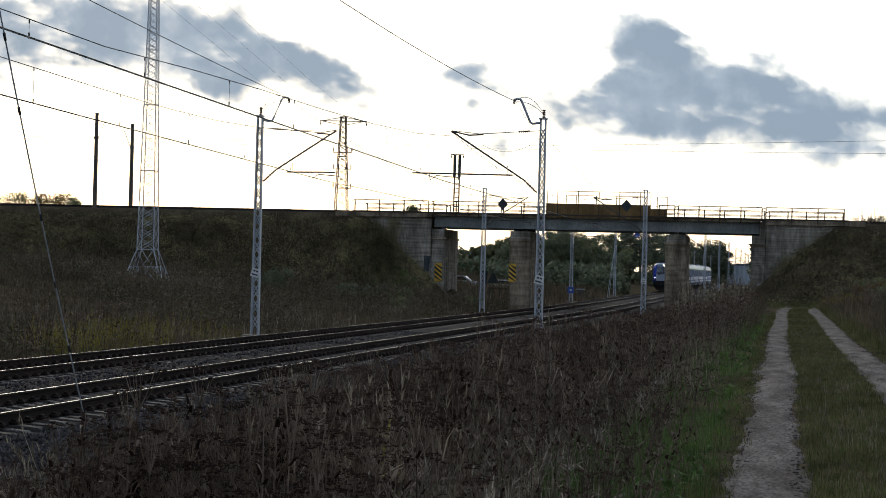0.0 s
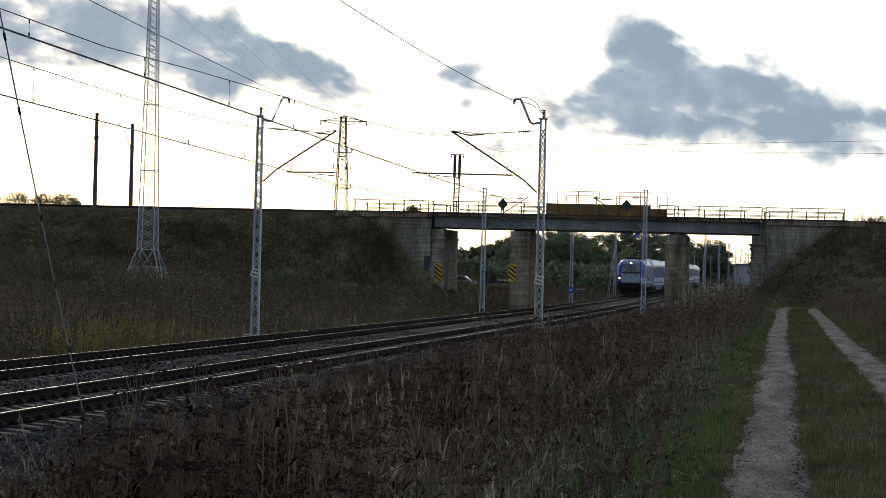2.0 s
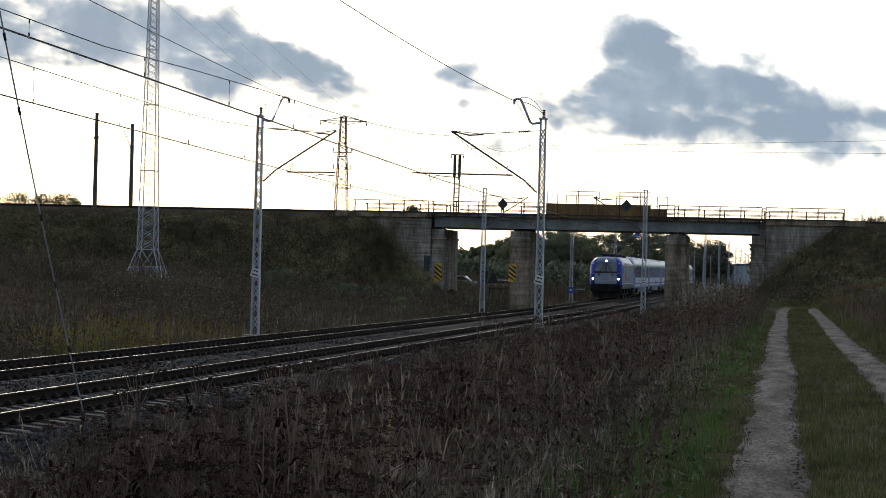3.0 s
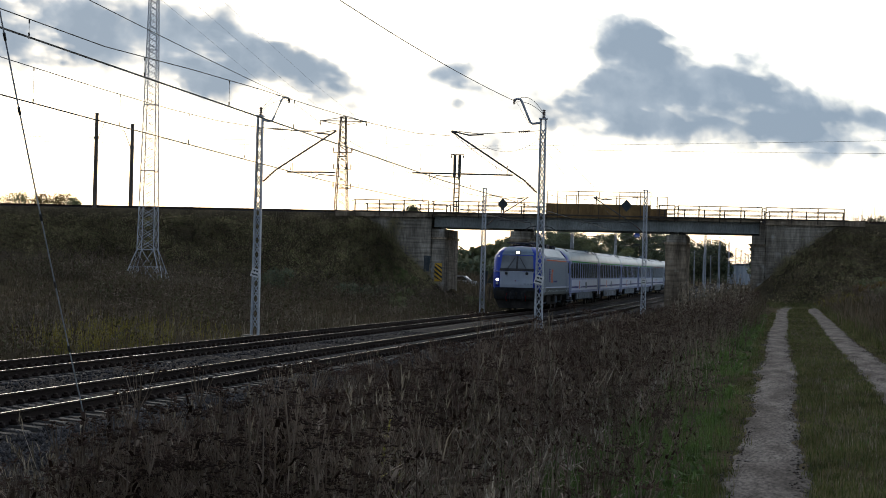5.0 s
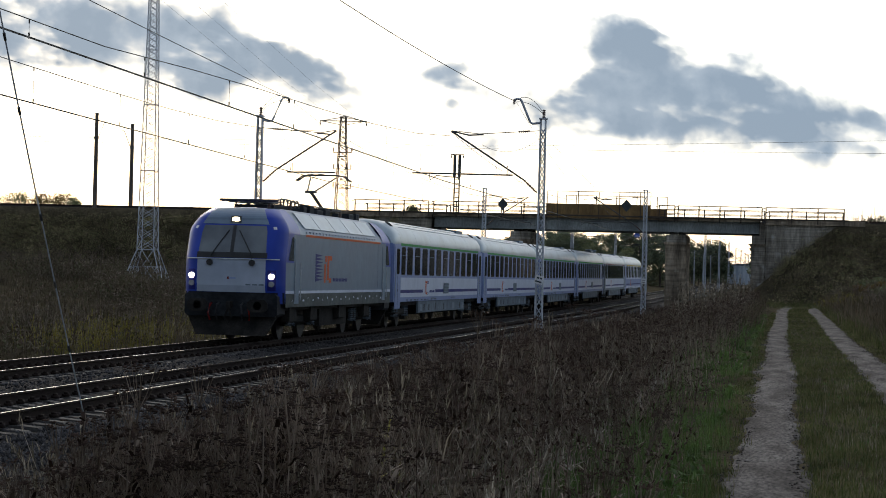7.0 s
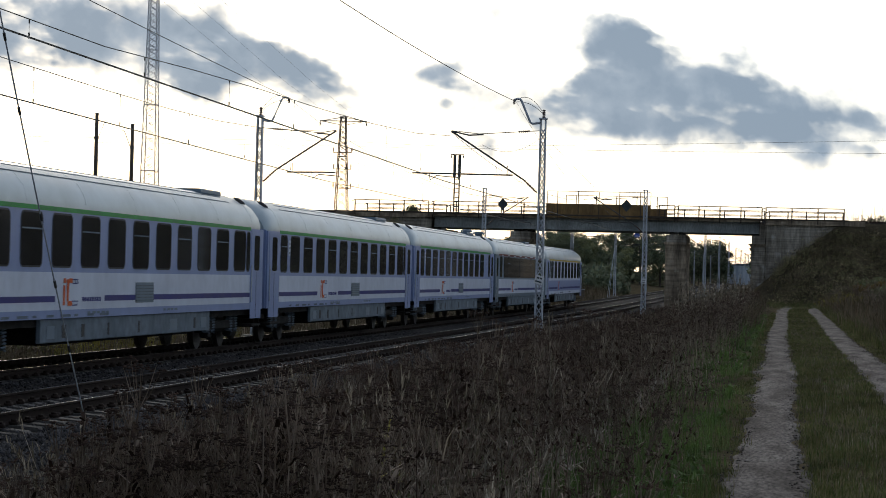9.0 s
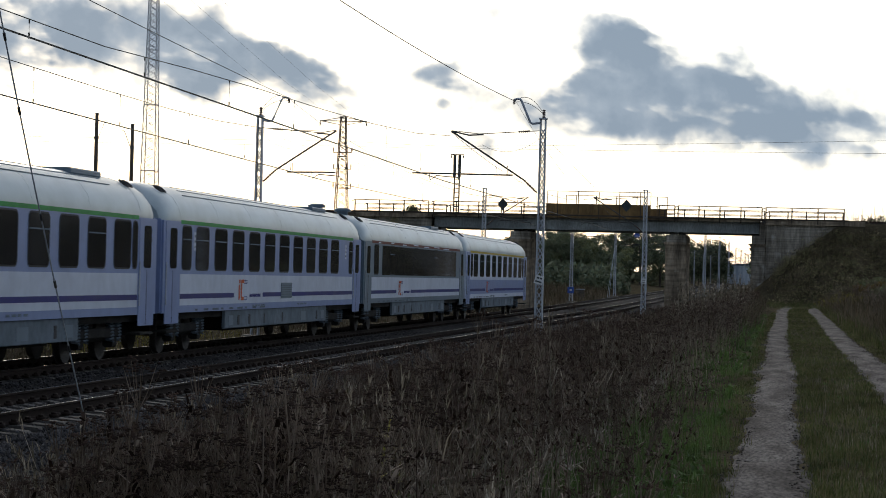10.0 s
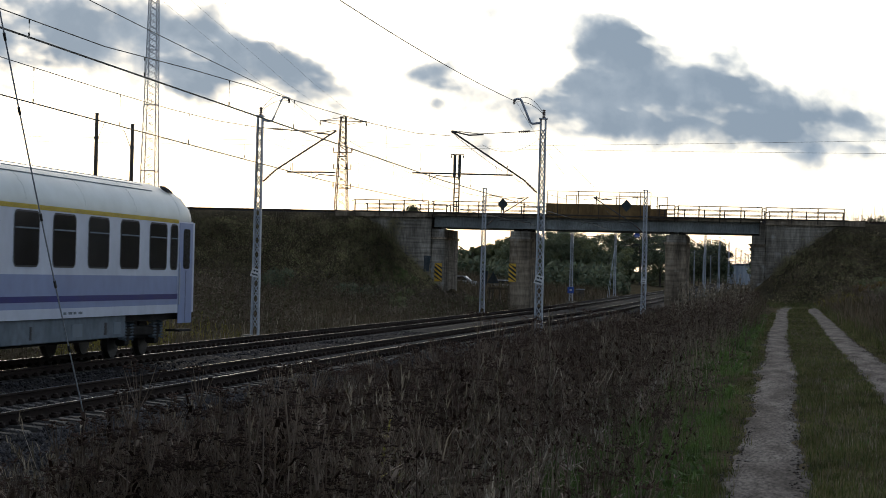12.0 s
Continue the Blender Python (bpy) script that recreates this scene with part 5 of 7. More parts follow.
        for sx in (-0.55, -0.35, 0.35, 0.55):
            part("air_hose", Geo().tube([(sx, f(0.1), 1.1), (sx, f(-0.12), 1.05), (sx * 1.1, f(-0.14), 0.8), (sx * 1.05, f(0.0), 0.62)], 0.028, 6), M_REDLAMP if abs(sx) > 0.5 else M_RUBBER, bm_)
    # sides
    for s in (-1, 1):
        S = 1.47
        part("orange_line", side_strip(s, 3.4, 16.6, 3.09, 3.16, S, 0.006), M_ORANGE, body)
        part("white_line", side_strip(s, 0.68, L - 0.68, 1.40, 1.48, S, 0.006), M_COACHWHITE, body)
        for f in (lambda y: y, lambda y: L - y):
            pts = [(0.66, 1.48), (0.66, 2.3), (1.74, 2.3), (1.74, 3.12), (3.4, 3.12), (3.4, 1.48)]
            part("grey_side", Geo().loft([[(s * x, f(y), z) for y, z in pts] for x in (S, S + 0.004)]), M_LOCOGREY, body)
            pts = [(1.0, 2.36), (1.68, 2.36), (1.72, 2.42), (1.72, 2.98), (1.66, 3.05), (1.48, 3.05), (1.38, 2.98)]
            part("cab_window", Geo().loft([[(s * x, f(y), z) for y, z in pts] for x in (S, S + 0.012)]), M_WINDSCREEN, lo)
        sill = part("lower_sill", side_strip(s, 0.7, L - 0.7, 1.0, 1.395, S, 0.008), M_LOCOSILL, body, "dull grey-green sill with small white marks")
        for k in range(22):
            part("sill_mark", side_strip(s, 1.6 + k * 0.76, 1.66 + k * 0.76 + 0.08 * (k % 3), 1.16 + 0.06 * (k % 2), 1.22 + 0.06 * (k % 2), S + 0.008, 0.003), M_COACHWHITE, sill)
        for a, b in ((1.85, 2.5), (L - 2.5, L - 1.85)):
            d = part("cab_door", side_strip(s, a, b, 1.1, 3.0, S + 0.004, 0.01), M_LOCOGREY, lo, "grey cab door")
            part("handrail", Geo().tube([(s * 1.52, a - 0.06, 1.2), (s * 1.52, a - 0.06, 2.3)], 0.018, 5), M_GALV, d)
            part("handrail", Geo().tube([(s * 1.52, b + 0.06, 1.2), (s * 1.52, b + 0.06, 2.3)], 0.018, 5), M_GALV, d)
        # side logo: blue comb and orange letter shapes, lettering as bars
        lg = part("side_mark", side_strip(s, 5.0, 5.12, 1.75, 2.6, S, 0.006), M_STRIPE_BLUE, body)
        for k in range(8):
            z = 1.77 + k * 0.106
            part("comb_tooth", Geo().loft([[(s * S, 5.12, z), (s * S, 5.12, z + 0.09), (s * (S + 0.006), 5.12, z + 0.09), (s * (S + 0.006), 5.12, z)], [(s * S, 6.1, z + 0.04), (s * S, 6.1, z + 0.05), (s * (S + 0.006), 6.1, z + 0.05), (s * (S + 0.006), 6.1, z + 0.04)]]), M_STRIPE_BLUE, lg)
        for a, b, z0, z1 in ((6.35, 6.62, 1.72, 2.3), (6.5, 6.75, 2.36, 2.56), (6.85, 7.15, 1.8, 2.56), (7.15, 7.6, 2.42, 2.56), (7.15, 7.5, 1.72, 1.86)):
            part("orange_mark", side_strip(s, a, b, z0, z1, S + 0.0045, 0.004), M_ORANGE, lg)
        for k in range(5):
            part("lettering_bar", side_strip(s, 7.9 + k * 0.5, 8.3 + k * 0.5, 1.76, 1.86, S, 0.006), M_STRIPE_BLUE, lg)
        # hinged roof hatches along the slope
        for k in range(5):
            y0 = 3.6 + k * 2.5
            a, b = Vector((s * 1.38, 0, 3.34)), Vector((s * 1.0, 0, 3.81))
            nrm = Vector((s * 0.78, 0, 0.62)) * 0.02
            g = Geo().loft([[(p.x, y, p.z) for p in (a, b, b + nrm, a + nrm)] for y in (y0, y0 + 2.42)])
            part("roof_hatch", g, M_ROOF, body)
        for k in range(24):
            y = 3.6 + k * 0.52
            part("gutter_clip", Geo().box(min(s * 1.42, s * 1.46), max(s * 1.42, s * 1.46), y, y + 0.04, 3.18, 3.25), M_LOCOGREY, body)
        for y in (1.9, 5.0, 9.65, 14.3):
            x0, x1 = sorted((s * 1.1, s * 1.35))
            part("side_box", Geo().box(x0, x1, y, y + 1.0, 0.55, 1.06, bev=0.04), M_BOGIE, lo)
    part("underframe", Geo().box(-1.3, 1.3, 0.9, L - 0.9, 0.9, 1.1).box(-1.15, 1.15, 7.4, 12.0, 0.35, 0.9), M_BOGIE, lo)
    for y in (4.7, L - 4.7):
        bogie(lo, y, True)
    # roof gear
    rg = part("roof_gear", Geo().box(-0.6, 0.6, 2.8, 4.4, 3.9, 4.02, bev=0.03).box(-0.4, 0.3, 5.0, 6.2, 3.9, 4.1, bev=0.03), M_LOCODARK, lo)
    part("folded_pantograph", Geo().tube([(-0.55, 1.9, 4.08), (-0.5, 3.8, 4.1), (0.5, 3.8, 4.1), (0.55, 1.9, 4.08)], 0.035, 6).tube([(-0.85, 1.95, 4.12), (0.85, 1.95, 4.12)], 0.04, 6).tube([(-0.85, 2.3, 4.12), (0.85, 2.3, 4.12)], 0.04, 6).tube([(-0.2, 2.0, 4.1), (0.0, 5.2, 4.16), (0.2, 2.0, 4.1)], 0.04, 6).tube([(0, 5.2, 4.16), (0, 3.2, 4.06)], 0.06, 6), M_DARKSTEEL, rg)
    for x in (-0.5, 0.5):
        for y in (2.6, 4.2, 5.6, 11.6, 13.9):
            part("insulator", insulator(Geo(), (x, y, 3.9), (x, y, 4.18), 0.07, 4), M_PORCELAIN, rg)
    part("roof_busbar", Geo().tube([(0.3, 4.4, 4.2), (0.35, 5.5, 4.28), (0.3, 8, 4.2), (0.3, 13.5, 4.2), (0.4, 14.2, 4.2)], 0.025, 6), M_DARKSTEEL, rg)
    for y, w, d, h in ((6.6, 0.7, 0.5, 0.2), (7.6, 0.4, 0.7, 0.26), (8.8, 0.55, 0.9, 0.16), (10.2, 0.4, 0.8, 0.22), (14.4, 0.6, 0.9, 0.2), (15.8, 0.5, 0.6, 0.24)):
        part("roof_box", Geo().box(0.72 - w, 0.72, y, y + d, 3.9, 3.9 + h, bev=0.03), M_LOCODARK, rg)
    for k in range(5):
        pts = [(0.75, 3.2 + 0.55 * k + 0.3 * math.cos(a), 4.0 + 0.22 * math.sin(a)) for a in (i * math.pi / 6 for i in range(7))]
        part("cable_loop", Geo().tube(pts, 0.025, 5), M_DARKSTEEL, rg)
    # the raised pantograph, over the rear bogie
    p = part("pantograph", Geo().box(-0.6, 0.6, 11.9, 13.6, 4.12, 4.2), M_DARKSTEEL, lo, "raised single-arm pantograph")
    part("lower_arm", Geo().tube([(0, 13.3, 4.2), (0, 11.2, 4.72)], 0.06, 6), M_DARKSTEEL, p)
    part("upper_arm", Geo().tube([(-0.12, 11.2, 4.72), (-0.45, 13.35, 5.3)], 0.028, 5), M_DARKSTEEL, p)
    part("upper_arm", Geo().tube([(0.12, 11.2, 4.72), (0.45, 13.35, 5.3)], 0.028, 5), M_DARKSTEEL, p)
    part("knee_joint", Geo().tube([(-0.2, 11.2, 4.72), (0.2, 11.2, 4.72)], 0.05, 6), M_DARKSTEEL, p)
    for yy in (13.2, 13.55):
        part("contact_strip", Geo().tube([(-0.95, yy, 5.16), (-0.72, yy, 5.33), (-0.5, yy, 5.37), (0.5, yy, 5.37), (0.72, yy, 5.33), (0.95, yy, 5.16)], 0.028, 6), M_DARKSTEEL, p)
    for x in (-0.5, 0.5):
        part("strip_frame", Geo().tube([(x, 13.2, 5.35), (x, 13.55, 5.35)], 0.02, 5), M_DARKSTEEL, p)
    return lo


LOCO = locomotive()
COACHES = []
lab2 = "lavender and white second-class coach with a green cornice stripe"
first_of_kind = coach(lab2, M_LAVENDER, M_COACHWHITE, M_GREEN, vents=((22.5, 1),))
COACHES.append(first_of_kind)
for i in range(2):
    COACHES.append(copy_thing(first_of_kind, Matrix()))
COACHES.append(coach(lab2, M_LAVENDER, M_COACHWHITE, M_GREEN, vents=((23.6, 0), (21.8, 1)), bays=10))
COACHES.append(coach("grey dining coach with a long dark window band", M_COACHGREY, M_COACHWHITE, M_REDSTRIPE, diner=True, vents=((1.8, 0), (21.0, 1))))
COACHES.append(coach("white and lavender first-class coach with a yellow cornice stripe", M_COACHWHITE, M_LAVENDER, M_YELLOWSTRIPE, first=True))


# ---- plants ----
L_WEED = leafy("dead_weed_stalks", ((0.045, 0.032, 0.024), (0.13, 0.095, 0.070), (0.25, 0.195, 0.15), (0.078, 0.056, 0.042)), 0.85, 0.08, 0.15, patch=0.6)
L_SEED = leafy("brown_seed_heads", ((0.024, 0.016, 0.013), (0.070, 0.045, 0.034), (0.040, 0.026, 0.020)), 0.95, 0.0, 0.05)
L_STRAW = leafy("dry_straw_grass", ((0.032, 0.025, 0.016), (0.11, 0.085, 0.058), (0.34, 0.29, 0.22), (0.06, 0.054, 0.03), (0.15, 0.118, 0.083)), 0.75, 0.25, 0.25, patch=0.7)
L_GRASS = leafy("autumn_green_grass", ((0.028, 0.060, 0.014), (0.075, 0.145, 0.032), (0.125, 0.185, 0.055), (0.06, 0.11, 0.027), (0.15, 0.155, 0.07)), 0.7, 0.3, 0.3, patch=0.9)
L_TURF = leafy("worn_lane_turf", ((0.022, 0.034, 0.010), (0.055, 0.08, 0.022), (0.11, 0.12, 0.04), (0.20, 0.17, 0.09), (0.06, 0.075, 0.025)), 0.75, 0.25, 0.25, patch=0.9)
L_FIELD = leafy("withered_field_grass", ((0.040, 0.029, 0.019), (0.095, 0.070, 0.045), (0.17, 0.135, 0.095), (0.045, 0.048, 0.020), (0.072, 0.048, 0.034)), 0.85, 0.2, 0.15, patch=0.16)
L_BANK = leafy("bank_bramble_leaves", ((0.19, 0.205, 0.095), (0.33, 0.34, 0.155), (0.42, 0.32, 0.20), (0.245, 0.26, 0.115), (0.38, 0.295, 0.20)), 0.85, 0.45, 0.08, patch=0.2)
L_BRUSH = leafy("brown_brushwood", ((0.06, 0.045, 0.032), (0.115, 0.084, 0.06), (0.08, 0.082, 0.04), (0.16, 0.12, 0.087)), 0.85, 0.1, 0.1, patch=0.2)
L_PALE = leafy("bleached_leaf", ((0.22, 0.19, 0.15), (0.42, 0.38, 0.31), (0.12, 0.10, 0.075)), 0.6, 0.3, 0.3)
L_YELLOW = leafy("yellowing_leaves", ((0.185, 0.158, 0.026), (0.264, 0.224, 0.040), (0.132, 0.145, 0.026)), 0.7, 0.3, 0.25)


def tri_tube(pts, r0, r1):
    """A three-sided stalk, as arrays of corners and triangles."""
    pts = np.array(pts, float)
    n = len(pts)
    V, F = [], []
    for i, p in enumerate(pts):
        r = r0 + (r1 - r0) * i / (n - 1)
        for k in range(3):
            V.append(p + r * np.array([math.cos(2.1 * k), math.sin(2.1 * k), 0]))
    for i in range(n - 1):
        for k in range(3):
            a, b = i * 3 + k, i * 3 + (k + 1) % 3
            F += [(a, b, b + 3), (a, b + 3, a + 3)]
    return np.array(V), np.array(F)


def blade(rng, length, width, lean, az, base=(0, 0)):
    """One bent blade of grass, two steps long."""
    d = np.array([math.cos(az), math.sin(az)])
    s = np.array([-d[1], d[0]])
    V, n = [], 3
    for i in range(n):
        u = i / (n - 1)
        out = lean * u * u * length
        z = length * (u - 0.35 * lean * u * u)
        w = width * (1 - u) ** 0.6 * 0.5
        for e in (-1, 1):
            V.append((base[0] + d[0] * out + s[0] * w * e, base[1] + d[1] * out + s[1] * w * e, z))
    F = []
    for i in range(n - 1):
        a = i * 2
        F += [(a, a + 1, a + 3), (a, a + 3, a + 2)]
    return np.array(V), np.array(F)


def merge(parts_):
    """Join (corners, triangles, slot) pieces into one prototype."""
    V, F, S, o = [], [], [], 0
    for v, f, s in parts_:
        V.append(v)
        F.append(f + o)
        S.append(np.full(len(f), s))
        o += len(v)
    return np.concatenate(V), np.concatenate(F), np.concatenate(S)


OCTA_V = np.array([(1, 0, 0), (0, 1, 0), (-1, 0, 0), (0, -1, 0), (0, 0, 0.8), (0, 0, -0.8)], float)
OCTA_F = np.array([(0, 1, 4), (1, 2, 4), (2, 3, 4), (3, 0, 4), (1, 0, 5), (2, 1, 5), (3, 2, 5), (0, 3, 5)])


BEAD_V = np.array([(1, 0, 0), (0, 1, 0), (-1, 0, 0), (0, -1, 0), (0, 0, 0.7)], float)
BEAD_F = np.array([(0, 1, 4), (1, 2, 4), (2, 3, 4), (3, 0, 4), (0, 3, 2), (0, 2, 1)])


def tansy(rng, h, coarse=False):
    """A dead tansy: a stiff stalk, a forked flat-topped crown of dark seed heads, hanging dry leaves."""
    ps = []
    lx, ly = rng.normal(0, 0.10, 2) * h

    def at(u):
        return np.array([lx * u * u, ly * u * u, h * u])
    v, f = tri_tube([at(u) for u in (0, 0.35, 0.7, 0.93)], 0.0065, 0.0035)
    ps.append((v, f, 0))
    size = 1.7 if coarse else 1.0
    for shoot in range(rng.integers(1, 4)):
        u0 = rng.uniform(0.62, 0.80) if shoot else 0.84
        az0 = rng.uniform(0, 6.28)
        c = at(u0) + (np.array([math.cos(az0), math.sin(az0), 0]) * rng.uniform(0.08, 0.2) if shoot else 0)
        top = at(1.0)[2] * (rng.uniform(0.82, 0.97) if shoot else 1.0)
        if shoot:
            v, f = tri_tube([at(u0 - 0.16), (at(u0 - 0.08) + c) / 2, c], 0.004, 0.003)
            ps.append((v, f, 0))
        rad = rng.uniform(0.07, 0.15)
        for i in range(6 if coarse else rng.integers(8, 14)):
            a, r = rng.uniform(0, 6.28), rad * math.sqrt(rng.random())
            q = np.array([c[0] + math.cos(a) * r, c[1] + math.sin(a) * r, top + rng.normal(0, 0.014) - 1.4 * r * r])
            v, f = tri_tube([c, c * 0.5 + q * 0.5 + [0, 0, -0.02], q], 0.0024, 0.0016)
            ps.append((v, f, 0))
            for j in range(2 if coarse else rng.integers(3, 6)):
                o = q + np.array([rng.normal(0, 0.014), rng.normal(0, 0.014), rng.normal(0.003, 0.005)])
                ps.append((o + BEAD_V * rng.uniform(0.008, 0.0145) * size, BEAD_F, 1))
    for i in range(rng.integers(3, 6) if coarse else rng.integers(8, 14)):
        u = rng.uniform(0.12, 0.8)
        v, f = blade(rng, rng.uniform(0.07, 0.17), rng.uniform(0.012, 0.035), rng.uniform(1.0, 2.4), rng.uniform(0, 6.28))
        ps.append((v + at(u), f, 1 if rng.random() < 0.6 else 0))
    return merge(ps)


def twiggy(rng, h):
    """A bleached bare stalk that forks again and again."""
    ps = []

    def shoot(p, d, length, r, depth):
        q = p + d * length
        v, f = tri_tube([p, (p + q) / 2 + rng.normal(0, 0.012, 3), q], r, r * 0.55)
        ps.append((v, f, 0))
        if depth:
            for i in range(rng.integers(2, 4)):
                e = d + rng.normal(0, 0.42, 3)
                e[2] = abs(e[2])
                shoot(p + (q - p) * rng.uniform(0.55, 1.0), e / np.linalg.norm(e), length * rng.uniform(0.4, 0.7), r * 0.55, depth - 1)
    shoot(np.zeros(3), np.array([rng.normal(0, 0.12), rng.normal(0, 0.12), 1.0]), h * 0.5, 0.0055, 3)
    return merge(ps)


def goldenrod(rng, h):
    """A dead leafy stalk with a loose drooping plume."""
    ps = []
    lx, ly = rng.normal(0, 0.14, 2) * h
    def at(u):
        return np.array([lx * u * u, ly * u * u, h * u])
    v, f = tri_tube([at(u) for u in (0, 0.3, 0.6, 0.85, 1.0)], 0.005, 0.002)
    ps.append((v, f, 0))
    for i in range(26):
        u = rng.uniform(0.1, 0.98)
        az = rng.uniform(0, 6.28)
        L = rng.uniform(0.05, 0.13) * (1.25 - 0.6 * u)
        v, f = blade(rng, L, rng.uniform(0.016, 0.03), rng.uniform(0.6, 2.4), az)
        ps.append((v + at(u), f, 1 if u > 0.7 else 0))
    return merge(ps)


def tuft(rng, n, lo, hi, width, spread, lean=0.9):
    ps = []
    for i in range(n):
        b = rng.normal(0, spread, 2)
        v, f = blade(rng, rng.uniform(lo, hi), width * rng.uniform(0.7, 1.3), abs(rng.normal(0.3, lean * 0.5)), rng.uniform(0, 6.28), b)
        ps.append((v, f, 0))
    return merge(ps)


def herb(rng):
    """A low broad-leaved plant."""
    ps = []
    for i in range(rng.integers(9, 16)):
        v, f = blade(rng, rng.uniform(0.10, 0.2), rng.uniform(0.05, 0.085), rng.uniform(0.8, 2.2), rng.uniform(0, 6.28), rng.normal(0, 0.03, 2))
        v[:, 2] += rng.uniform(0, 0.12)
        ps.append((v, f, 0))
    return merge(ps)


def reed(rng, h):
    """A bleached grass stalk with a nodding seed plume and two leaves."""
    ps = []
    l = rng.normal(0, 0.16, 2) * h
    def at(u):
        return np.array([l[0] * u ** 2.5, l[1] * u ** 2.5, h * (u - 0.06 * u ** 3)])
    v, f = tri_tube([at(u) for u in (0, 0.4, 0.75, 1.0)], 0.003, 0.0015)
    ps.append((v, f, 0))
    for i in range(9):
        u = rng.uniform(0.8, 1.0)
        v, f = blade(rng, rng.uniform(0.05, 0.1), 0.008, rng.uniform(0.3, 0.9), rng.uniform(0, 6.28))
        ps.append((v + at(u), f, 0))
    for i in range(3):
        u = rng.uniform(0.15, 0.6)
        v, f = blade(rng, rng.uniform(0.15, 0.32), 0.010, rng.uniform(0.8, 1.8), rng.uniform(0, 6.28))
        ps.append((v + at(u), f, 0))
    return merge(ps)


def scatter(name, label, category, protos, x, y, scale, materials, seed, sink=0.03, z=None, tilt=0.0):
    """Many plants as one object of the kind stuff."""
    rng = np.random.default_rng(seed)
    z = ground_z(x, y) - sink if z is None else z
    which = rng.integers(0, len(protos), len(x))
    ang = rng.uniform(0, 2 * math.pi, len(x))
    Vs, Fs, Ss, o = [], [], [], 0
    for k, (V, F, S) in enumerate(protos):
        i = np.where(which == k)[0]
        if not len(i):
            continue
        c, s, sc = np.cos(ang[i])[:, None], np.sin(ang[i])[:, None], scale[i][:, None]
        zz = V[None, :, 2] * sc * rng.uniform(0.85, 1.15, (len(i), 1))
        P = np.stack([(V[None, :, 0] * c - V[None, :, 1] * s) * sc + x[i][:, None], (V[None, :, 0] * s + V[None, :, 1] * c) * sc + y[i][:, None], zz + z[i][:, None]], -1)
        if tilt:
            P[..., 0] += zz * rng.normal(0, tilt, (len(i), 1))
            P[..., 1] += zz * rng.normal(0, tilt, (len(i), 1))
        Vs.append(P.reshape(-1, 3))
        Fs.append((F[None] + (np.arange(len(i)) * len(V))[:, None, None]).reshape(-1, 3) + o)
        Ss.append(np.tile(S, len(i)))
        o += P.shape[0] * P.shape[1]
    me = fast_mesh(name, np.concatenate(Vs), np.concatenate(Fs), materials, mats=np.concatenate(Ss))
    return tagged(new(name, me), label, category, kind="stuff")


def strew(rng, n, x0, x1, y0, y1, power=1.0, patch=None, cut=0.0):
    """Random places; more of them near y0 as power grows; in patches of a noise."""
    x = rng.uniform(x0, x1, n)
    y = y0 + (y1 - y0) * rng.random(n) ** power
    if patch:
        k = fractal(x * patch, y * patch, 3, 77) + rng.normal(0, 0.25, n)
        x, y = x[k > cut], y[k > cut]
    return x, y


def low_enough(x, y, scale, height=1.15, start=32.0, over=0.10):
    """Plants of the verge stay below the line from the lane over to the rails; a few rise above it."""
    rng = np.random.default_rng(len(x))
    room = 2.05 * (1 + x / 10.2) - ground_z(x, y) + rng.normal(-0.12, over, len(x))
    cap = np.maximum(room, 0.22) / height
    k = smooth01(start, start + 22, y)
    return np.where(scale > cap, scale * (1 - k) + np.minimum(scale, cap) * k, scale)


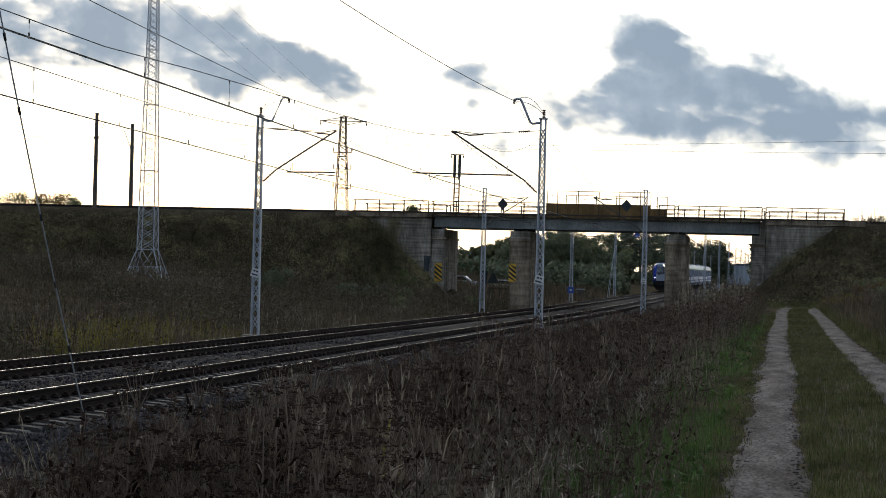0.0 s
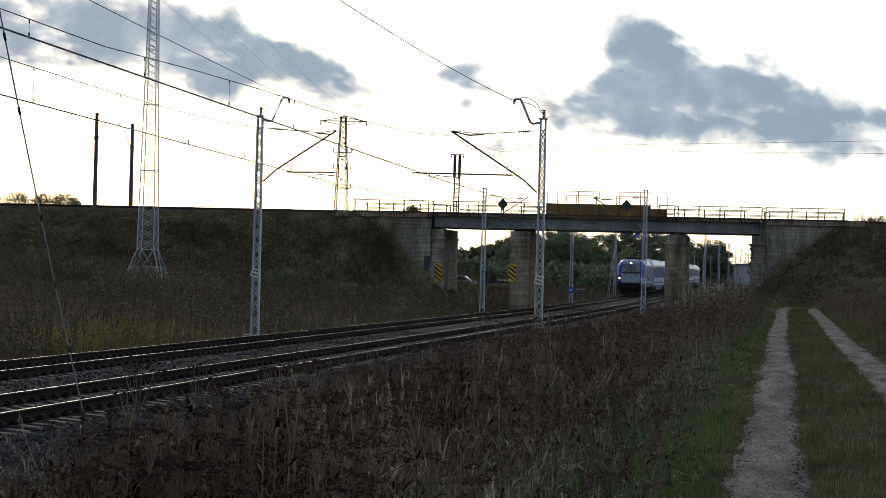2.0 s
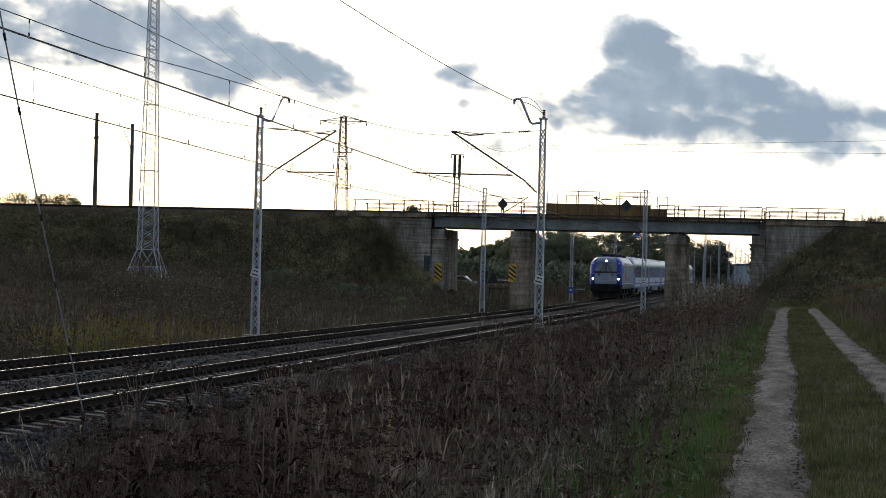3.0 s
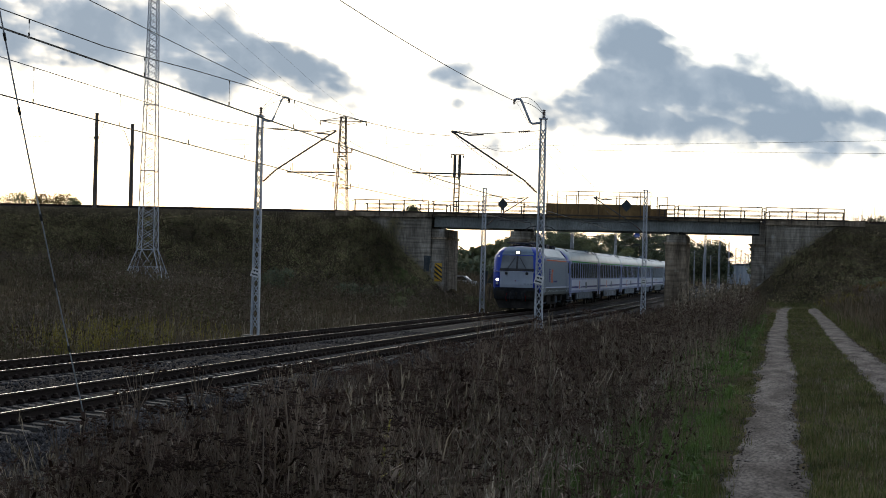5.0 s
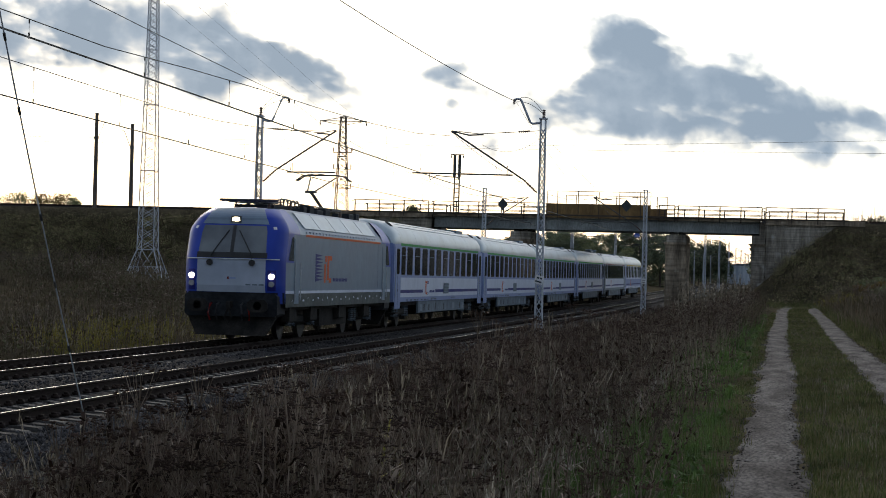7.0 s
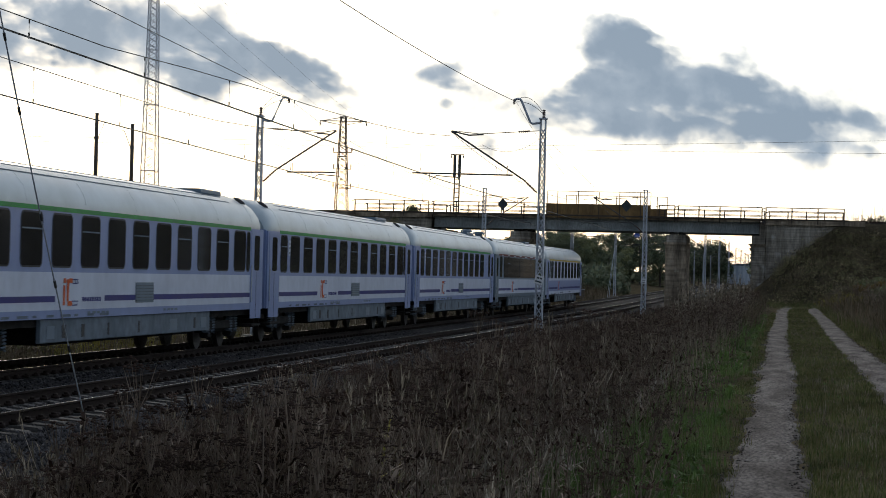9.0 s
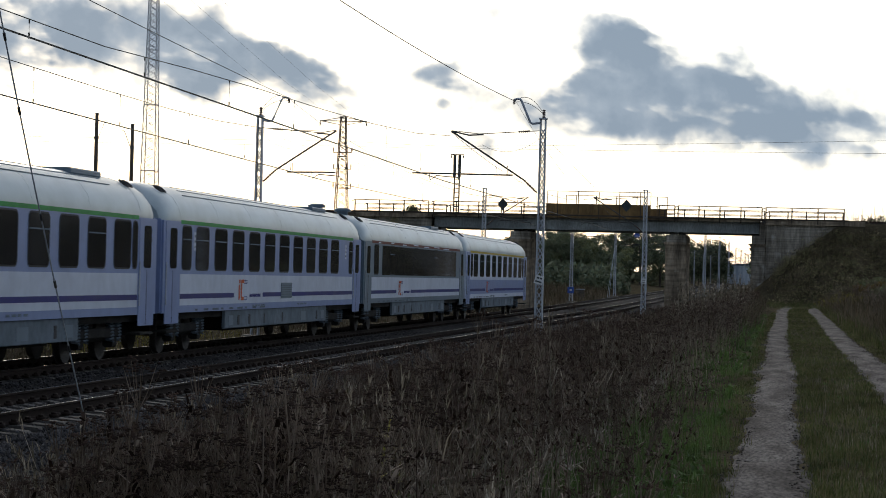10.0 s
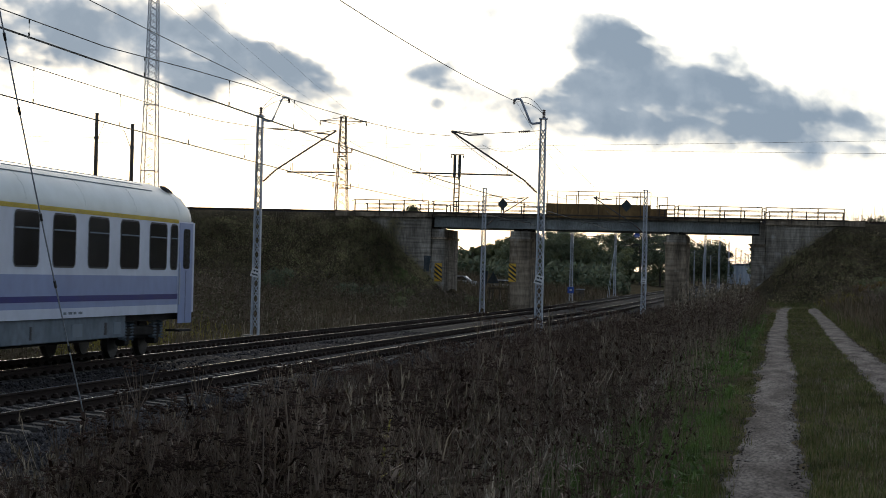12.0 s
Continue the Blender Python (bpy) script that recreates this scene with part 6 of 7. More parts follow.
def build_plants():
    rng = np.random.default_rng(11)
    tans = [tansy(rng, rng.uniform(0.8, 1.15)) for _ in range(14)]
    tans_far = [tansy(rng, rng.uniform(0.8, 1.15), True) for _ in range(8)]
    twigs = [twiggy(rng, rng.uniform(0.75, 1.1)) for _ in range(6)]
    gold = [goldenrod(rng, rng.uniform(0.7, 1.1)) for _ in range(8)]
    tufts = [tuft(rng, 17, 0.22, 0.6, 0.013, 0.07, 1.3) for _ in range(10)]
    tufts_far = [tuft(rng, 9, 0.22, 0.6, 0.019, 0.08, 1.3) for _ in range(10)]
    short = [tuft(rng, 12, 0.05, 0.17, 0.013, 0.06, 1.6) for _ in range(10)]
    herbs = [herb(rng) for _ in range(8)]
    reeds = [reed(rng, rng.uniform(0.8, 1.2)) for _ in range(8)]

    def edge(x, y, lo, hi):
        """Weeds thin out towards the lane and the stones."""
        w = np.interp(x, lo, hi)
        return rng.random(len(x)) < w
    # dead tansy between lane and line
    x, y = strew(rng, 4600, -8.3, -1.35, 11, 60, 1.5, 0.45, -0.2)
    k = edge(x, y, [-8.3, -7.0, -5.4, -2.6, -1.35], [0.03, 0.2, 1, 1, 0.0]) & ((x > -3.6) | (y > 42) | (rng.random(len(x)) < 0.22))
    scatter("tansy_weeds", "dead dark brown tansy weeds with flat seed heads", "weeds", tans, x[k], y[k], low_enough(x[k], y[k], rng.uniform(0.62, 1.1, k.sum()) * np.interp(x[k], [-8, -5, -3.4], [0.5, 0.72, 1])), [L_WEED, L_SEED], 1, tilt=0.06)
    x, y = strew(rng, 2900, -7.8, -1.2, 60, 172, 1.25, 0.3, -0.2)
    scatter("tansy_weeds", "dead dark brown tansy weeds along the lane verge", "weeds", tans_far, x, y, low_enough(x, y, rng.uniform(0.8, 1.5, len(x))), [L_WEED, L_SEED], 2, tilt=0.08)
    x, y = strew(rng, 5200, -8.2, -1.25, 11, 90, 1.5, 0.6, -0.1)
    k = edge(x, y, [-8.2, -7.0, -5.4, -2.2, -1.25], [0.05, 0.25, 1, 1, 0.2]) & ((x > -4.4) | (y > 34) | (rng.random(len(x)) < 0.3))
    scatter("goldenrod_weeds", "withered brown leafy weed stalks", "weeds", gold, x[k], y[k], low_enough(x[k], y[k], rng.uniform(0.6, 1.05, k.sum()) * np.interp(x[k], [-8, -5, -3.4], [0.5, 0.72, 1])), [L_WEED, L_SEED], 3, tilt=0.10)
    x, y = strew(rng, 1500, -5.2, -1.7, 12, 44, 1.2, 0.5, -0.3)
    scatter("tansy_weeds", "dense dead tansy weeds beside the lane", "weeds", tans, x, y, rng.uniform(0.6, 1.0, len(x)) * np.interp(x, [-3, -1.7], [1, 0.6]), [L_WEED, L_SEED], 78, tilt=0.12)
    # straw grass among them
    x, y = strew(rng, 4600, -8.0, -1.2, 11, 80, 1.4, 0.5, -0.15)
    k = (x < -4.2) | (y > 34) | (rng.random(len(x)) < 0.3)
    x, y = x[k], y[k]
    scatter("straw_grass", "bleached dry grass tufts among dead weeds", "grass", tufts, x, y, rng.uniform(0.5, 1.15, len(x)) * np.interp(x, [-8, -5, -3.4], [0.5, 0.75, 1]), [L_STRAW], 4)
    x, y = strew(rng, 5200, -7.2, -1.2, 11, 110, 1.5, 0.4, 0.0)
    scatter("green_undergrass", "low green grass under the dead weeds", "grass", tufts, x, y, rng.uniform(0.35, 0.8, len(x)), [L_GRASS], 44)
    x, y = strew(rng, 3400, -8.3, -1.4, 12, 110, 1.5)
    scatter("grass_stalks", "pale dry grass stalks with seed plumes", "grass", reeds, x, y, low_enough(x, y, rng.uniform(0.6, 1.15, len(x)), 1.2), [L_STRAW], 5, tilt=0.1)
    x, y = strew(rng, 6500, -7.6, -1.0, 80, 174, 1.2)
    scatter("straw_grass", "bleached dry grass on the far verge", "grass", tufts_far, x, y, low_enough(x, y, rng.uniform(1.0, 1.9, len(x)), 0.6), [L_FIELD], 6)
    x, y = strew(rng, 620, -7.6, -1.9, 13, 60, 1.4)
    scatter("bare_twigs", "bleached bare forked weed stalks", "weeds", twigs, x, y, low_enough(x, y, rng.uniform(0.6, 1.1, len(x))), [L_STRAW], 71, tilt=0.12)
    # broad dry leaves that catch the light
    curl = [tuft(rng, 4, 0.12, 0.3, 0.024, 0.05, 2.6) for _ in range(6)]
    x, y = strew(rng, 2000, -7.8, -1.6, 12, 44, 1.3)
    scatter("dry_leaf_blades", "curled bleached grass leaves low among the weeds", "grass", curl, x, y, rng.uniform(0.6, 1.2, len(x)), [L_PALE], 72, -0.12)
    x, y = rng.normal(-5.7, 0.55, 130), rng.normal(30, 4, 130)
    scatter("yellow_herbs", "patch of yellow-leaved weeds on the stony verge", "weeds", gold, x, y, rng.uniform(0.5, 0.9, 130), [L_YELLOW, L_WEED], 80, tilt=0.15)
    # straw at the foot of the stones
    x, y = strew(rng, 1300, -7.4, -3.6, 13, 34, 1.3, 0.6, -0.3)
    scatter("straw_grass", "low bleached grass at the foot of the ballast", "grass", tufts, x, y, rng.uniform(0.35, 0.75, len(x)), [L_STRAW], 81)
    # grass that closes over the far end of the lane
    x, y = rng.uniform(-1.5, 5.0, 900), rng.uniform(150, 174, 900)
    scatter("lane_end_grass", "green and dry grass where the lane ends at the bank", "grass", tufts, x, y, rng.uniform(0.4, 1.0, 900) * np.interp(y, [150, 172], [0.4, 1.2]), [L_TURF], 82)
    # grey-brown stalks and green between the dead tansies of the far verge
    x, y = strew(rng, 1900, -6.4, -1.2, 56, 165, 1.1, 0.3, -0.3)
    scatter("withered_weeds", "grey-brown withered weeds along the lane verge", "weeds", gold + twigs, x, y, low_enough(x, y, rng.uniform(0.8, 1.5, len(x))), [L_FIELD, L_BRUSH], 83, tilt=0.12)
    x, y = strew(rng, 1500, -2.6, -0.9, 50, 150, 1.1, 0.4, -0.2)
    scatter("green_undergrass", "fresh green grass along the lane's far verge", "grass", tufts, x, y, rng.uniform(0.5, 1.0, len(x)), [L_GRASS], 84)
    # a few tall tansies that stand out against the rails
    x, y = strew(rng, 190, -7.6, -4.6, 30, 82, 1.0)
    scatter("tall_tansies", "tall dead tansies standing against the rails", "weeds", tans, x, y, low_enough(x, y, rng.uniform(0.95, 1.35, len(x)), 1.1, 60, 0.2), [L_WEED, L_SEED], 58, tilt=0.12)
    # loose pebbles in the ruts
    for side in (0, 1):
        x, y = strew(rng, 2600, -0.42, 0.42, 11, 80, 1.6)
        scatter("lane_pebbles", "loose pale pebbles in a wheel rut", "pebbles", [(OCTA_V * 0.016, OCTA_F, np.zeros(8, int)), (OCTA_V * np.array([0.022, 0.014, 0.01]), OCTA_F, np.zeros(8, int))], x + lane_x(y, side), y, rng.uniform(0.5, 1.3, len(x)), [M_LANE], 59 + side * 7, -0.02)
    # green grass beside the ruts
    x, y = strew(rng, 7000, -2.7, -0.42, 11, 120, 1.6, 0.7, -0.2)
    k = edge(x, y, [-2.7, -1.8, -0.75, -0.42], [0.25, 1, 0.8, 0.15])
    scatter("verge_grass", "fresh green grass along the lane edge", "grass", tufts, x[k], y[k], rng.uniform(0.18, 0.62, k.sum()), [L_GRASS], 7)
    x, y = strew(rng, 19000, 0.32, 1.42, 11, 150, 1.7, 0.9, -0.6)
    scatter("lane_turf", "low worn turf between the wheel ruts", "grass", short, x + lane_x(y, 0) + 0.05, y, rng.uniform(0.3, 0.9, len(x)), [L_TURF], 8, 0.01)
    x, y = strew(rng, 1500, 0.45, 1.4, 11, 110, 1.7, 0.8, 0.0)
    scatter("turf_tufts", "coarser dry tufts between the wheel ruts", "grass", tufts, x + lane_x(y, 0), y, rng.uniform(0.2, 0.45, len(x)), [L_STRAW], 68)
    for c, sd in ((-0.49, 61), (0.44, 62), (1.38, 63), (2.36, 64)):
        x, y = strew(rng, 3400, -0.10, 0.10, 11, 130, 1.8, 1.2, -0.2)
        scatter("rut_edge_grass", "ragged short grass at the edge of a wheel rut", "grass", short, x * (1 + 0.8 * rng.random(len(x))) + c + lane_x(y, 0) + 0.05, y, rng.uniform(0.25, 0.85, len(x)), [L_TURF], sd, 0.01)
    x, y = strew(rng, 1500, -2.9, -0.6, 11, 100, 1.6, 0.8, 0.05)
    scatter("broadleaf_weeds", "low broad-leaved green weeds beside the lane", "weeds", herbs, x, y, rng.uniform(0.35, 0.85, len(x)), [L_GRASS], 48)
    x, y = strew(rng, 700, 0.5, 1.35, 11, 90, 1.7, 0.9, 0.1)
    scatter("broadleaf_weeds", "low broad-leaved green weeds between the ruts", "weeds", herbs, x + lane_x(y, 0), y, rng.uniform(0.2, 0.5, len(x)), [L_GRASS], 49)
    x, y = strew(rng, 420, 0.45, 1.35, 12, 60, 1.5, 1.1, 0.2)
    scatter("turf_weeds", "withered grey-brown weeds in the turf between the ruts", "weeds", gold + twigs, x + lane_x(y, 0), y, rng.uniform(0.15, 0.3, len(x)), [L_WEED, L_SEED], 79, tilt=0.2)
    x, y = strew(rng, 260, -6.5, -2.2, 11, 60, 1.2)
    scatter("yellow_herbs", "scattered yellowing herbs among dead weeds", "weeds", herbs + gold[:3], x, y, rng.uniform(0.4, 1.0, len(x)), [L_YELLOW, L_YELLOW], 50)
    x, y = strew(rng, 900, -2.2, -0.75, 11, 70, 1.4, 0.6, -0.1)
    scatter("verge_weeds", "short withered weeds leaning over the lane edge", "weeds", gold + tans[:6], x, y, rng.uniform(0.3, 0.75, len(x)), [L_WEED, L_SEED], 51, tilt=0.2)
    x, y = strew(rng, 9000, 2.0, 4.6, 14, 165, 1.3, 0.5, -0.5)
    scatter("verge_grass", "mixed green and dry grass on the lane bank", "grass", tufts, x + 0.65, y, rng.uniform(0.4, 1.1, len(x)), [L_TURF], 9)
    x, y = strew(rng, 3000, 3.4, 16, 40, 168, 0.9, 0.3, -0.3)
    scatter("bank_weeds", "tall withered brown weeds on the lane bank", "weeds", gold + tans_far[:4], x, y, rng.uniform(0.9, 1.7, len(x)), [L_FIELD, L_WEED], 10, tilt=0.1)
    x, y = strew(rng, 7000, 2.9, 16, 40, 172, 0.9)
    scatter("bank_grass", "dry straw-coloured grass on the lane bank", "grass", tufts_far, x, y, rng.uniform(1.2, 2.4, len(x)), [L_FIELD], 12)
    # field beyond the tracks
    x, y = strew(rng, 30000, -75, -18.9, 42, 176, 0.9)
    k = (x > -0.42 * y - 8)
    scatter("field_grass", "withered brown tall grass in the field", "grass", tufts_far, x[k], y[k], rng.uniform(0.6, 1.3, k.sum()), [L_FIELD], 13)
    x, y = strew(rng, 7000, -70, -19.4, 55, 172, 0.85, 0.12, -0.1)
    k = (x > -0.42 * y - 6)
    scatter("field_weeds", "tall dead brown weeds in the field", "weeds", gold + tans_far[:4], x[k], y[k], rng.uniform(1.0, 1.9, k.sum()), [L_FIELD, L_WEED], 14, tilt=0.1)
    x, y = strew(rng, 2200, -24.0, -19.2, 60, 84, 0.9, 0.22, 0.0)
    scatter("yellow_weeds", "yellow-green leafy weeds near the track", "weeds", gold, x, y, rng.uniform(0.5, 0.95, len(x)), [L_YELLOW, L_YELLOW], 15)
    x, y = strew(rng, 9000, -70, -19.4, 50, 176, 0.85, 0.10, 0.15)
    scatter("field_straw", "patches of pale straw-coloured grass in the field", "grass", tufts_far, x, y, rng.uniform(0.9, 2.0, len(x)), [L_STRAW], 45)
    x, y = strew(rng, 5000, -60, -18.9, 196, 290, 0.8)
    scatter("field_grass", "withered tall grass beyond the bridge", "grass", tufts_far, x, y, rng.uniform(2.0, 3.6, len(x)), [L_FIELD], 46)
    x, y = strew(rng, 1500, -7.6, 20, 176, 290, 0.8)
    scatter("field_grass", "withered tall grass beyond the bridge", "grass", tufts_far, x, y, rng.uniform(2.0, 3.6, len(x)), [L_FIELD], 47)
    # brambles and ivy over the bank
    leaf = []
    for _ in range(8):
        ps = []
        for i in range(50):
            c = rng.normal(0, 0.28, 3) * np.array([1, 1, 0.7]) + np.array([0, 0, 0.25])
            a, b = rng.normal(0, 1, 3), rng.normal(0, 1, 3)
            a, b = a / np.linalg.norm(a) * rng.uniform(0.026, 0.058), b / np.linalg.norm(b) * rng.uniform(0.026, 0.053)
            ps.append((np.array([c - a, c + b, c + a, c - b]), np.array([(0, 1, 2), (0, 2, 3)]), 0))
        leaf.append(merge(ps))
    x, y = strew(rng, 11000, -66, -19.6, 58, 172, 0.8, 0.13, 0.1)
    k = rng.random(len(x)) < 0.75
    scatter("field_shrubs", "low dark shrubs and brambles in the field", "bushes", leaf, x[k], y[k], rng.uniform(0.7, 1.9, k.sum()), [L_BRUSH], 52, 0.1)
    x, y = strew(rng, 1900, -8.0, -3.6, 12, 45, 1.3)
    scatter("thin_stalks", "thin bleached stalks on the stony verge", "weeds", gold[:4] + reeds, x, y, rng.uniform(0.5, 1.0, len(x)), [L_STRAW, L_WEED], 53, tilt=0.15)
    x1, y1 = strew(rng, 15000, -95, -25.0, 168, 183, 0.9)
    x2, y2 = strew(rng, 5000, -3.5, 30, 166, 183, 0.9)
    x, y = np.concatenate([x1, x2]), np.concatenate([y1, y2])
    dl, dr = np.hypot(np.maximum(x + 32.2, 0), np.maximum(180.3 - y, 0)), np.hypot(np.maximum(4.6 - x, 0), np.maximum(180.3 - y, 0))
    k = (np.minimum(dl, dr) < 8.2) & (np.minimum(dl, dr) > 1.0) & (y < 181.2) & ((y < 179.9) | (x < -34.6) | (x > 6.5)) & ((x < -29.3) | (x > -0.3))
    x, y = x[k], y[k]
    scatter("bank_brambles", "dark green brambles and ivy over the railway bank", "bushes", leaf, x, y, rng.uniform(0.5, 1.25, len(x)), [L_BANK], 16, 0.2)
    q = rng.integers(0, len(x), 9000)
    scatter("bank_grass", "withered grass between the brambles of the bank", "grass", tufts_far, x[q] + rng.normal(0, 0.4, 9000), np.minimum(y[q] + rng.normal(0, 0.4, 9000), 179.6), rng.uniform(0.8, 1.8, 9000), [L_BRUSH], 57)
    k = rng.random(len(x)) < 0.3
    scatter("bank_shrubs", "browning shrubs over the railway bank", "bushes", gold + leaf, x[k], y[k], rng.uniform(0.7, 1.4, k.sum()), [L_FIELD, L_FIELD], 17, 0.1)
    x, y = strew(rng, 260, -95, 40, 179.3, 180.6, 1.0)
    k = (x < -34) | (x > 6)
    scatter("crest_grass", "dry grass along the crest of the bank", "grass", tufts_far, x[k], y[k], rng.uniform(0.25, 0.6, k.sum()), [L_FIELD], 18)
    x, y = rng.uniform(-33.5, -26.4, 900), rng.uniform(173.5, 179.8, 900)
    k = ground_z(x, y, False) < 6.3
    scatter("abutment_brambles", "brambles and grass climbing to the abutment wall", "bushes", leaf + tufts, x[k], y[k], rng.uniform(0.5, 1.1, k.sum()), [L_BANK], 73, 0.15)
    x, y = rng.uniform(-30.5, -27.2, 500), rng.uniform(172, 177, 500)
    scatter("abutment_grass", "fresh green grass at the foot of the abutment", "grass", tufts, x, y, rng.uniform(0.5, 1.0, 500), [L_GRASS], 74)
    x, y = rng.uniform(-31, -19.3, 700), rng.uniform(158, 176, 700)
    scatter("pier_brushwood", "brown brushwood before the bridge piers", "bushes", leaf + gold, x, y, rng.uniform(0.9, 1.6, 700), [L_BRUSH, L_BRUSH], 75, 0.1)
    # pale dead grass and weeds near the eastern pier
    x, y = rng.uniform(-3.4, -1.3, 900), 70 + 75 * rng.random(900)
    scatter("verge_straw", "pale tall dead grass near the pier", "grass", tufts + gold[:2], x, y, low_enough(x, y, rng.uniform(1.4, 2.2, 900), 0.65), [L_STRAW, L_STRAW], 76)
    x, y = rng.normal(4.8, 0.6, 300), rng.normal(150, 6, 300)
    scatter("yellow_shrubs", "yellow-leaved shrubs on the lane bank", "bushes", leaf, x, y, rng.uniform(0.7, 1.5, 300), [L_YELLOW], 77, 0.05)
    # ivy streak on the abutment
    x = rng.normal(-29.9, 0.28, 260)
    z = 6.3 - 4.2 * rng.random(260) ** 1.3
    scatter("wall_ivy", "green ivy hanging down the abutment wall", "ivy", leaf, x, np.full(260, 179.95), rng.uniform(0.25, 0.45, 260), [L_BANK], 19, z=z)


build_plants()


# ---- trees and bushes ----
M_BARK = mat("grey_bark", (0.06, 0.05, 0.04), (0.13, 0.11, 0.09), 3, 0.9, bscale=20, stretch=(1, 1, 0.25))
# leaf tones lightened and shifted to blue, standing in for distance haze
L_TREE = leafy("hazed_autumn_foliage", ((0.080, 0.107, 0.076), (0.140, 0.172, 0.108), (0.195, 0.202, 0.120), (0.113, 0.136, 0.086)), 0.75, 0.2, 0.2)
L_TREE2 = leafy("olive_autumn_foliage", ((0.105, 0.132, 0.065), (0.175, 0.19, 0.096), (0.23, 0.205, 0.105)), 0.75, 0.25, 0.2)
L_RUSSET = leafy("russet_bush_leaves", ((0.09, 0.075, 0.02), (0.16, 0.10, 0.03), (0.07, 0.08, 0.02)), 0.75, 0.35, 0.2)


def tree(x, y, h, spread, mat_leaf, seed, label, leaves=2600, size=0.24, trunk_h=0.3, z=None, name="tree", cat="tree", base=0.22):
    """A tapered forked trunk, limbs, and a crown of small leaves in uneven clumps."""
    rng = np.random.default_rng(seed)
    z = float(ground_z(x, y, False)) if z is None else z
    t = thing(name, label, cat, "background trees" if cat == "tree" else "", at=Matrix.Translation((x, y, z - 0.1)))
    g = Geo()
    top = Vector((rng.normal(0, 0.04) * h, rng.normal(0, 0.04) * h, h * 0.8))
    mid = Vector((top.x * 0.4 + rng.normal(0, 0.1), top.y * 0.4, h * 0.4))
    r0 = h * 0.018 + 0.04
    g.tube([(0, 0, 0), mid * 0.5, mid, mid.lerp(top, 0.5), top], r0, 7, r0 * 0.2)
    clumps = []
    n = max(7, int(h * 1.5))
    for i in range(n):
        u = trunk_h + (0.95 - trunk_h) * (i + rng.random()) / n
        p = mid * (u / 0.5) if u < 0.5 else mid.lerp(top, (u - 0.5) / 0.5)
        a = i * 2.4 + rng.normal(0, 0.4)
        L = spread * (0.35 + 0.75 * math.sin(math.pi * min(1, max(0.06, (u - trunk_h * 0.6) / (1.04 - trunk_h * 0.6)))) ** 0.7) * rng.uniform(0.6, 1.1)
        q = p + Vector((math.cos(a) * L, math.sin(a) * L, L * rng.uniform(0.25, 0.7)))
        g.tube([p, p.lerp(q, 0.5) + Vector((0, 0, -0.05 * L)), q], r0 * 0.3, 5, r0 * 0.08)
        for k in range(3):
            c = p.lerp(q, rng.uniform(0.5, 1.05)) + Vector(rng.normal(0, 0.12 * spread, 3))
            clumps.append((np.array(c), rng.uniform(base * 0.8, base * 1.5) * spread))
    clumps.append((np.array(top + Vector((0, 0, h * 0.1))), base * spread))
    part("trunk", g, M_BARK, t)
    w = np.array([c[1] ** 2 for c in clumps])
    idx = rng.choice(len(clumps), leaves, p=w / w.sum())
    C = np.array([c[0] for c in clumps])[idx]
    R = np.array([c[1] for c in clumps])[idx]
    d = rng.normal(0, 1, (leaves, 3))
    d /= np.linalg.norm(d, axis=1, keepdims=True)
    P = C + d * (R * rng.random(leaves) ** 0.45)[:, None] * np.array([1, 1, 0.75])
    P[:, 2] = np.maximum(P[:, 2], 0.15)
    a, b = rng.normal(0, 1, (leaves, 3)), rng.normal(0, 1, (leaves, 3))
    a *= (rng.uniform(0.5, 1.1, leaves) * size / np.linalg.norm(a, axis=1))[:, None]
    b *= (rng.uniform(0.4, 0.9, leaves) * size / np.linalg.norm(b, axis=1))[:, None]
    V = np.stack([P - a, P + b, P + a, P - b], 1).reshape(-1, 3)
    F = np.arange(leaves * 4).reshape(-1, 4)
    part("crown", fast_mesh("crown", V, F, [mat_leaf]), None, t)
    return t


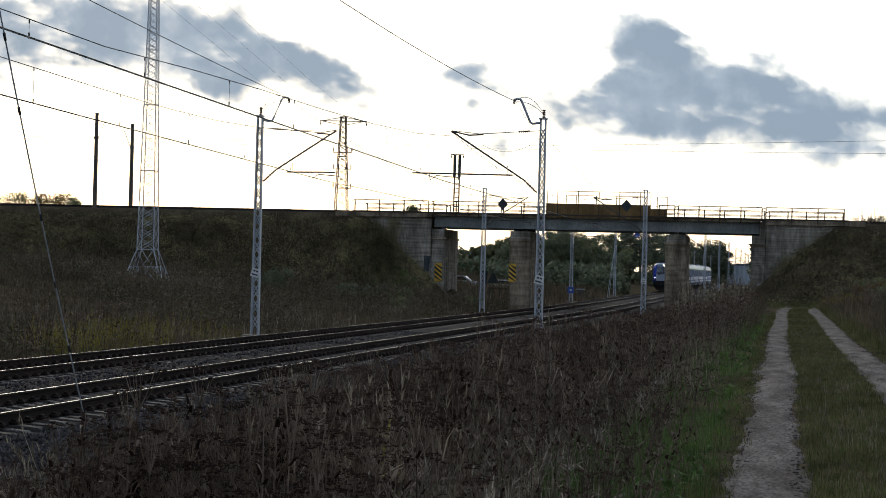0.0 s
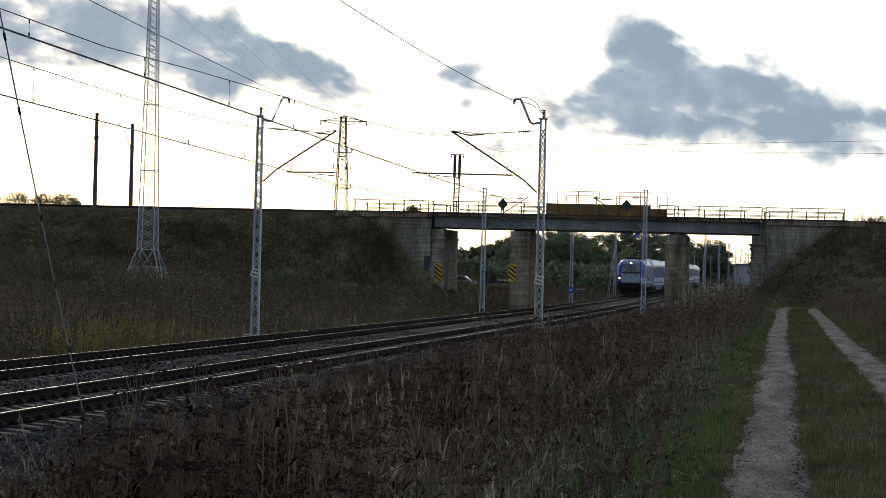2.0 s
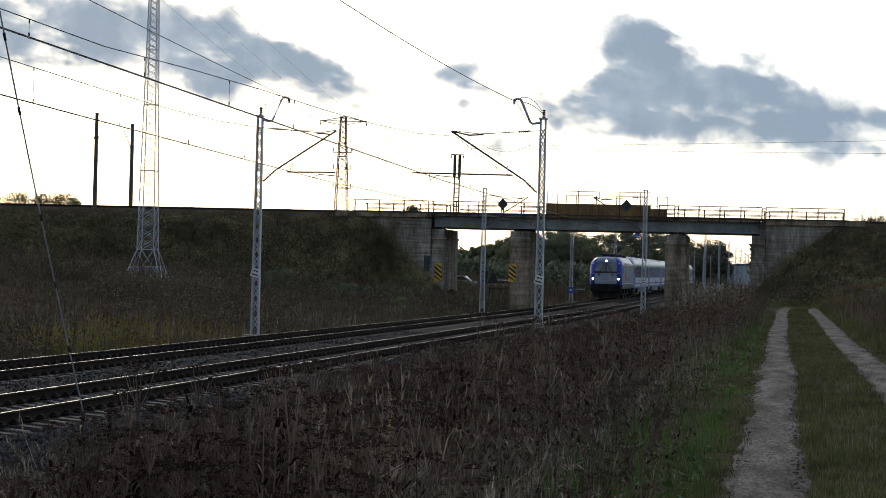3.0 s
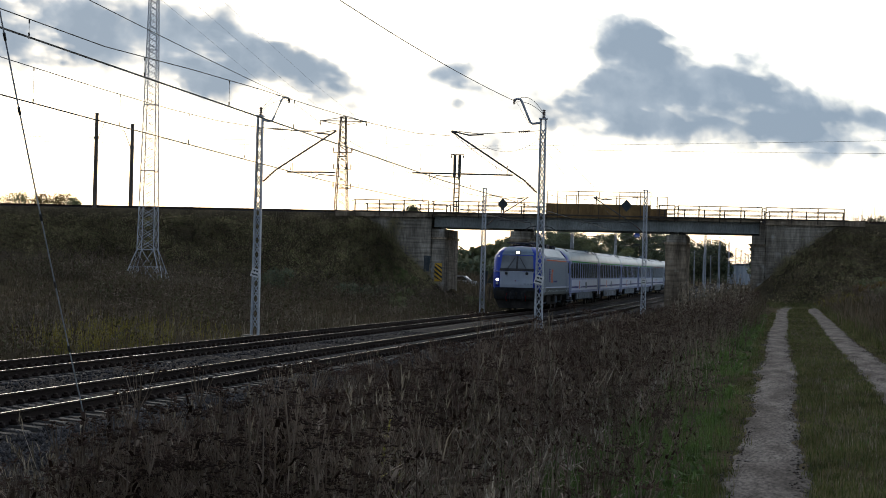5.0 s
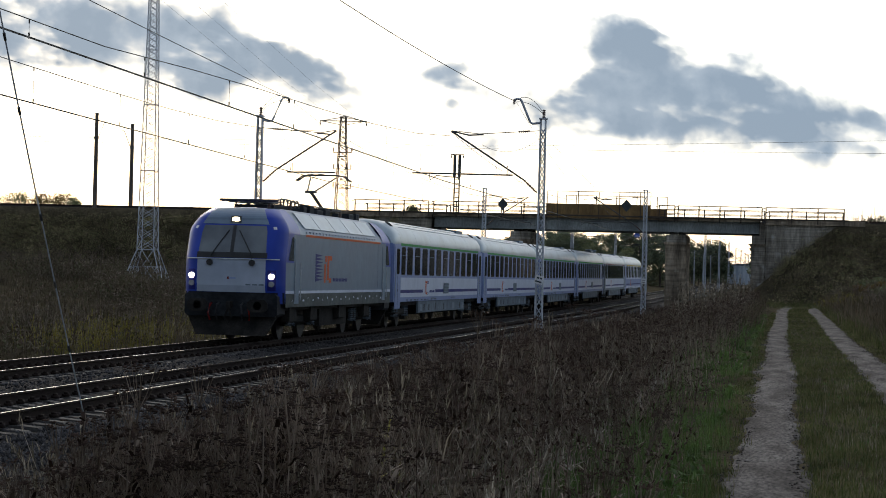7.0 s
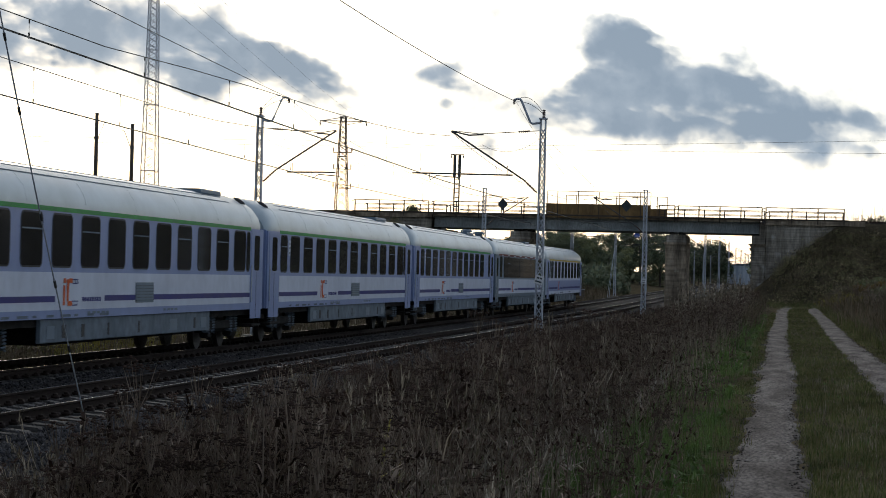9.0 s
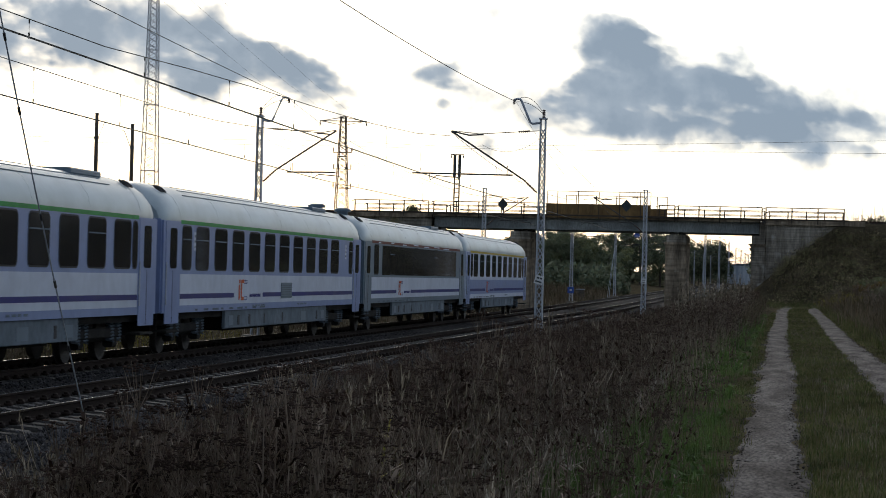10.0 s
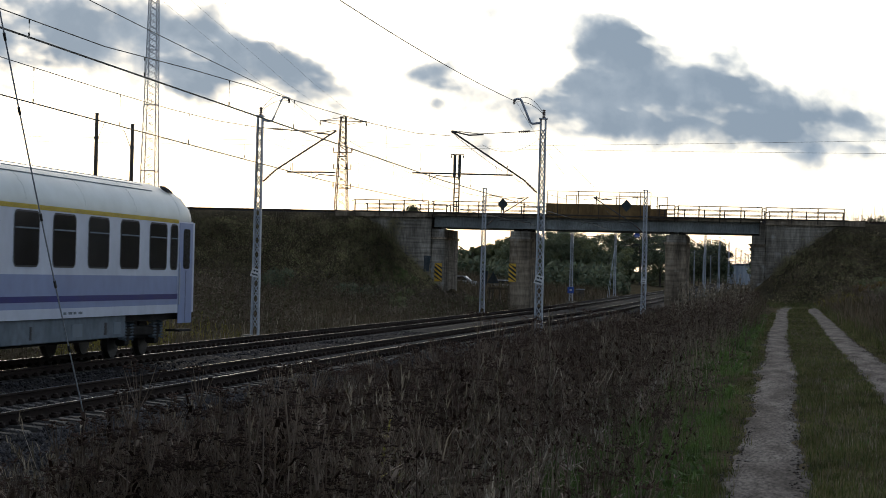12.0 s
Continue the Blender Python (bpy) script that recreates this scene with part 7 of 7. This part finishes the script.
def build_trees():
    rng = np.random.default_rng(3)
    lab = ("dense dark green tree in the wood behind the bridge", "olive-brown autumn tree in the wood behind the bridge")
    k = 0
    # the wood behind the bridge: places along it and heights of the crowns
    wood = ((-44.6, 5.1), (-43.6, 5.5), (-42.6, 5.9), (-41.5, 6.2), (-40.5, 6.5), (-39.5, 6.7), (-38.5, 7.1), (-37.5, 7.6), (-36.5, 7.9), (-35.5, 7.7), (-34.5, 7.5), (-33.5, 7.9), (-32.5, 8.3), (-31.5, 8.7), (-30.4, 8.8), (-29.4, 9.0), (-28.4, 9.1), (-27.4, 8.8), (-26.4, 8.5), (-25.4, 7.9), (-24.4, 7.1), (-23.4, 6.8))
    for row in (0, 1):
        for x, top in wood:
            x, y = x + rng.normal(0, 0.5) - 0.9 * row, 318 + 18 * row + rng.normal(0, 3)
            z = float(ground_z(x, y, False))
            h = max(3.0, (top - z) * rng.uniform(0.93, 1.04) * (1 + 0.03 * row))
            tree(x, y, h, h * 0.28 + 0.7, L_TREE if rng.random() < 0.65 else L_TREE2, 100 + k, lab[0] if k % 3 else lab[1], 7600, 0.125, 0.04)
            k += 1
    for x, top in ((-35.4, 10.1), (-33.6, 12.1), (-31.7, 12.9), (-29.9, 13.4), (-28.0, 13.2), (-26.2, 12.8), (-24.3, 13.0), (-22.7, 12.7)):
        y = 480 + rng.normal(0, 5)
        tree(x, y, top - float(ground_z(x, y, False)), 4.6, L_TREE, 150 + k, lab[0], 7600, 0.19, 0.04)
        k += 1
    # undergrowth at the foot of the wood
    n = 5200
    x, y = rng.uniform(-60, -21, n), rng.uniform(300, 330, n)
    z = ground_z(x, y, False) + rng.random(n) ** 1.5 * (2.6 + 1.4 * value_noise(x * 0.25, y * 0.1, 8))
    leaf = []
    for _ in range(5):
        ps = []
        for i in range(7):
            c, a, b = rng.normal(0, 0.35, 3), rng.normal(0, 0.17, 3), rng.normal(0, 0.17, 3)
            ps.append((np.array([c - a, c + b, c + a, c - b]), np.array([(0, 1, 2), (0, 2, 3)]), 0))
        leaf.append(merge(ps))
    scatter("undergrowth", "dark green undergrowth along the edge of the wood", "bushes", leaf, x, y, rng.uniform(0.9, 1.6, n), [L_TREE], 55, z=z)
    # unseen hedge added behind the eastern bank: closes the land, darkens coach window reflections
    n = 4200
    x, y = rng.uniform(-3.5, 130, n), rng.uniform(415, 430, n)
    z = ground_z(x, y, False) + rng.random(n) * (7.5 + 1.5 * value_noise(x * 0.2, y * 0.05, 4))
    scatter("reflection_hedge", "unseen dark green hedge added behind the bank to darken reflections", "bushes", leaf, x, y, rng.uniform(2.2, 3.4, n), [L_TREE], 56, z=z)
    # beyond the right-hand pier, thin trees by the line
    for x, top in ((-23.4, 12.2), (-21.5, 11.7), (-19.4, 13.0), (-17.2, 12.7), (-15.7, 11.2)):
        y = 640.0
        h = top + 0.3
        tree(x, y, h, h * 0.22, L_TREE, 200 + k, lab[0], 7000, 0.30, 0.12, base=0.45)
        k += 1
    # bushes on the crest and by the bridge
    olive, russet = "olive bush on the bank crest", "russet and green bush on the bank crest"
    for x, w, h, m, lbl in ((-66.2, 2.6, 1.5, L_TREE2, olive), (-64.0, 2.6, 1.3, L_TREE2, olive), (-62.0, 2.4, 1.6, L_RUSSET, russet), (-60.2, 2.2, 1.4, L_RUSSET, russet), (-58.9, 1.6, 1.1, L_TREE2, olive), (-30.2, 1.5, 1.1, L_TREE2, "small dark bush behind the bridge railing"), (7.4, 1.6, 0.8, L_TREE2, "low dry bush on the bank crest")):
        tree(x, 190.0, h, w * 0.5, m, 300 + k, lbl, 1700, 0.075, 0.05, z=6.6, name="bush", cat="bush", base=0.42)
        k += 1
    for x, y, h, w, m, lbl in ((-29.5, 168, 0.8, 1.6, L_TREE, "dark bush at the foot of the bank"), (-30.5, 163, 1.2, 1.7, L_TREE, "dark bush at the foot of the bank"), (-24.5, 150, 0.9, 1.3, L_TREE2, "low withered bush by the track"), (-26.0, 160, 1.1, 1.5, L_TREE2, "low withered bush by the road"), (-36, 165, 1.3, 2.0, L_TREE, "dark bush at the foot of the bank"), (-21.9, 168, 1.0, 1.2, L_TREE2, "low withered bush by the pier"), (5.6, 150, 1.4, 1.8, L_RUSSET, "yellowing bush beside the lane"), (6.2, 140, 1.0, 1.7, L_TREE2, "olive bush beside the lane"), (6.9, 160, 1.6, 2.2, L_TREE2, "olive bush beside the lane")):
        tree(x, y, h, w * 0.55, m, 400 + k, lbl, 1500, 0.10, 0.05, name="bush", cat="bush", base=0.35)
        k += 1


build_trees()


# ---- far things beyond the bridge ----
# cladding colour is lightened for the haze over 640 m
M_CLADDING = mat("hazed_blue_grey_cladding", (0.29, 0.34, 0.41), (0.40, 0.45, 0.52), 0.2, 0.6, bump=0, stretch=(1, 1, 0.3))
M_CARWHITE = mat("white_car_paint", (0.6, 0.62, 0.65), (0.68, 0.7, 0.72), 1, 0.25, bump=0)
M_CARGLASS = mat("dark_car_glass", (0.02, 0.022, 0.025), (0.03, 0.033, 0.036), 1, 0.1, bump=0)
M_SIGNRED = mat("sign_red", (0.4, 0.03, 0.03), (0.5, 0.05, 0.04), 2, 0.5, bump=0)


def build_far():
    # long ribbed hall beside the line
    h = thing("warehouse", "long blue-grey ribbed warehouse beside the line", "warehouse", at=Matrix.Translation((-14.0, 640, 0.2)))
    part("wall", Geo().box(0, 34, 0, 60, -0.5, 6.6), M_CLADDING, h)
    part("roof", Geo().loft([[(-0.4, y, 6.6), (17, y, 8.0), (34.4, y, 6.6), (34.4, y, 6.45), (-0.4, y, 6.45)] for y in (-0.4, 60.4)]), M_SIGNBACK, h)
    for i in range(14):
        part("rib", Geo().box(0.6 + i * 1.3, 0.9 + i * 1.3, -0.15, 0.0, -0.4, 6.4), M_GALV, h)
    # road signs seen from behind, near the underpass
    for x, y, kind in ((-23.9, 196.0, 0), (-24.9, 196.5, 1), (-27.2, 178.6, 1)):
        z = float(ground_z(x, y, False)) - (1.1 if y < 180 else 0.0)
        s = thing("road_sign", "grey back of a road sign on a steel post", "road sign", "road signs", at=Matrix.Translation((x, y, z)))
        part("post", Geo().tube([(0, 0.03, -0.3), (0, 0.03, 2.75)], 0.03, 6), M_SIGNBACK, s)
        if kind == 0:
            part("panel", Geo().loft([[(-0.55, yy, 1.75), (0.55, yy, 1.75), (0.0, yy, 2.7)] for yy in (-0.02, 0.0)]), M_SIGNBACK, s)
        else:
            part("panel", Geo().box(-0.22, 0.22, -0.02, 0.0, 1.55, 2.75), M_SIGNBACK, s, at=Matrix.Rotation(radians(6), 4, "Y"))
    c = thing("chevron_sign", "white and red chevron board on a post", "road sign", at=Matrix.Translation((-21.95, 200, float(ground_z(-21.95, 200, False)))))
    part("post", Geo().tube([(0, 0.04, -0.3), (0, 0.04, 2.2)], 0.04, 6), M_GALV, c)
    part("panel", Geo().box(-0.2, 0.2, -0.02, 0, 1.35, 2.55), M_WHITE, c)
    for k in range(2):
        part("chevron", Geo().loft([[(-0.14, yy, 1.5 + k * 0.5), (0.02, yy, 1.72 + k * 0.5), (-0.14, yy, 1.94 + k * 0.5), (-0.04, yy, 1.94 + k * 0.5), (0.13, yy, 1.72 + k * 0.5), (-0.04, yy, 1.5 + k * 0.5)] for yy in (-0.028, -0.022)]), M_SIGNRED, c)
    # plank table-like culvert rail
    t = thing("culvert_rail", "grey concrete culvert head with a yellow rail", "culvert", at=Matrix.Translation((-22.6, 190, float(ground_z(-22.6, 190, False)))))
    part("beam", Geo().box(-1.0, 0.9, -0.1, 0.1, 1.35, 1.5), M_CONCRETE, t)
    for x in (-0.85, 0.0, 0.75):
        part("post", Geo().box(x - 0.07, x + 0.07, -0.07, 0.07, -0.4, 1.35), M_CONCRETE, t)
    part("yellow_post", Geo().box(0.82, 0.9, -0.16, -0.1, -0.4, 1.3), M_YELLOW, t)
    # cars on the road beyond, mostly hidden by grass
    for x, y in ((-34.2, 250), (-30.7, 262)):
        car = thing("parked_car", "white car half hidden behind grass", "car", "cars by the underpass", at=Matrix.Translation((x, y, float(ground_z(x, y, False)) - 0.25)))
        prof = [(-2.1, 0.35), (2.1, 0.35), (2.15, 0.8), (1.3, 0.95), (0.7, 1.42), (-1.0, 1.45), (-1.7, 0.98), (-2.15, 0.9)]
        part("body", Geo().loft([[(u, v, w) for u, w in prof] for v in (-0.82, -0.7, 0.7, 0.82)]), M_CARWHITE, car)
        part("side_window", Geo().loft([[(-1.35, v, 0.97), (1.0, v, 0.97), (0.62, v, 1.34), (-0.95, v, 1.36)] for v in (-0.835, -0.822)]), M_CARGLASS, car)
        for u in (-1.35, 1.35):
            w = part("wheel", Geo().disc((u, -0.74, 0.31), (0, 1, 0), 0.31, 0.18, 16), M_RUBBER, car)
            part("rim", Geo().disc((u, -0.84, 0.31), (0, 1, 0), 0.18, 0.03, 12), M_GALV, w)
            w = part("wheel", Geo().disc((u, 0.74, 0.31), (0, 1, 0), 0.31, 0.18, 16), M_RUBBER, car)
    # blue signal board on the line
    b = thing("signal_board", "blue line-side board hung on a far mast", "signal board", at=Matrix.Translation((-12.5, 207, 6.0)))
    part("panel", Geo().disc((0, 0, 0), (0, 1, 0), 0.27, 0.04, 6), M_BLUE, b)
    part("mark", Geo().box(-0.14, 0.14, -0.03, -0.022, -0.1, -0.04), M_WHITE, b)
    part("hanger", Geo().tube([(0, 0.02, 0.2), (0, 0.02, 0.9), (4.3, 0.0, 1.0)], 0.025, 5), M_GALV, b)
    # small box on the far verge
    x = thing("relay_box", "pale line-side relay box on short legs", "relay box", at=Matrix.Translation((-20.2, 240, float(ground_z(-20.2, 240, False)))))
    part("case", Geo().box(-0.4, 0.4, -0.25, 0.25, 0.3, 1.25, bev=0.03), M_SLEEPER, x)
    part("lid", Geo().box(-0.45, 0.45, -0.3, 0.3, 1.25, 1.32), M_GALV, x)
    part("leg", Geo().box(-0.1, 0.1, -0.1, 0.1, -0.4, 0.3), M_CONCRETE, x)


build_far()


# ---- clouds ----
def cloud_material():
    m = bpy.data.materials.new("glowing_cloud_sheet")
    m.use_nodes = True
    n, k = m.node_tree.nodes, m.node_tree.links
    n.remove(n["Principled BSDF"])
    at = n.new("ShaderNodeAttribute")
    at.attribute_name = "thickness"
    co = n.new("ShaderNodeTexCoord")
    nz = n.new("ShaderNodeTexNoise")
    nz.inputs["Scale"].default_value, nz.inputs["Detail"].default_value = 0.03, 6.0
    k.new(co.outputs["Object"], nz.inputs["Vector"])
    s = n.new("ShaderNodeMath")
    s.operation = "MULTIPLY_ADD"
    s.inputs[1].default_value = 0.34
    k.new(nz.outputs["Fac"], s.inputs[0])
    s2 = n.new("ShaderNodeMath")
    s2.operation = "ADD"
    s2.inputs[1].default_value = -0.17
    k.new(at.outputs["Fac"], s.inputs[2])
    k.new(s.outputs["Value"], s2.inputs[0])
    al = n.new("ShaderNodeMapRange")
    al.interpolation_type = "SMOOTHSTEP"
    al.inputs["From Min"].default_value, al.inputs["From Max"].default_value = -0.12, 0.92
    al.inputs["To Max"].default_value = 0.96
    k.new(s2.outputs["Value"], al.inputs["Value"])
    # bright rims and shaded cores are emitted colours, set by thickness and noise
    r = n.new("ShaderNodeValToRGB")
    cols = ((0.0, (0.86, 0.88, 0.89)), (0.32, (0.60, 0.67, 0.74)), (0.64, (0.37, 0.46, 0.565)), (1.0, (0.255, 0.345, 0.455)))
    while len(r.color_ramp.elements) < 4:
        r.color_ramp.elements.new(0.5)
    for el, (p, c) in zip(r.color_ramp.elements, cols):
        el.position = p
    for el, (p, c) in zip(r.color_ramp.elements, cols):
        el.color = (*c, 1)
    big = n.new("ShaderNodeTexNoise")
    big.inputs["Scale"].default_value, big.inputs["Detail"].default_value = 0.012, 5.0
    k.new(co.outputs["Object"], big.inputs["Vector"])
    tone = n.new("ShaderNodeMath")
    tone.operation = "MULTIPLY_ADD"
    tone.inputs[1].default_value = 1.15
    k.new(big.outputs["Fac"], tone.inputs[0])
    t2 = n.new("ShaderNodeMath")
    t2.operation = "ADD"
    t2.inputs[1].default_value = -0.62
    k.new(s2.outputs["Value"], tone.inputs[2])
    k.new(tone.outputs["Value"], t2.inputs[0])
    k.new(t2.outputs["Value"], r.inputs["Fac"])
    em = n.new("ShaderNodeEmission")
    k.new(r.outputs["Color"], em.inputs["Color"])
    tr = n.new("ShaderNodeBsdfTransparent")
    ms = n.new("ShaderNodeMixShader")
    k.new(al.outputs["Result"], ms.inputs["Fac"])
    k.new(tr.outputs["BSDF"], ms.inputs[1])
    k.new(em.outputs["Emission"], ms.inputs[2])
    k.new(ms.outputs["Shader"], n["Material Output"].inputs["Surface"])
    return m


M_CLOUD = cloud_material()
CLOUD_D = 3700.0
CLOUD_K = CLOUD_D * math.tan(radians(21.53) / 2) / 784.0


def cloud(label, puffs, seed, step=2.6, grain=0.012):
    """A bank of cloud far off: a sheet of uneven thickness, cut to its own outline. Puffs: across, down, half width, half height, weight."""
    cx, cy = sum(p[0] for p in puffs) / len(puffs), sum(p[1] for p in puffs) / len(puffs)
    x0, x1 = min(p[0] - p[2] * 2.2 for p in puffs), max(p[0] + p[2] * 2.2 for p in puffs)
    y0, y1 = min(p[1] - p[3] * 2.4 for p in puffs), max(p[1] + p[3] * 2.4 for p in puffs)
    xs, ys = np.arange(x0, x1, step), np.arange(y0, y1, step)
    X, Y = np.meshgrid(xs, ys)
    wx = X + 20 * fractal(X * 0.013, Y * 0.013, 5, seed + 5)
    wy = Y + 16 * fractal(X * 0.013, Y * 0.013, 5, seed + 15)
    D = np.zeros(X.shape)
    for px, py, rx, ry, w in puffs:
        below = np.where(wy > py, 1.45, 0.95)             # ragged soft bases, firmer tops
        D = D + w * np.exp(-1.9 * (((wx - px) / rx) ** 2 + ((wy - py) / (ry * below)) ** 2) ** 1.0)
    D = 1.15 * (1 - np.exp(-1.3 * D))
    n1 = fractal(X * grain, Y * grain * 1.5, 6, seed)
    n2 = fractal(X * grain * 3, Y * grain * 3, 5, seed + 40)
    T = -0.22 + D * 1.28 + (0.24 * n1 + 0.15 * n2) * (1.15 - 0.78 * np.clip(D, 0, 1))
    n3 = fractal(X * 0.010 + Y * 0.012, (Y - 0.35 * X) * 0.026, 4, seed + 60)
    T = T - 0.5 * np.clip(n3 + 0.02, 0, 1) * np.clip(D, 0, 1)
    T = np.where(D < 0.02, -1, T)
    keep = T > -0.22
    cell = keep[:-1, :-1] | keep[:-1, 1:] | keep[1:, 1:] | keep[1:, :-1]
    i = np.arange(X.size).reshape(X.shape)
    f = np.stack([i[:-1, :-1], i[:-1, 1:], i[1:, 1:], i[1:, :-1]], -1)[cell]
    used = np.unique(f)
    remap = np.zeros(X.size, np.int64)
    remap[used] = np.arange(len(used))
    V = np.stack([(X - cx) * CLOUD_K, -(Y - cy) * CLOUD_K, np.clip(T, 0, 1.2) * 40], -1).reshape(-1, 3)[used]
    me = fast_mesh("cloud", V, remap[f], [M_CLOUD], True)
    a = me.attributes.new("thickness", "FLOAT", "POINT")
    a.data.foreach_set("value", T.ravel()[used].astype(np.float32))
    ob = tagged(new("cloud", me), label, "cloud", "drifting clouds", "structure")
    ob.visible_shadow = False
    at = EYE @ Matrix.Translation(((cx - 784) * CLOUD_K, -(cy - 441) * CLOUD_K, -CLOUD_D))
    ob.matrix_basis = at
    return ob, at


CLOUDS = [
    (cloud("large blue-grey cumulus cloud in a bright sky", ((1114, 62, 66, 50, 1), (1160, 76, 70, 52, 1), (1195, 100, 80, 64, 1), (1250, 165, 95, 66, 1), (1335, 138, 80, 62, 1), (1405, 172, 80, 56, 1), (1480, 204, 100, 44, 1), (1570, 224, 90, 40, 1), (1150, 165, 80, 52, 0.8), (1070, 170, 80, 36, 0.75), (1000, 188, 85, 30, 0.7), (940, 195, 60, 22, 0.3), (1200, 217, 120, 26, 0.9), (1075, 207, 120, 18, 0.75), (1360, 225, 120, 34, 0.9), (1105, 110, 42, 50, 0.9)), 1), 66),
    (cloud("long blue-grey cloud band in a bright sky", ((60, 12, 150, 48, 0.9), (215, 42, 130, 62, 1), (150, 90, 150, 56, 0.78), (345, 78, 100, 66, 1), (425, 92, 85, 60, 1), (395, 132, 70, 28, 0.6), (505, 112, 85, 42, 1), (565, 135, 75, 46, 1), (615, 166, 56, 38, 0.9), (645, 196, 36, 22, 0.5), (680, 158, 50, 22, 0.4), (450, 6, 110, 30, 0.4), (30, 95, 120, 66, 0.7)), 2), 48),
    (cloud("small ragged grey cloud", ((828, 126, 56, 32, 0.78), (792, 138, 40, 22, 0.52), (872, 152, 42, 20, 0.48), (838, 188, 26, 13, 0.45), (930, 158, 50, 20, 0.36)), 3), 62),
    (cloud("small ragged grey cloud", ((850, 244, 58, 22, 0.62), (880, 261, 34, 16, 0.58)), 4), 30),
    (cloud("small ragged grey cloud low over the bridge", ((1450, 284, 56, 22, 0.75), (1410, 268, 46, 17, 0.55), (1540, 264, 80, 24, 0.6)), 5), 27),
    (cloud("thin pale streak of high cloud", ((960, 18, 240, 22, 0.5), (1120, 34, 120, 14, 0.35), (1500, 160, 90, 22, 0.4), (640, 170, 120, 26, 0.3)), 6), 30),
]


# ---- what moves ----
def train_at(t):
    """Way of the first coach's front along the line at t seconds."""
    return 10.53 - 37.43 * (t - 9) - 0.106 * (t - 9) ** 2


def motions():
    times = [0.5 * i for i in range(25)]
    def stand(y, length):
        """A vehicle with its front at y, on the gradient."""
        a, b = float(rise(y + 3.6)), float(rise(y + length - 3.6))
        tilt = (b - a) / (length - 7.2)
        return pose(FAR_X, y, a - 3.6 * tilt, math.degrees(math.atan(tilt)))
    walk(LOCO, [(t, stand(train_at(t) - 0.2 - LOCO_L, LOCO_L)) for t in times])
    for i, c in enumerate(COACHES):
        walk(c, [(t, stand(train_at(t) + 0.15 + 26.4 * i, 26.1)) for t in times])
    # the clouds drift with the wind
    for (ob, at), way in CLOUDS:
        walk(ob, [(0.0, at), (12.0, Matrix.Translation(EYE.to_3x3() @ Vector((-way * CLOUD_K, 0, 0))) @ at)])


motions()
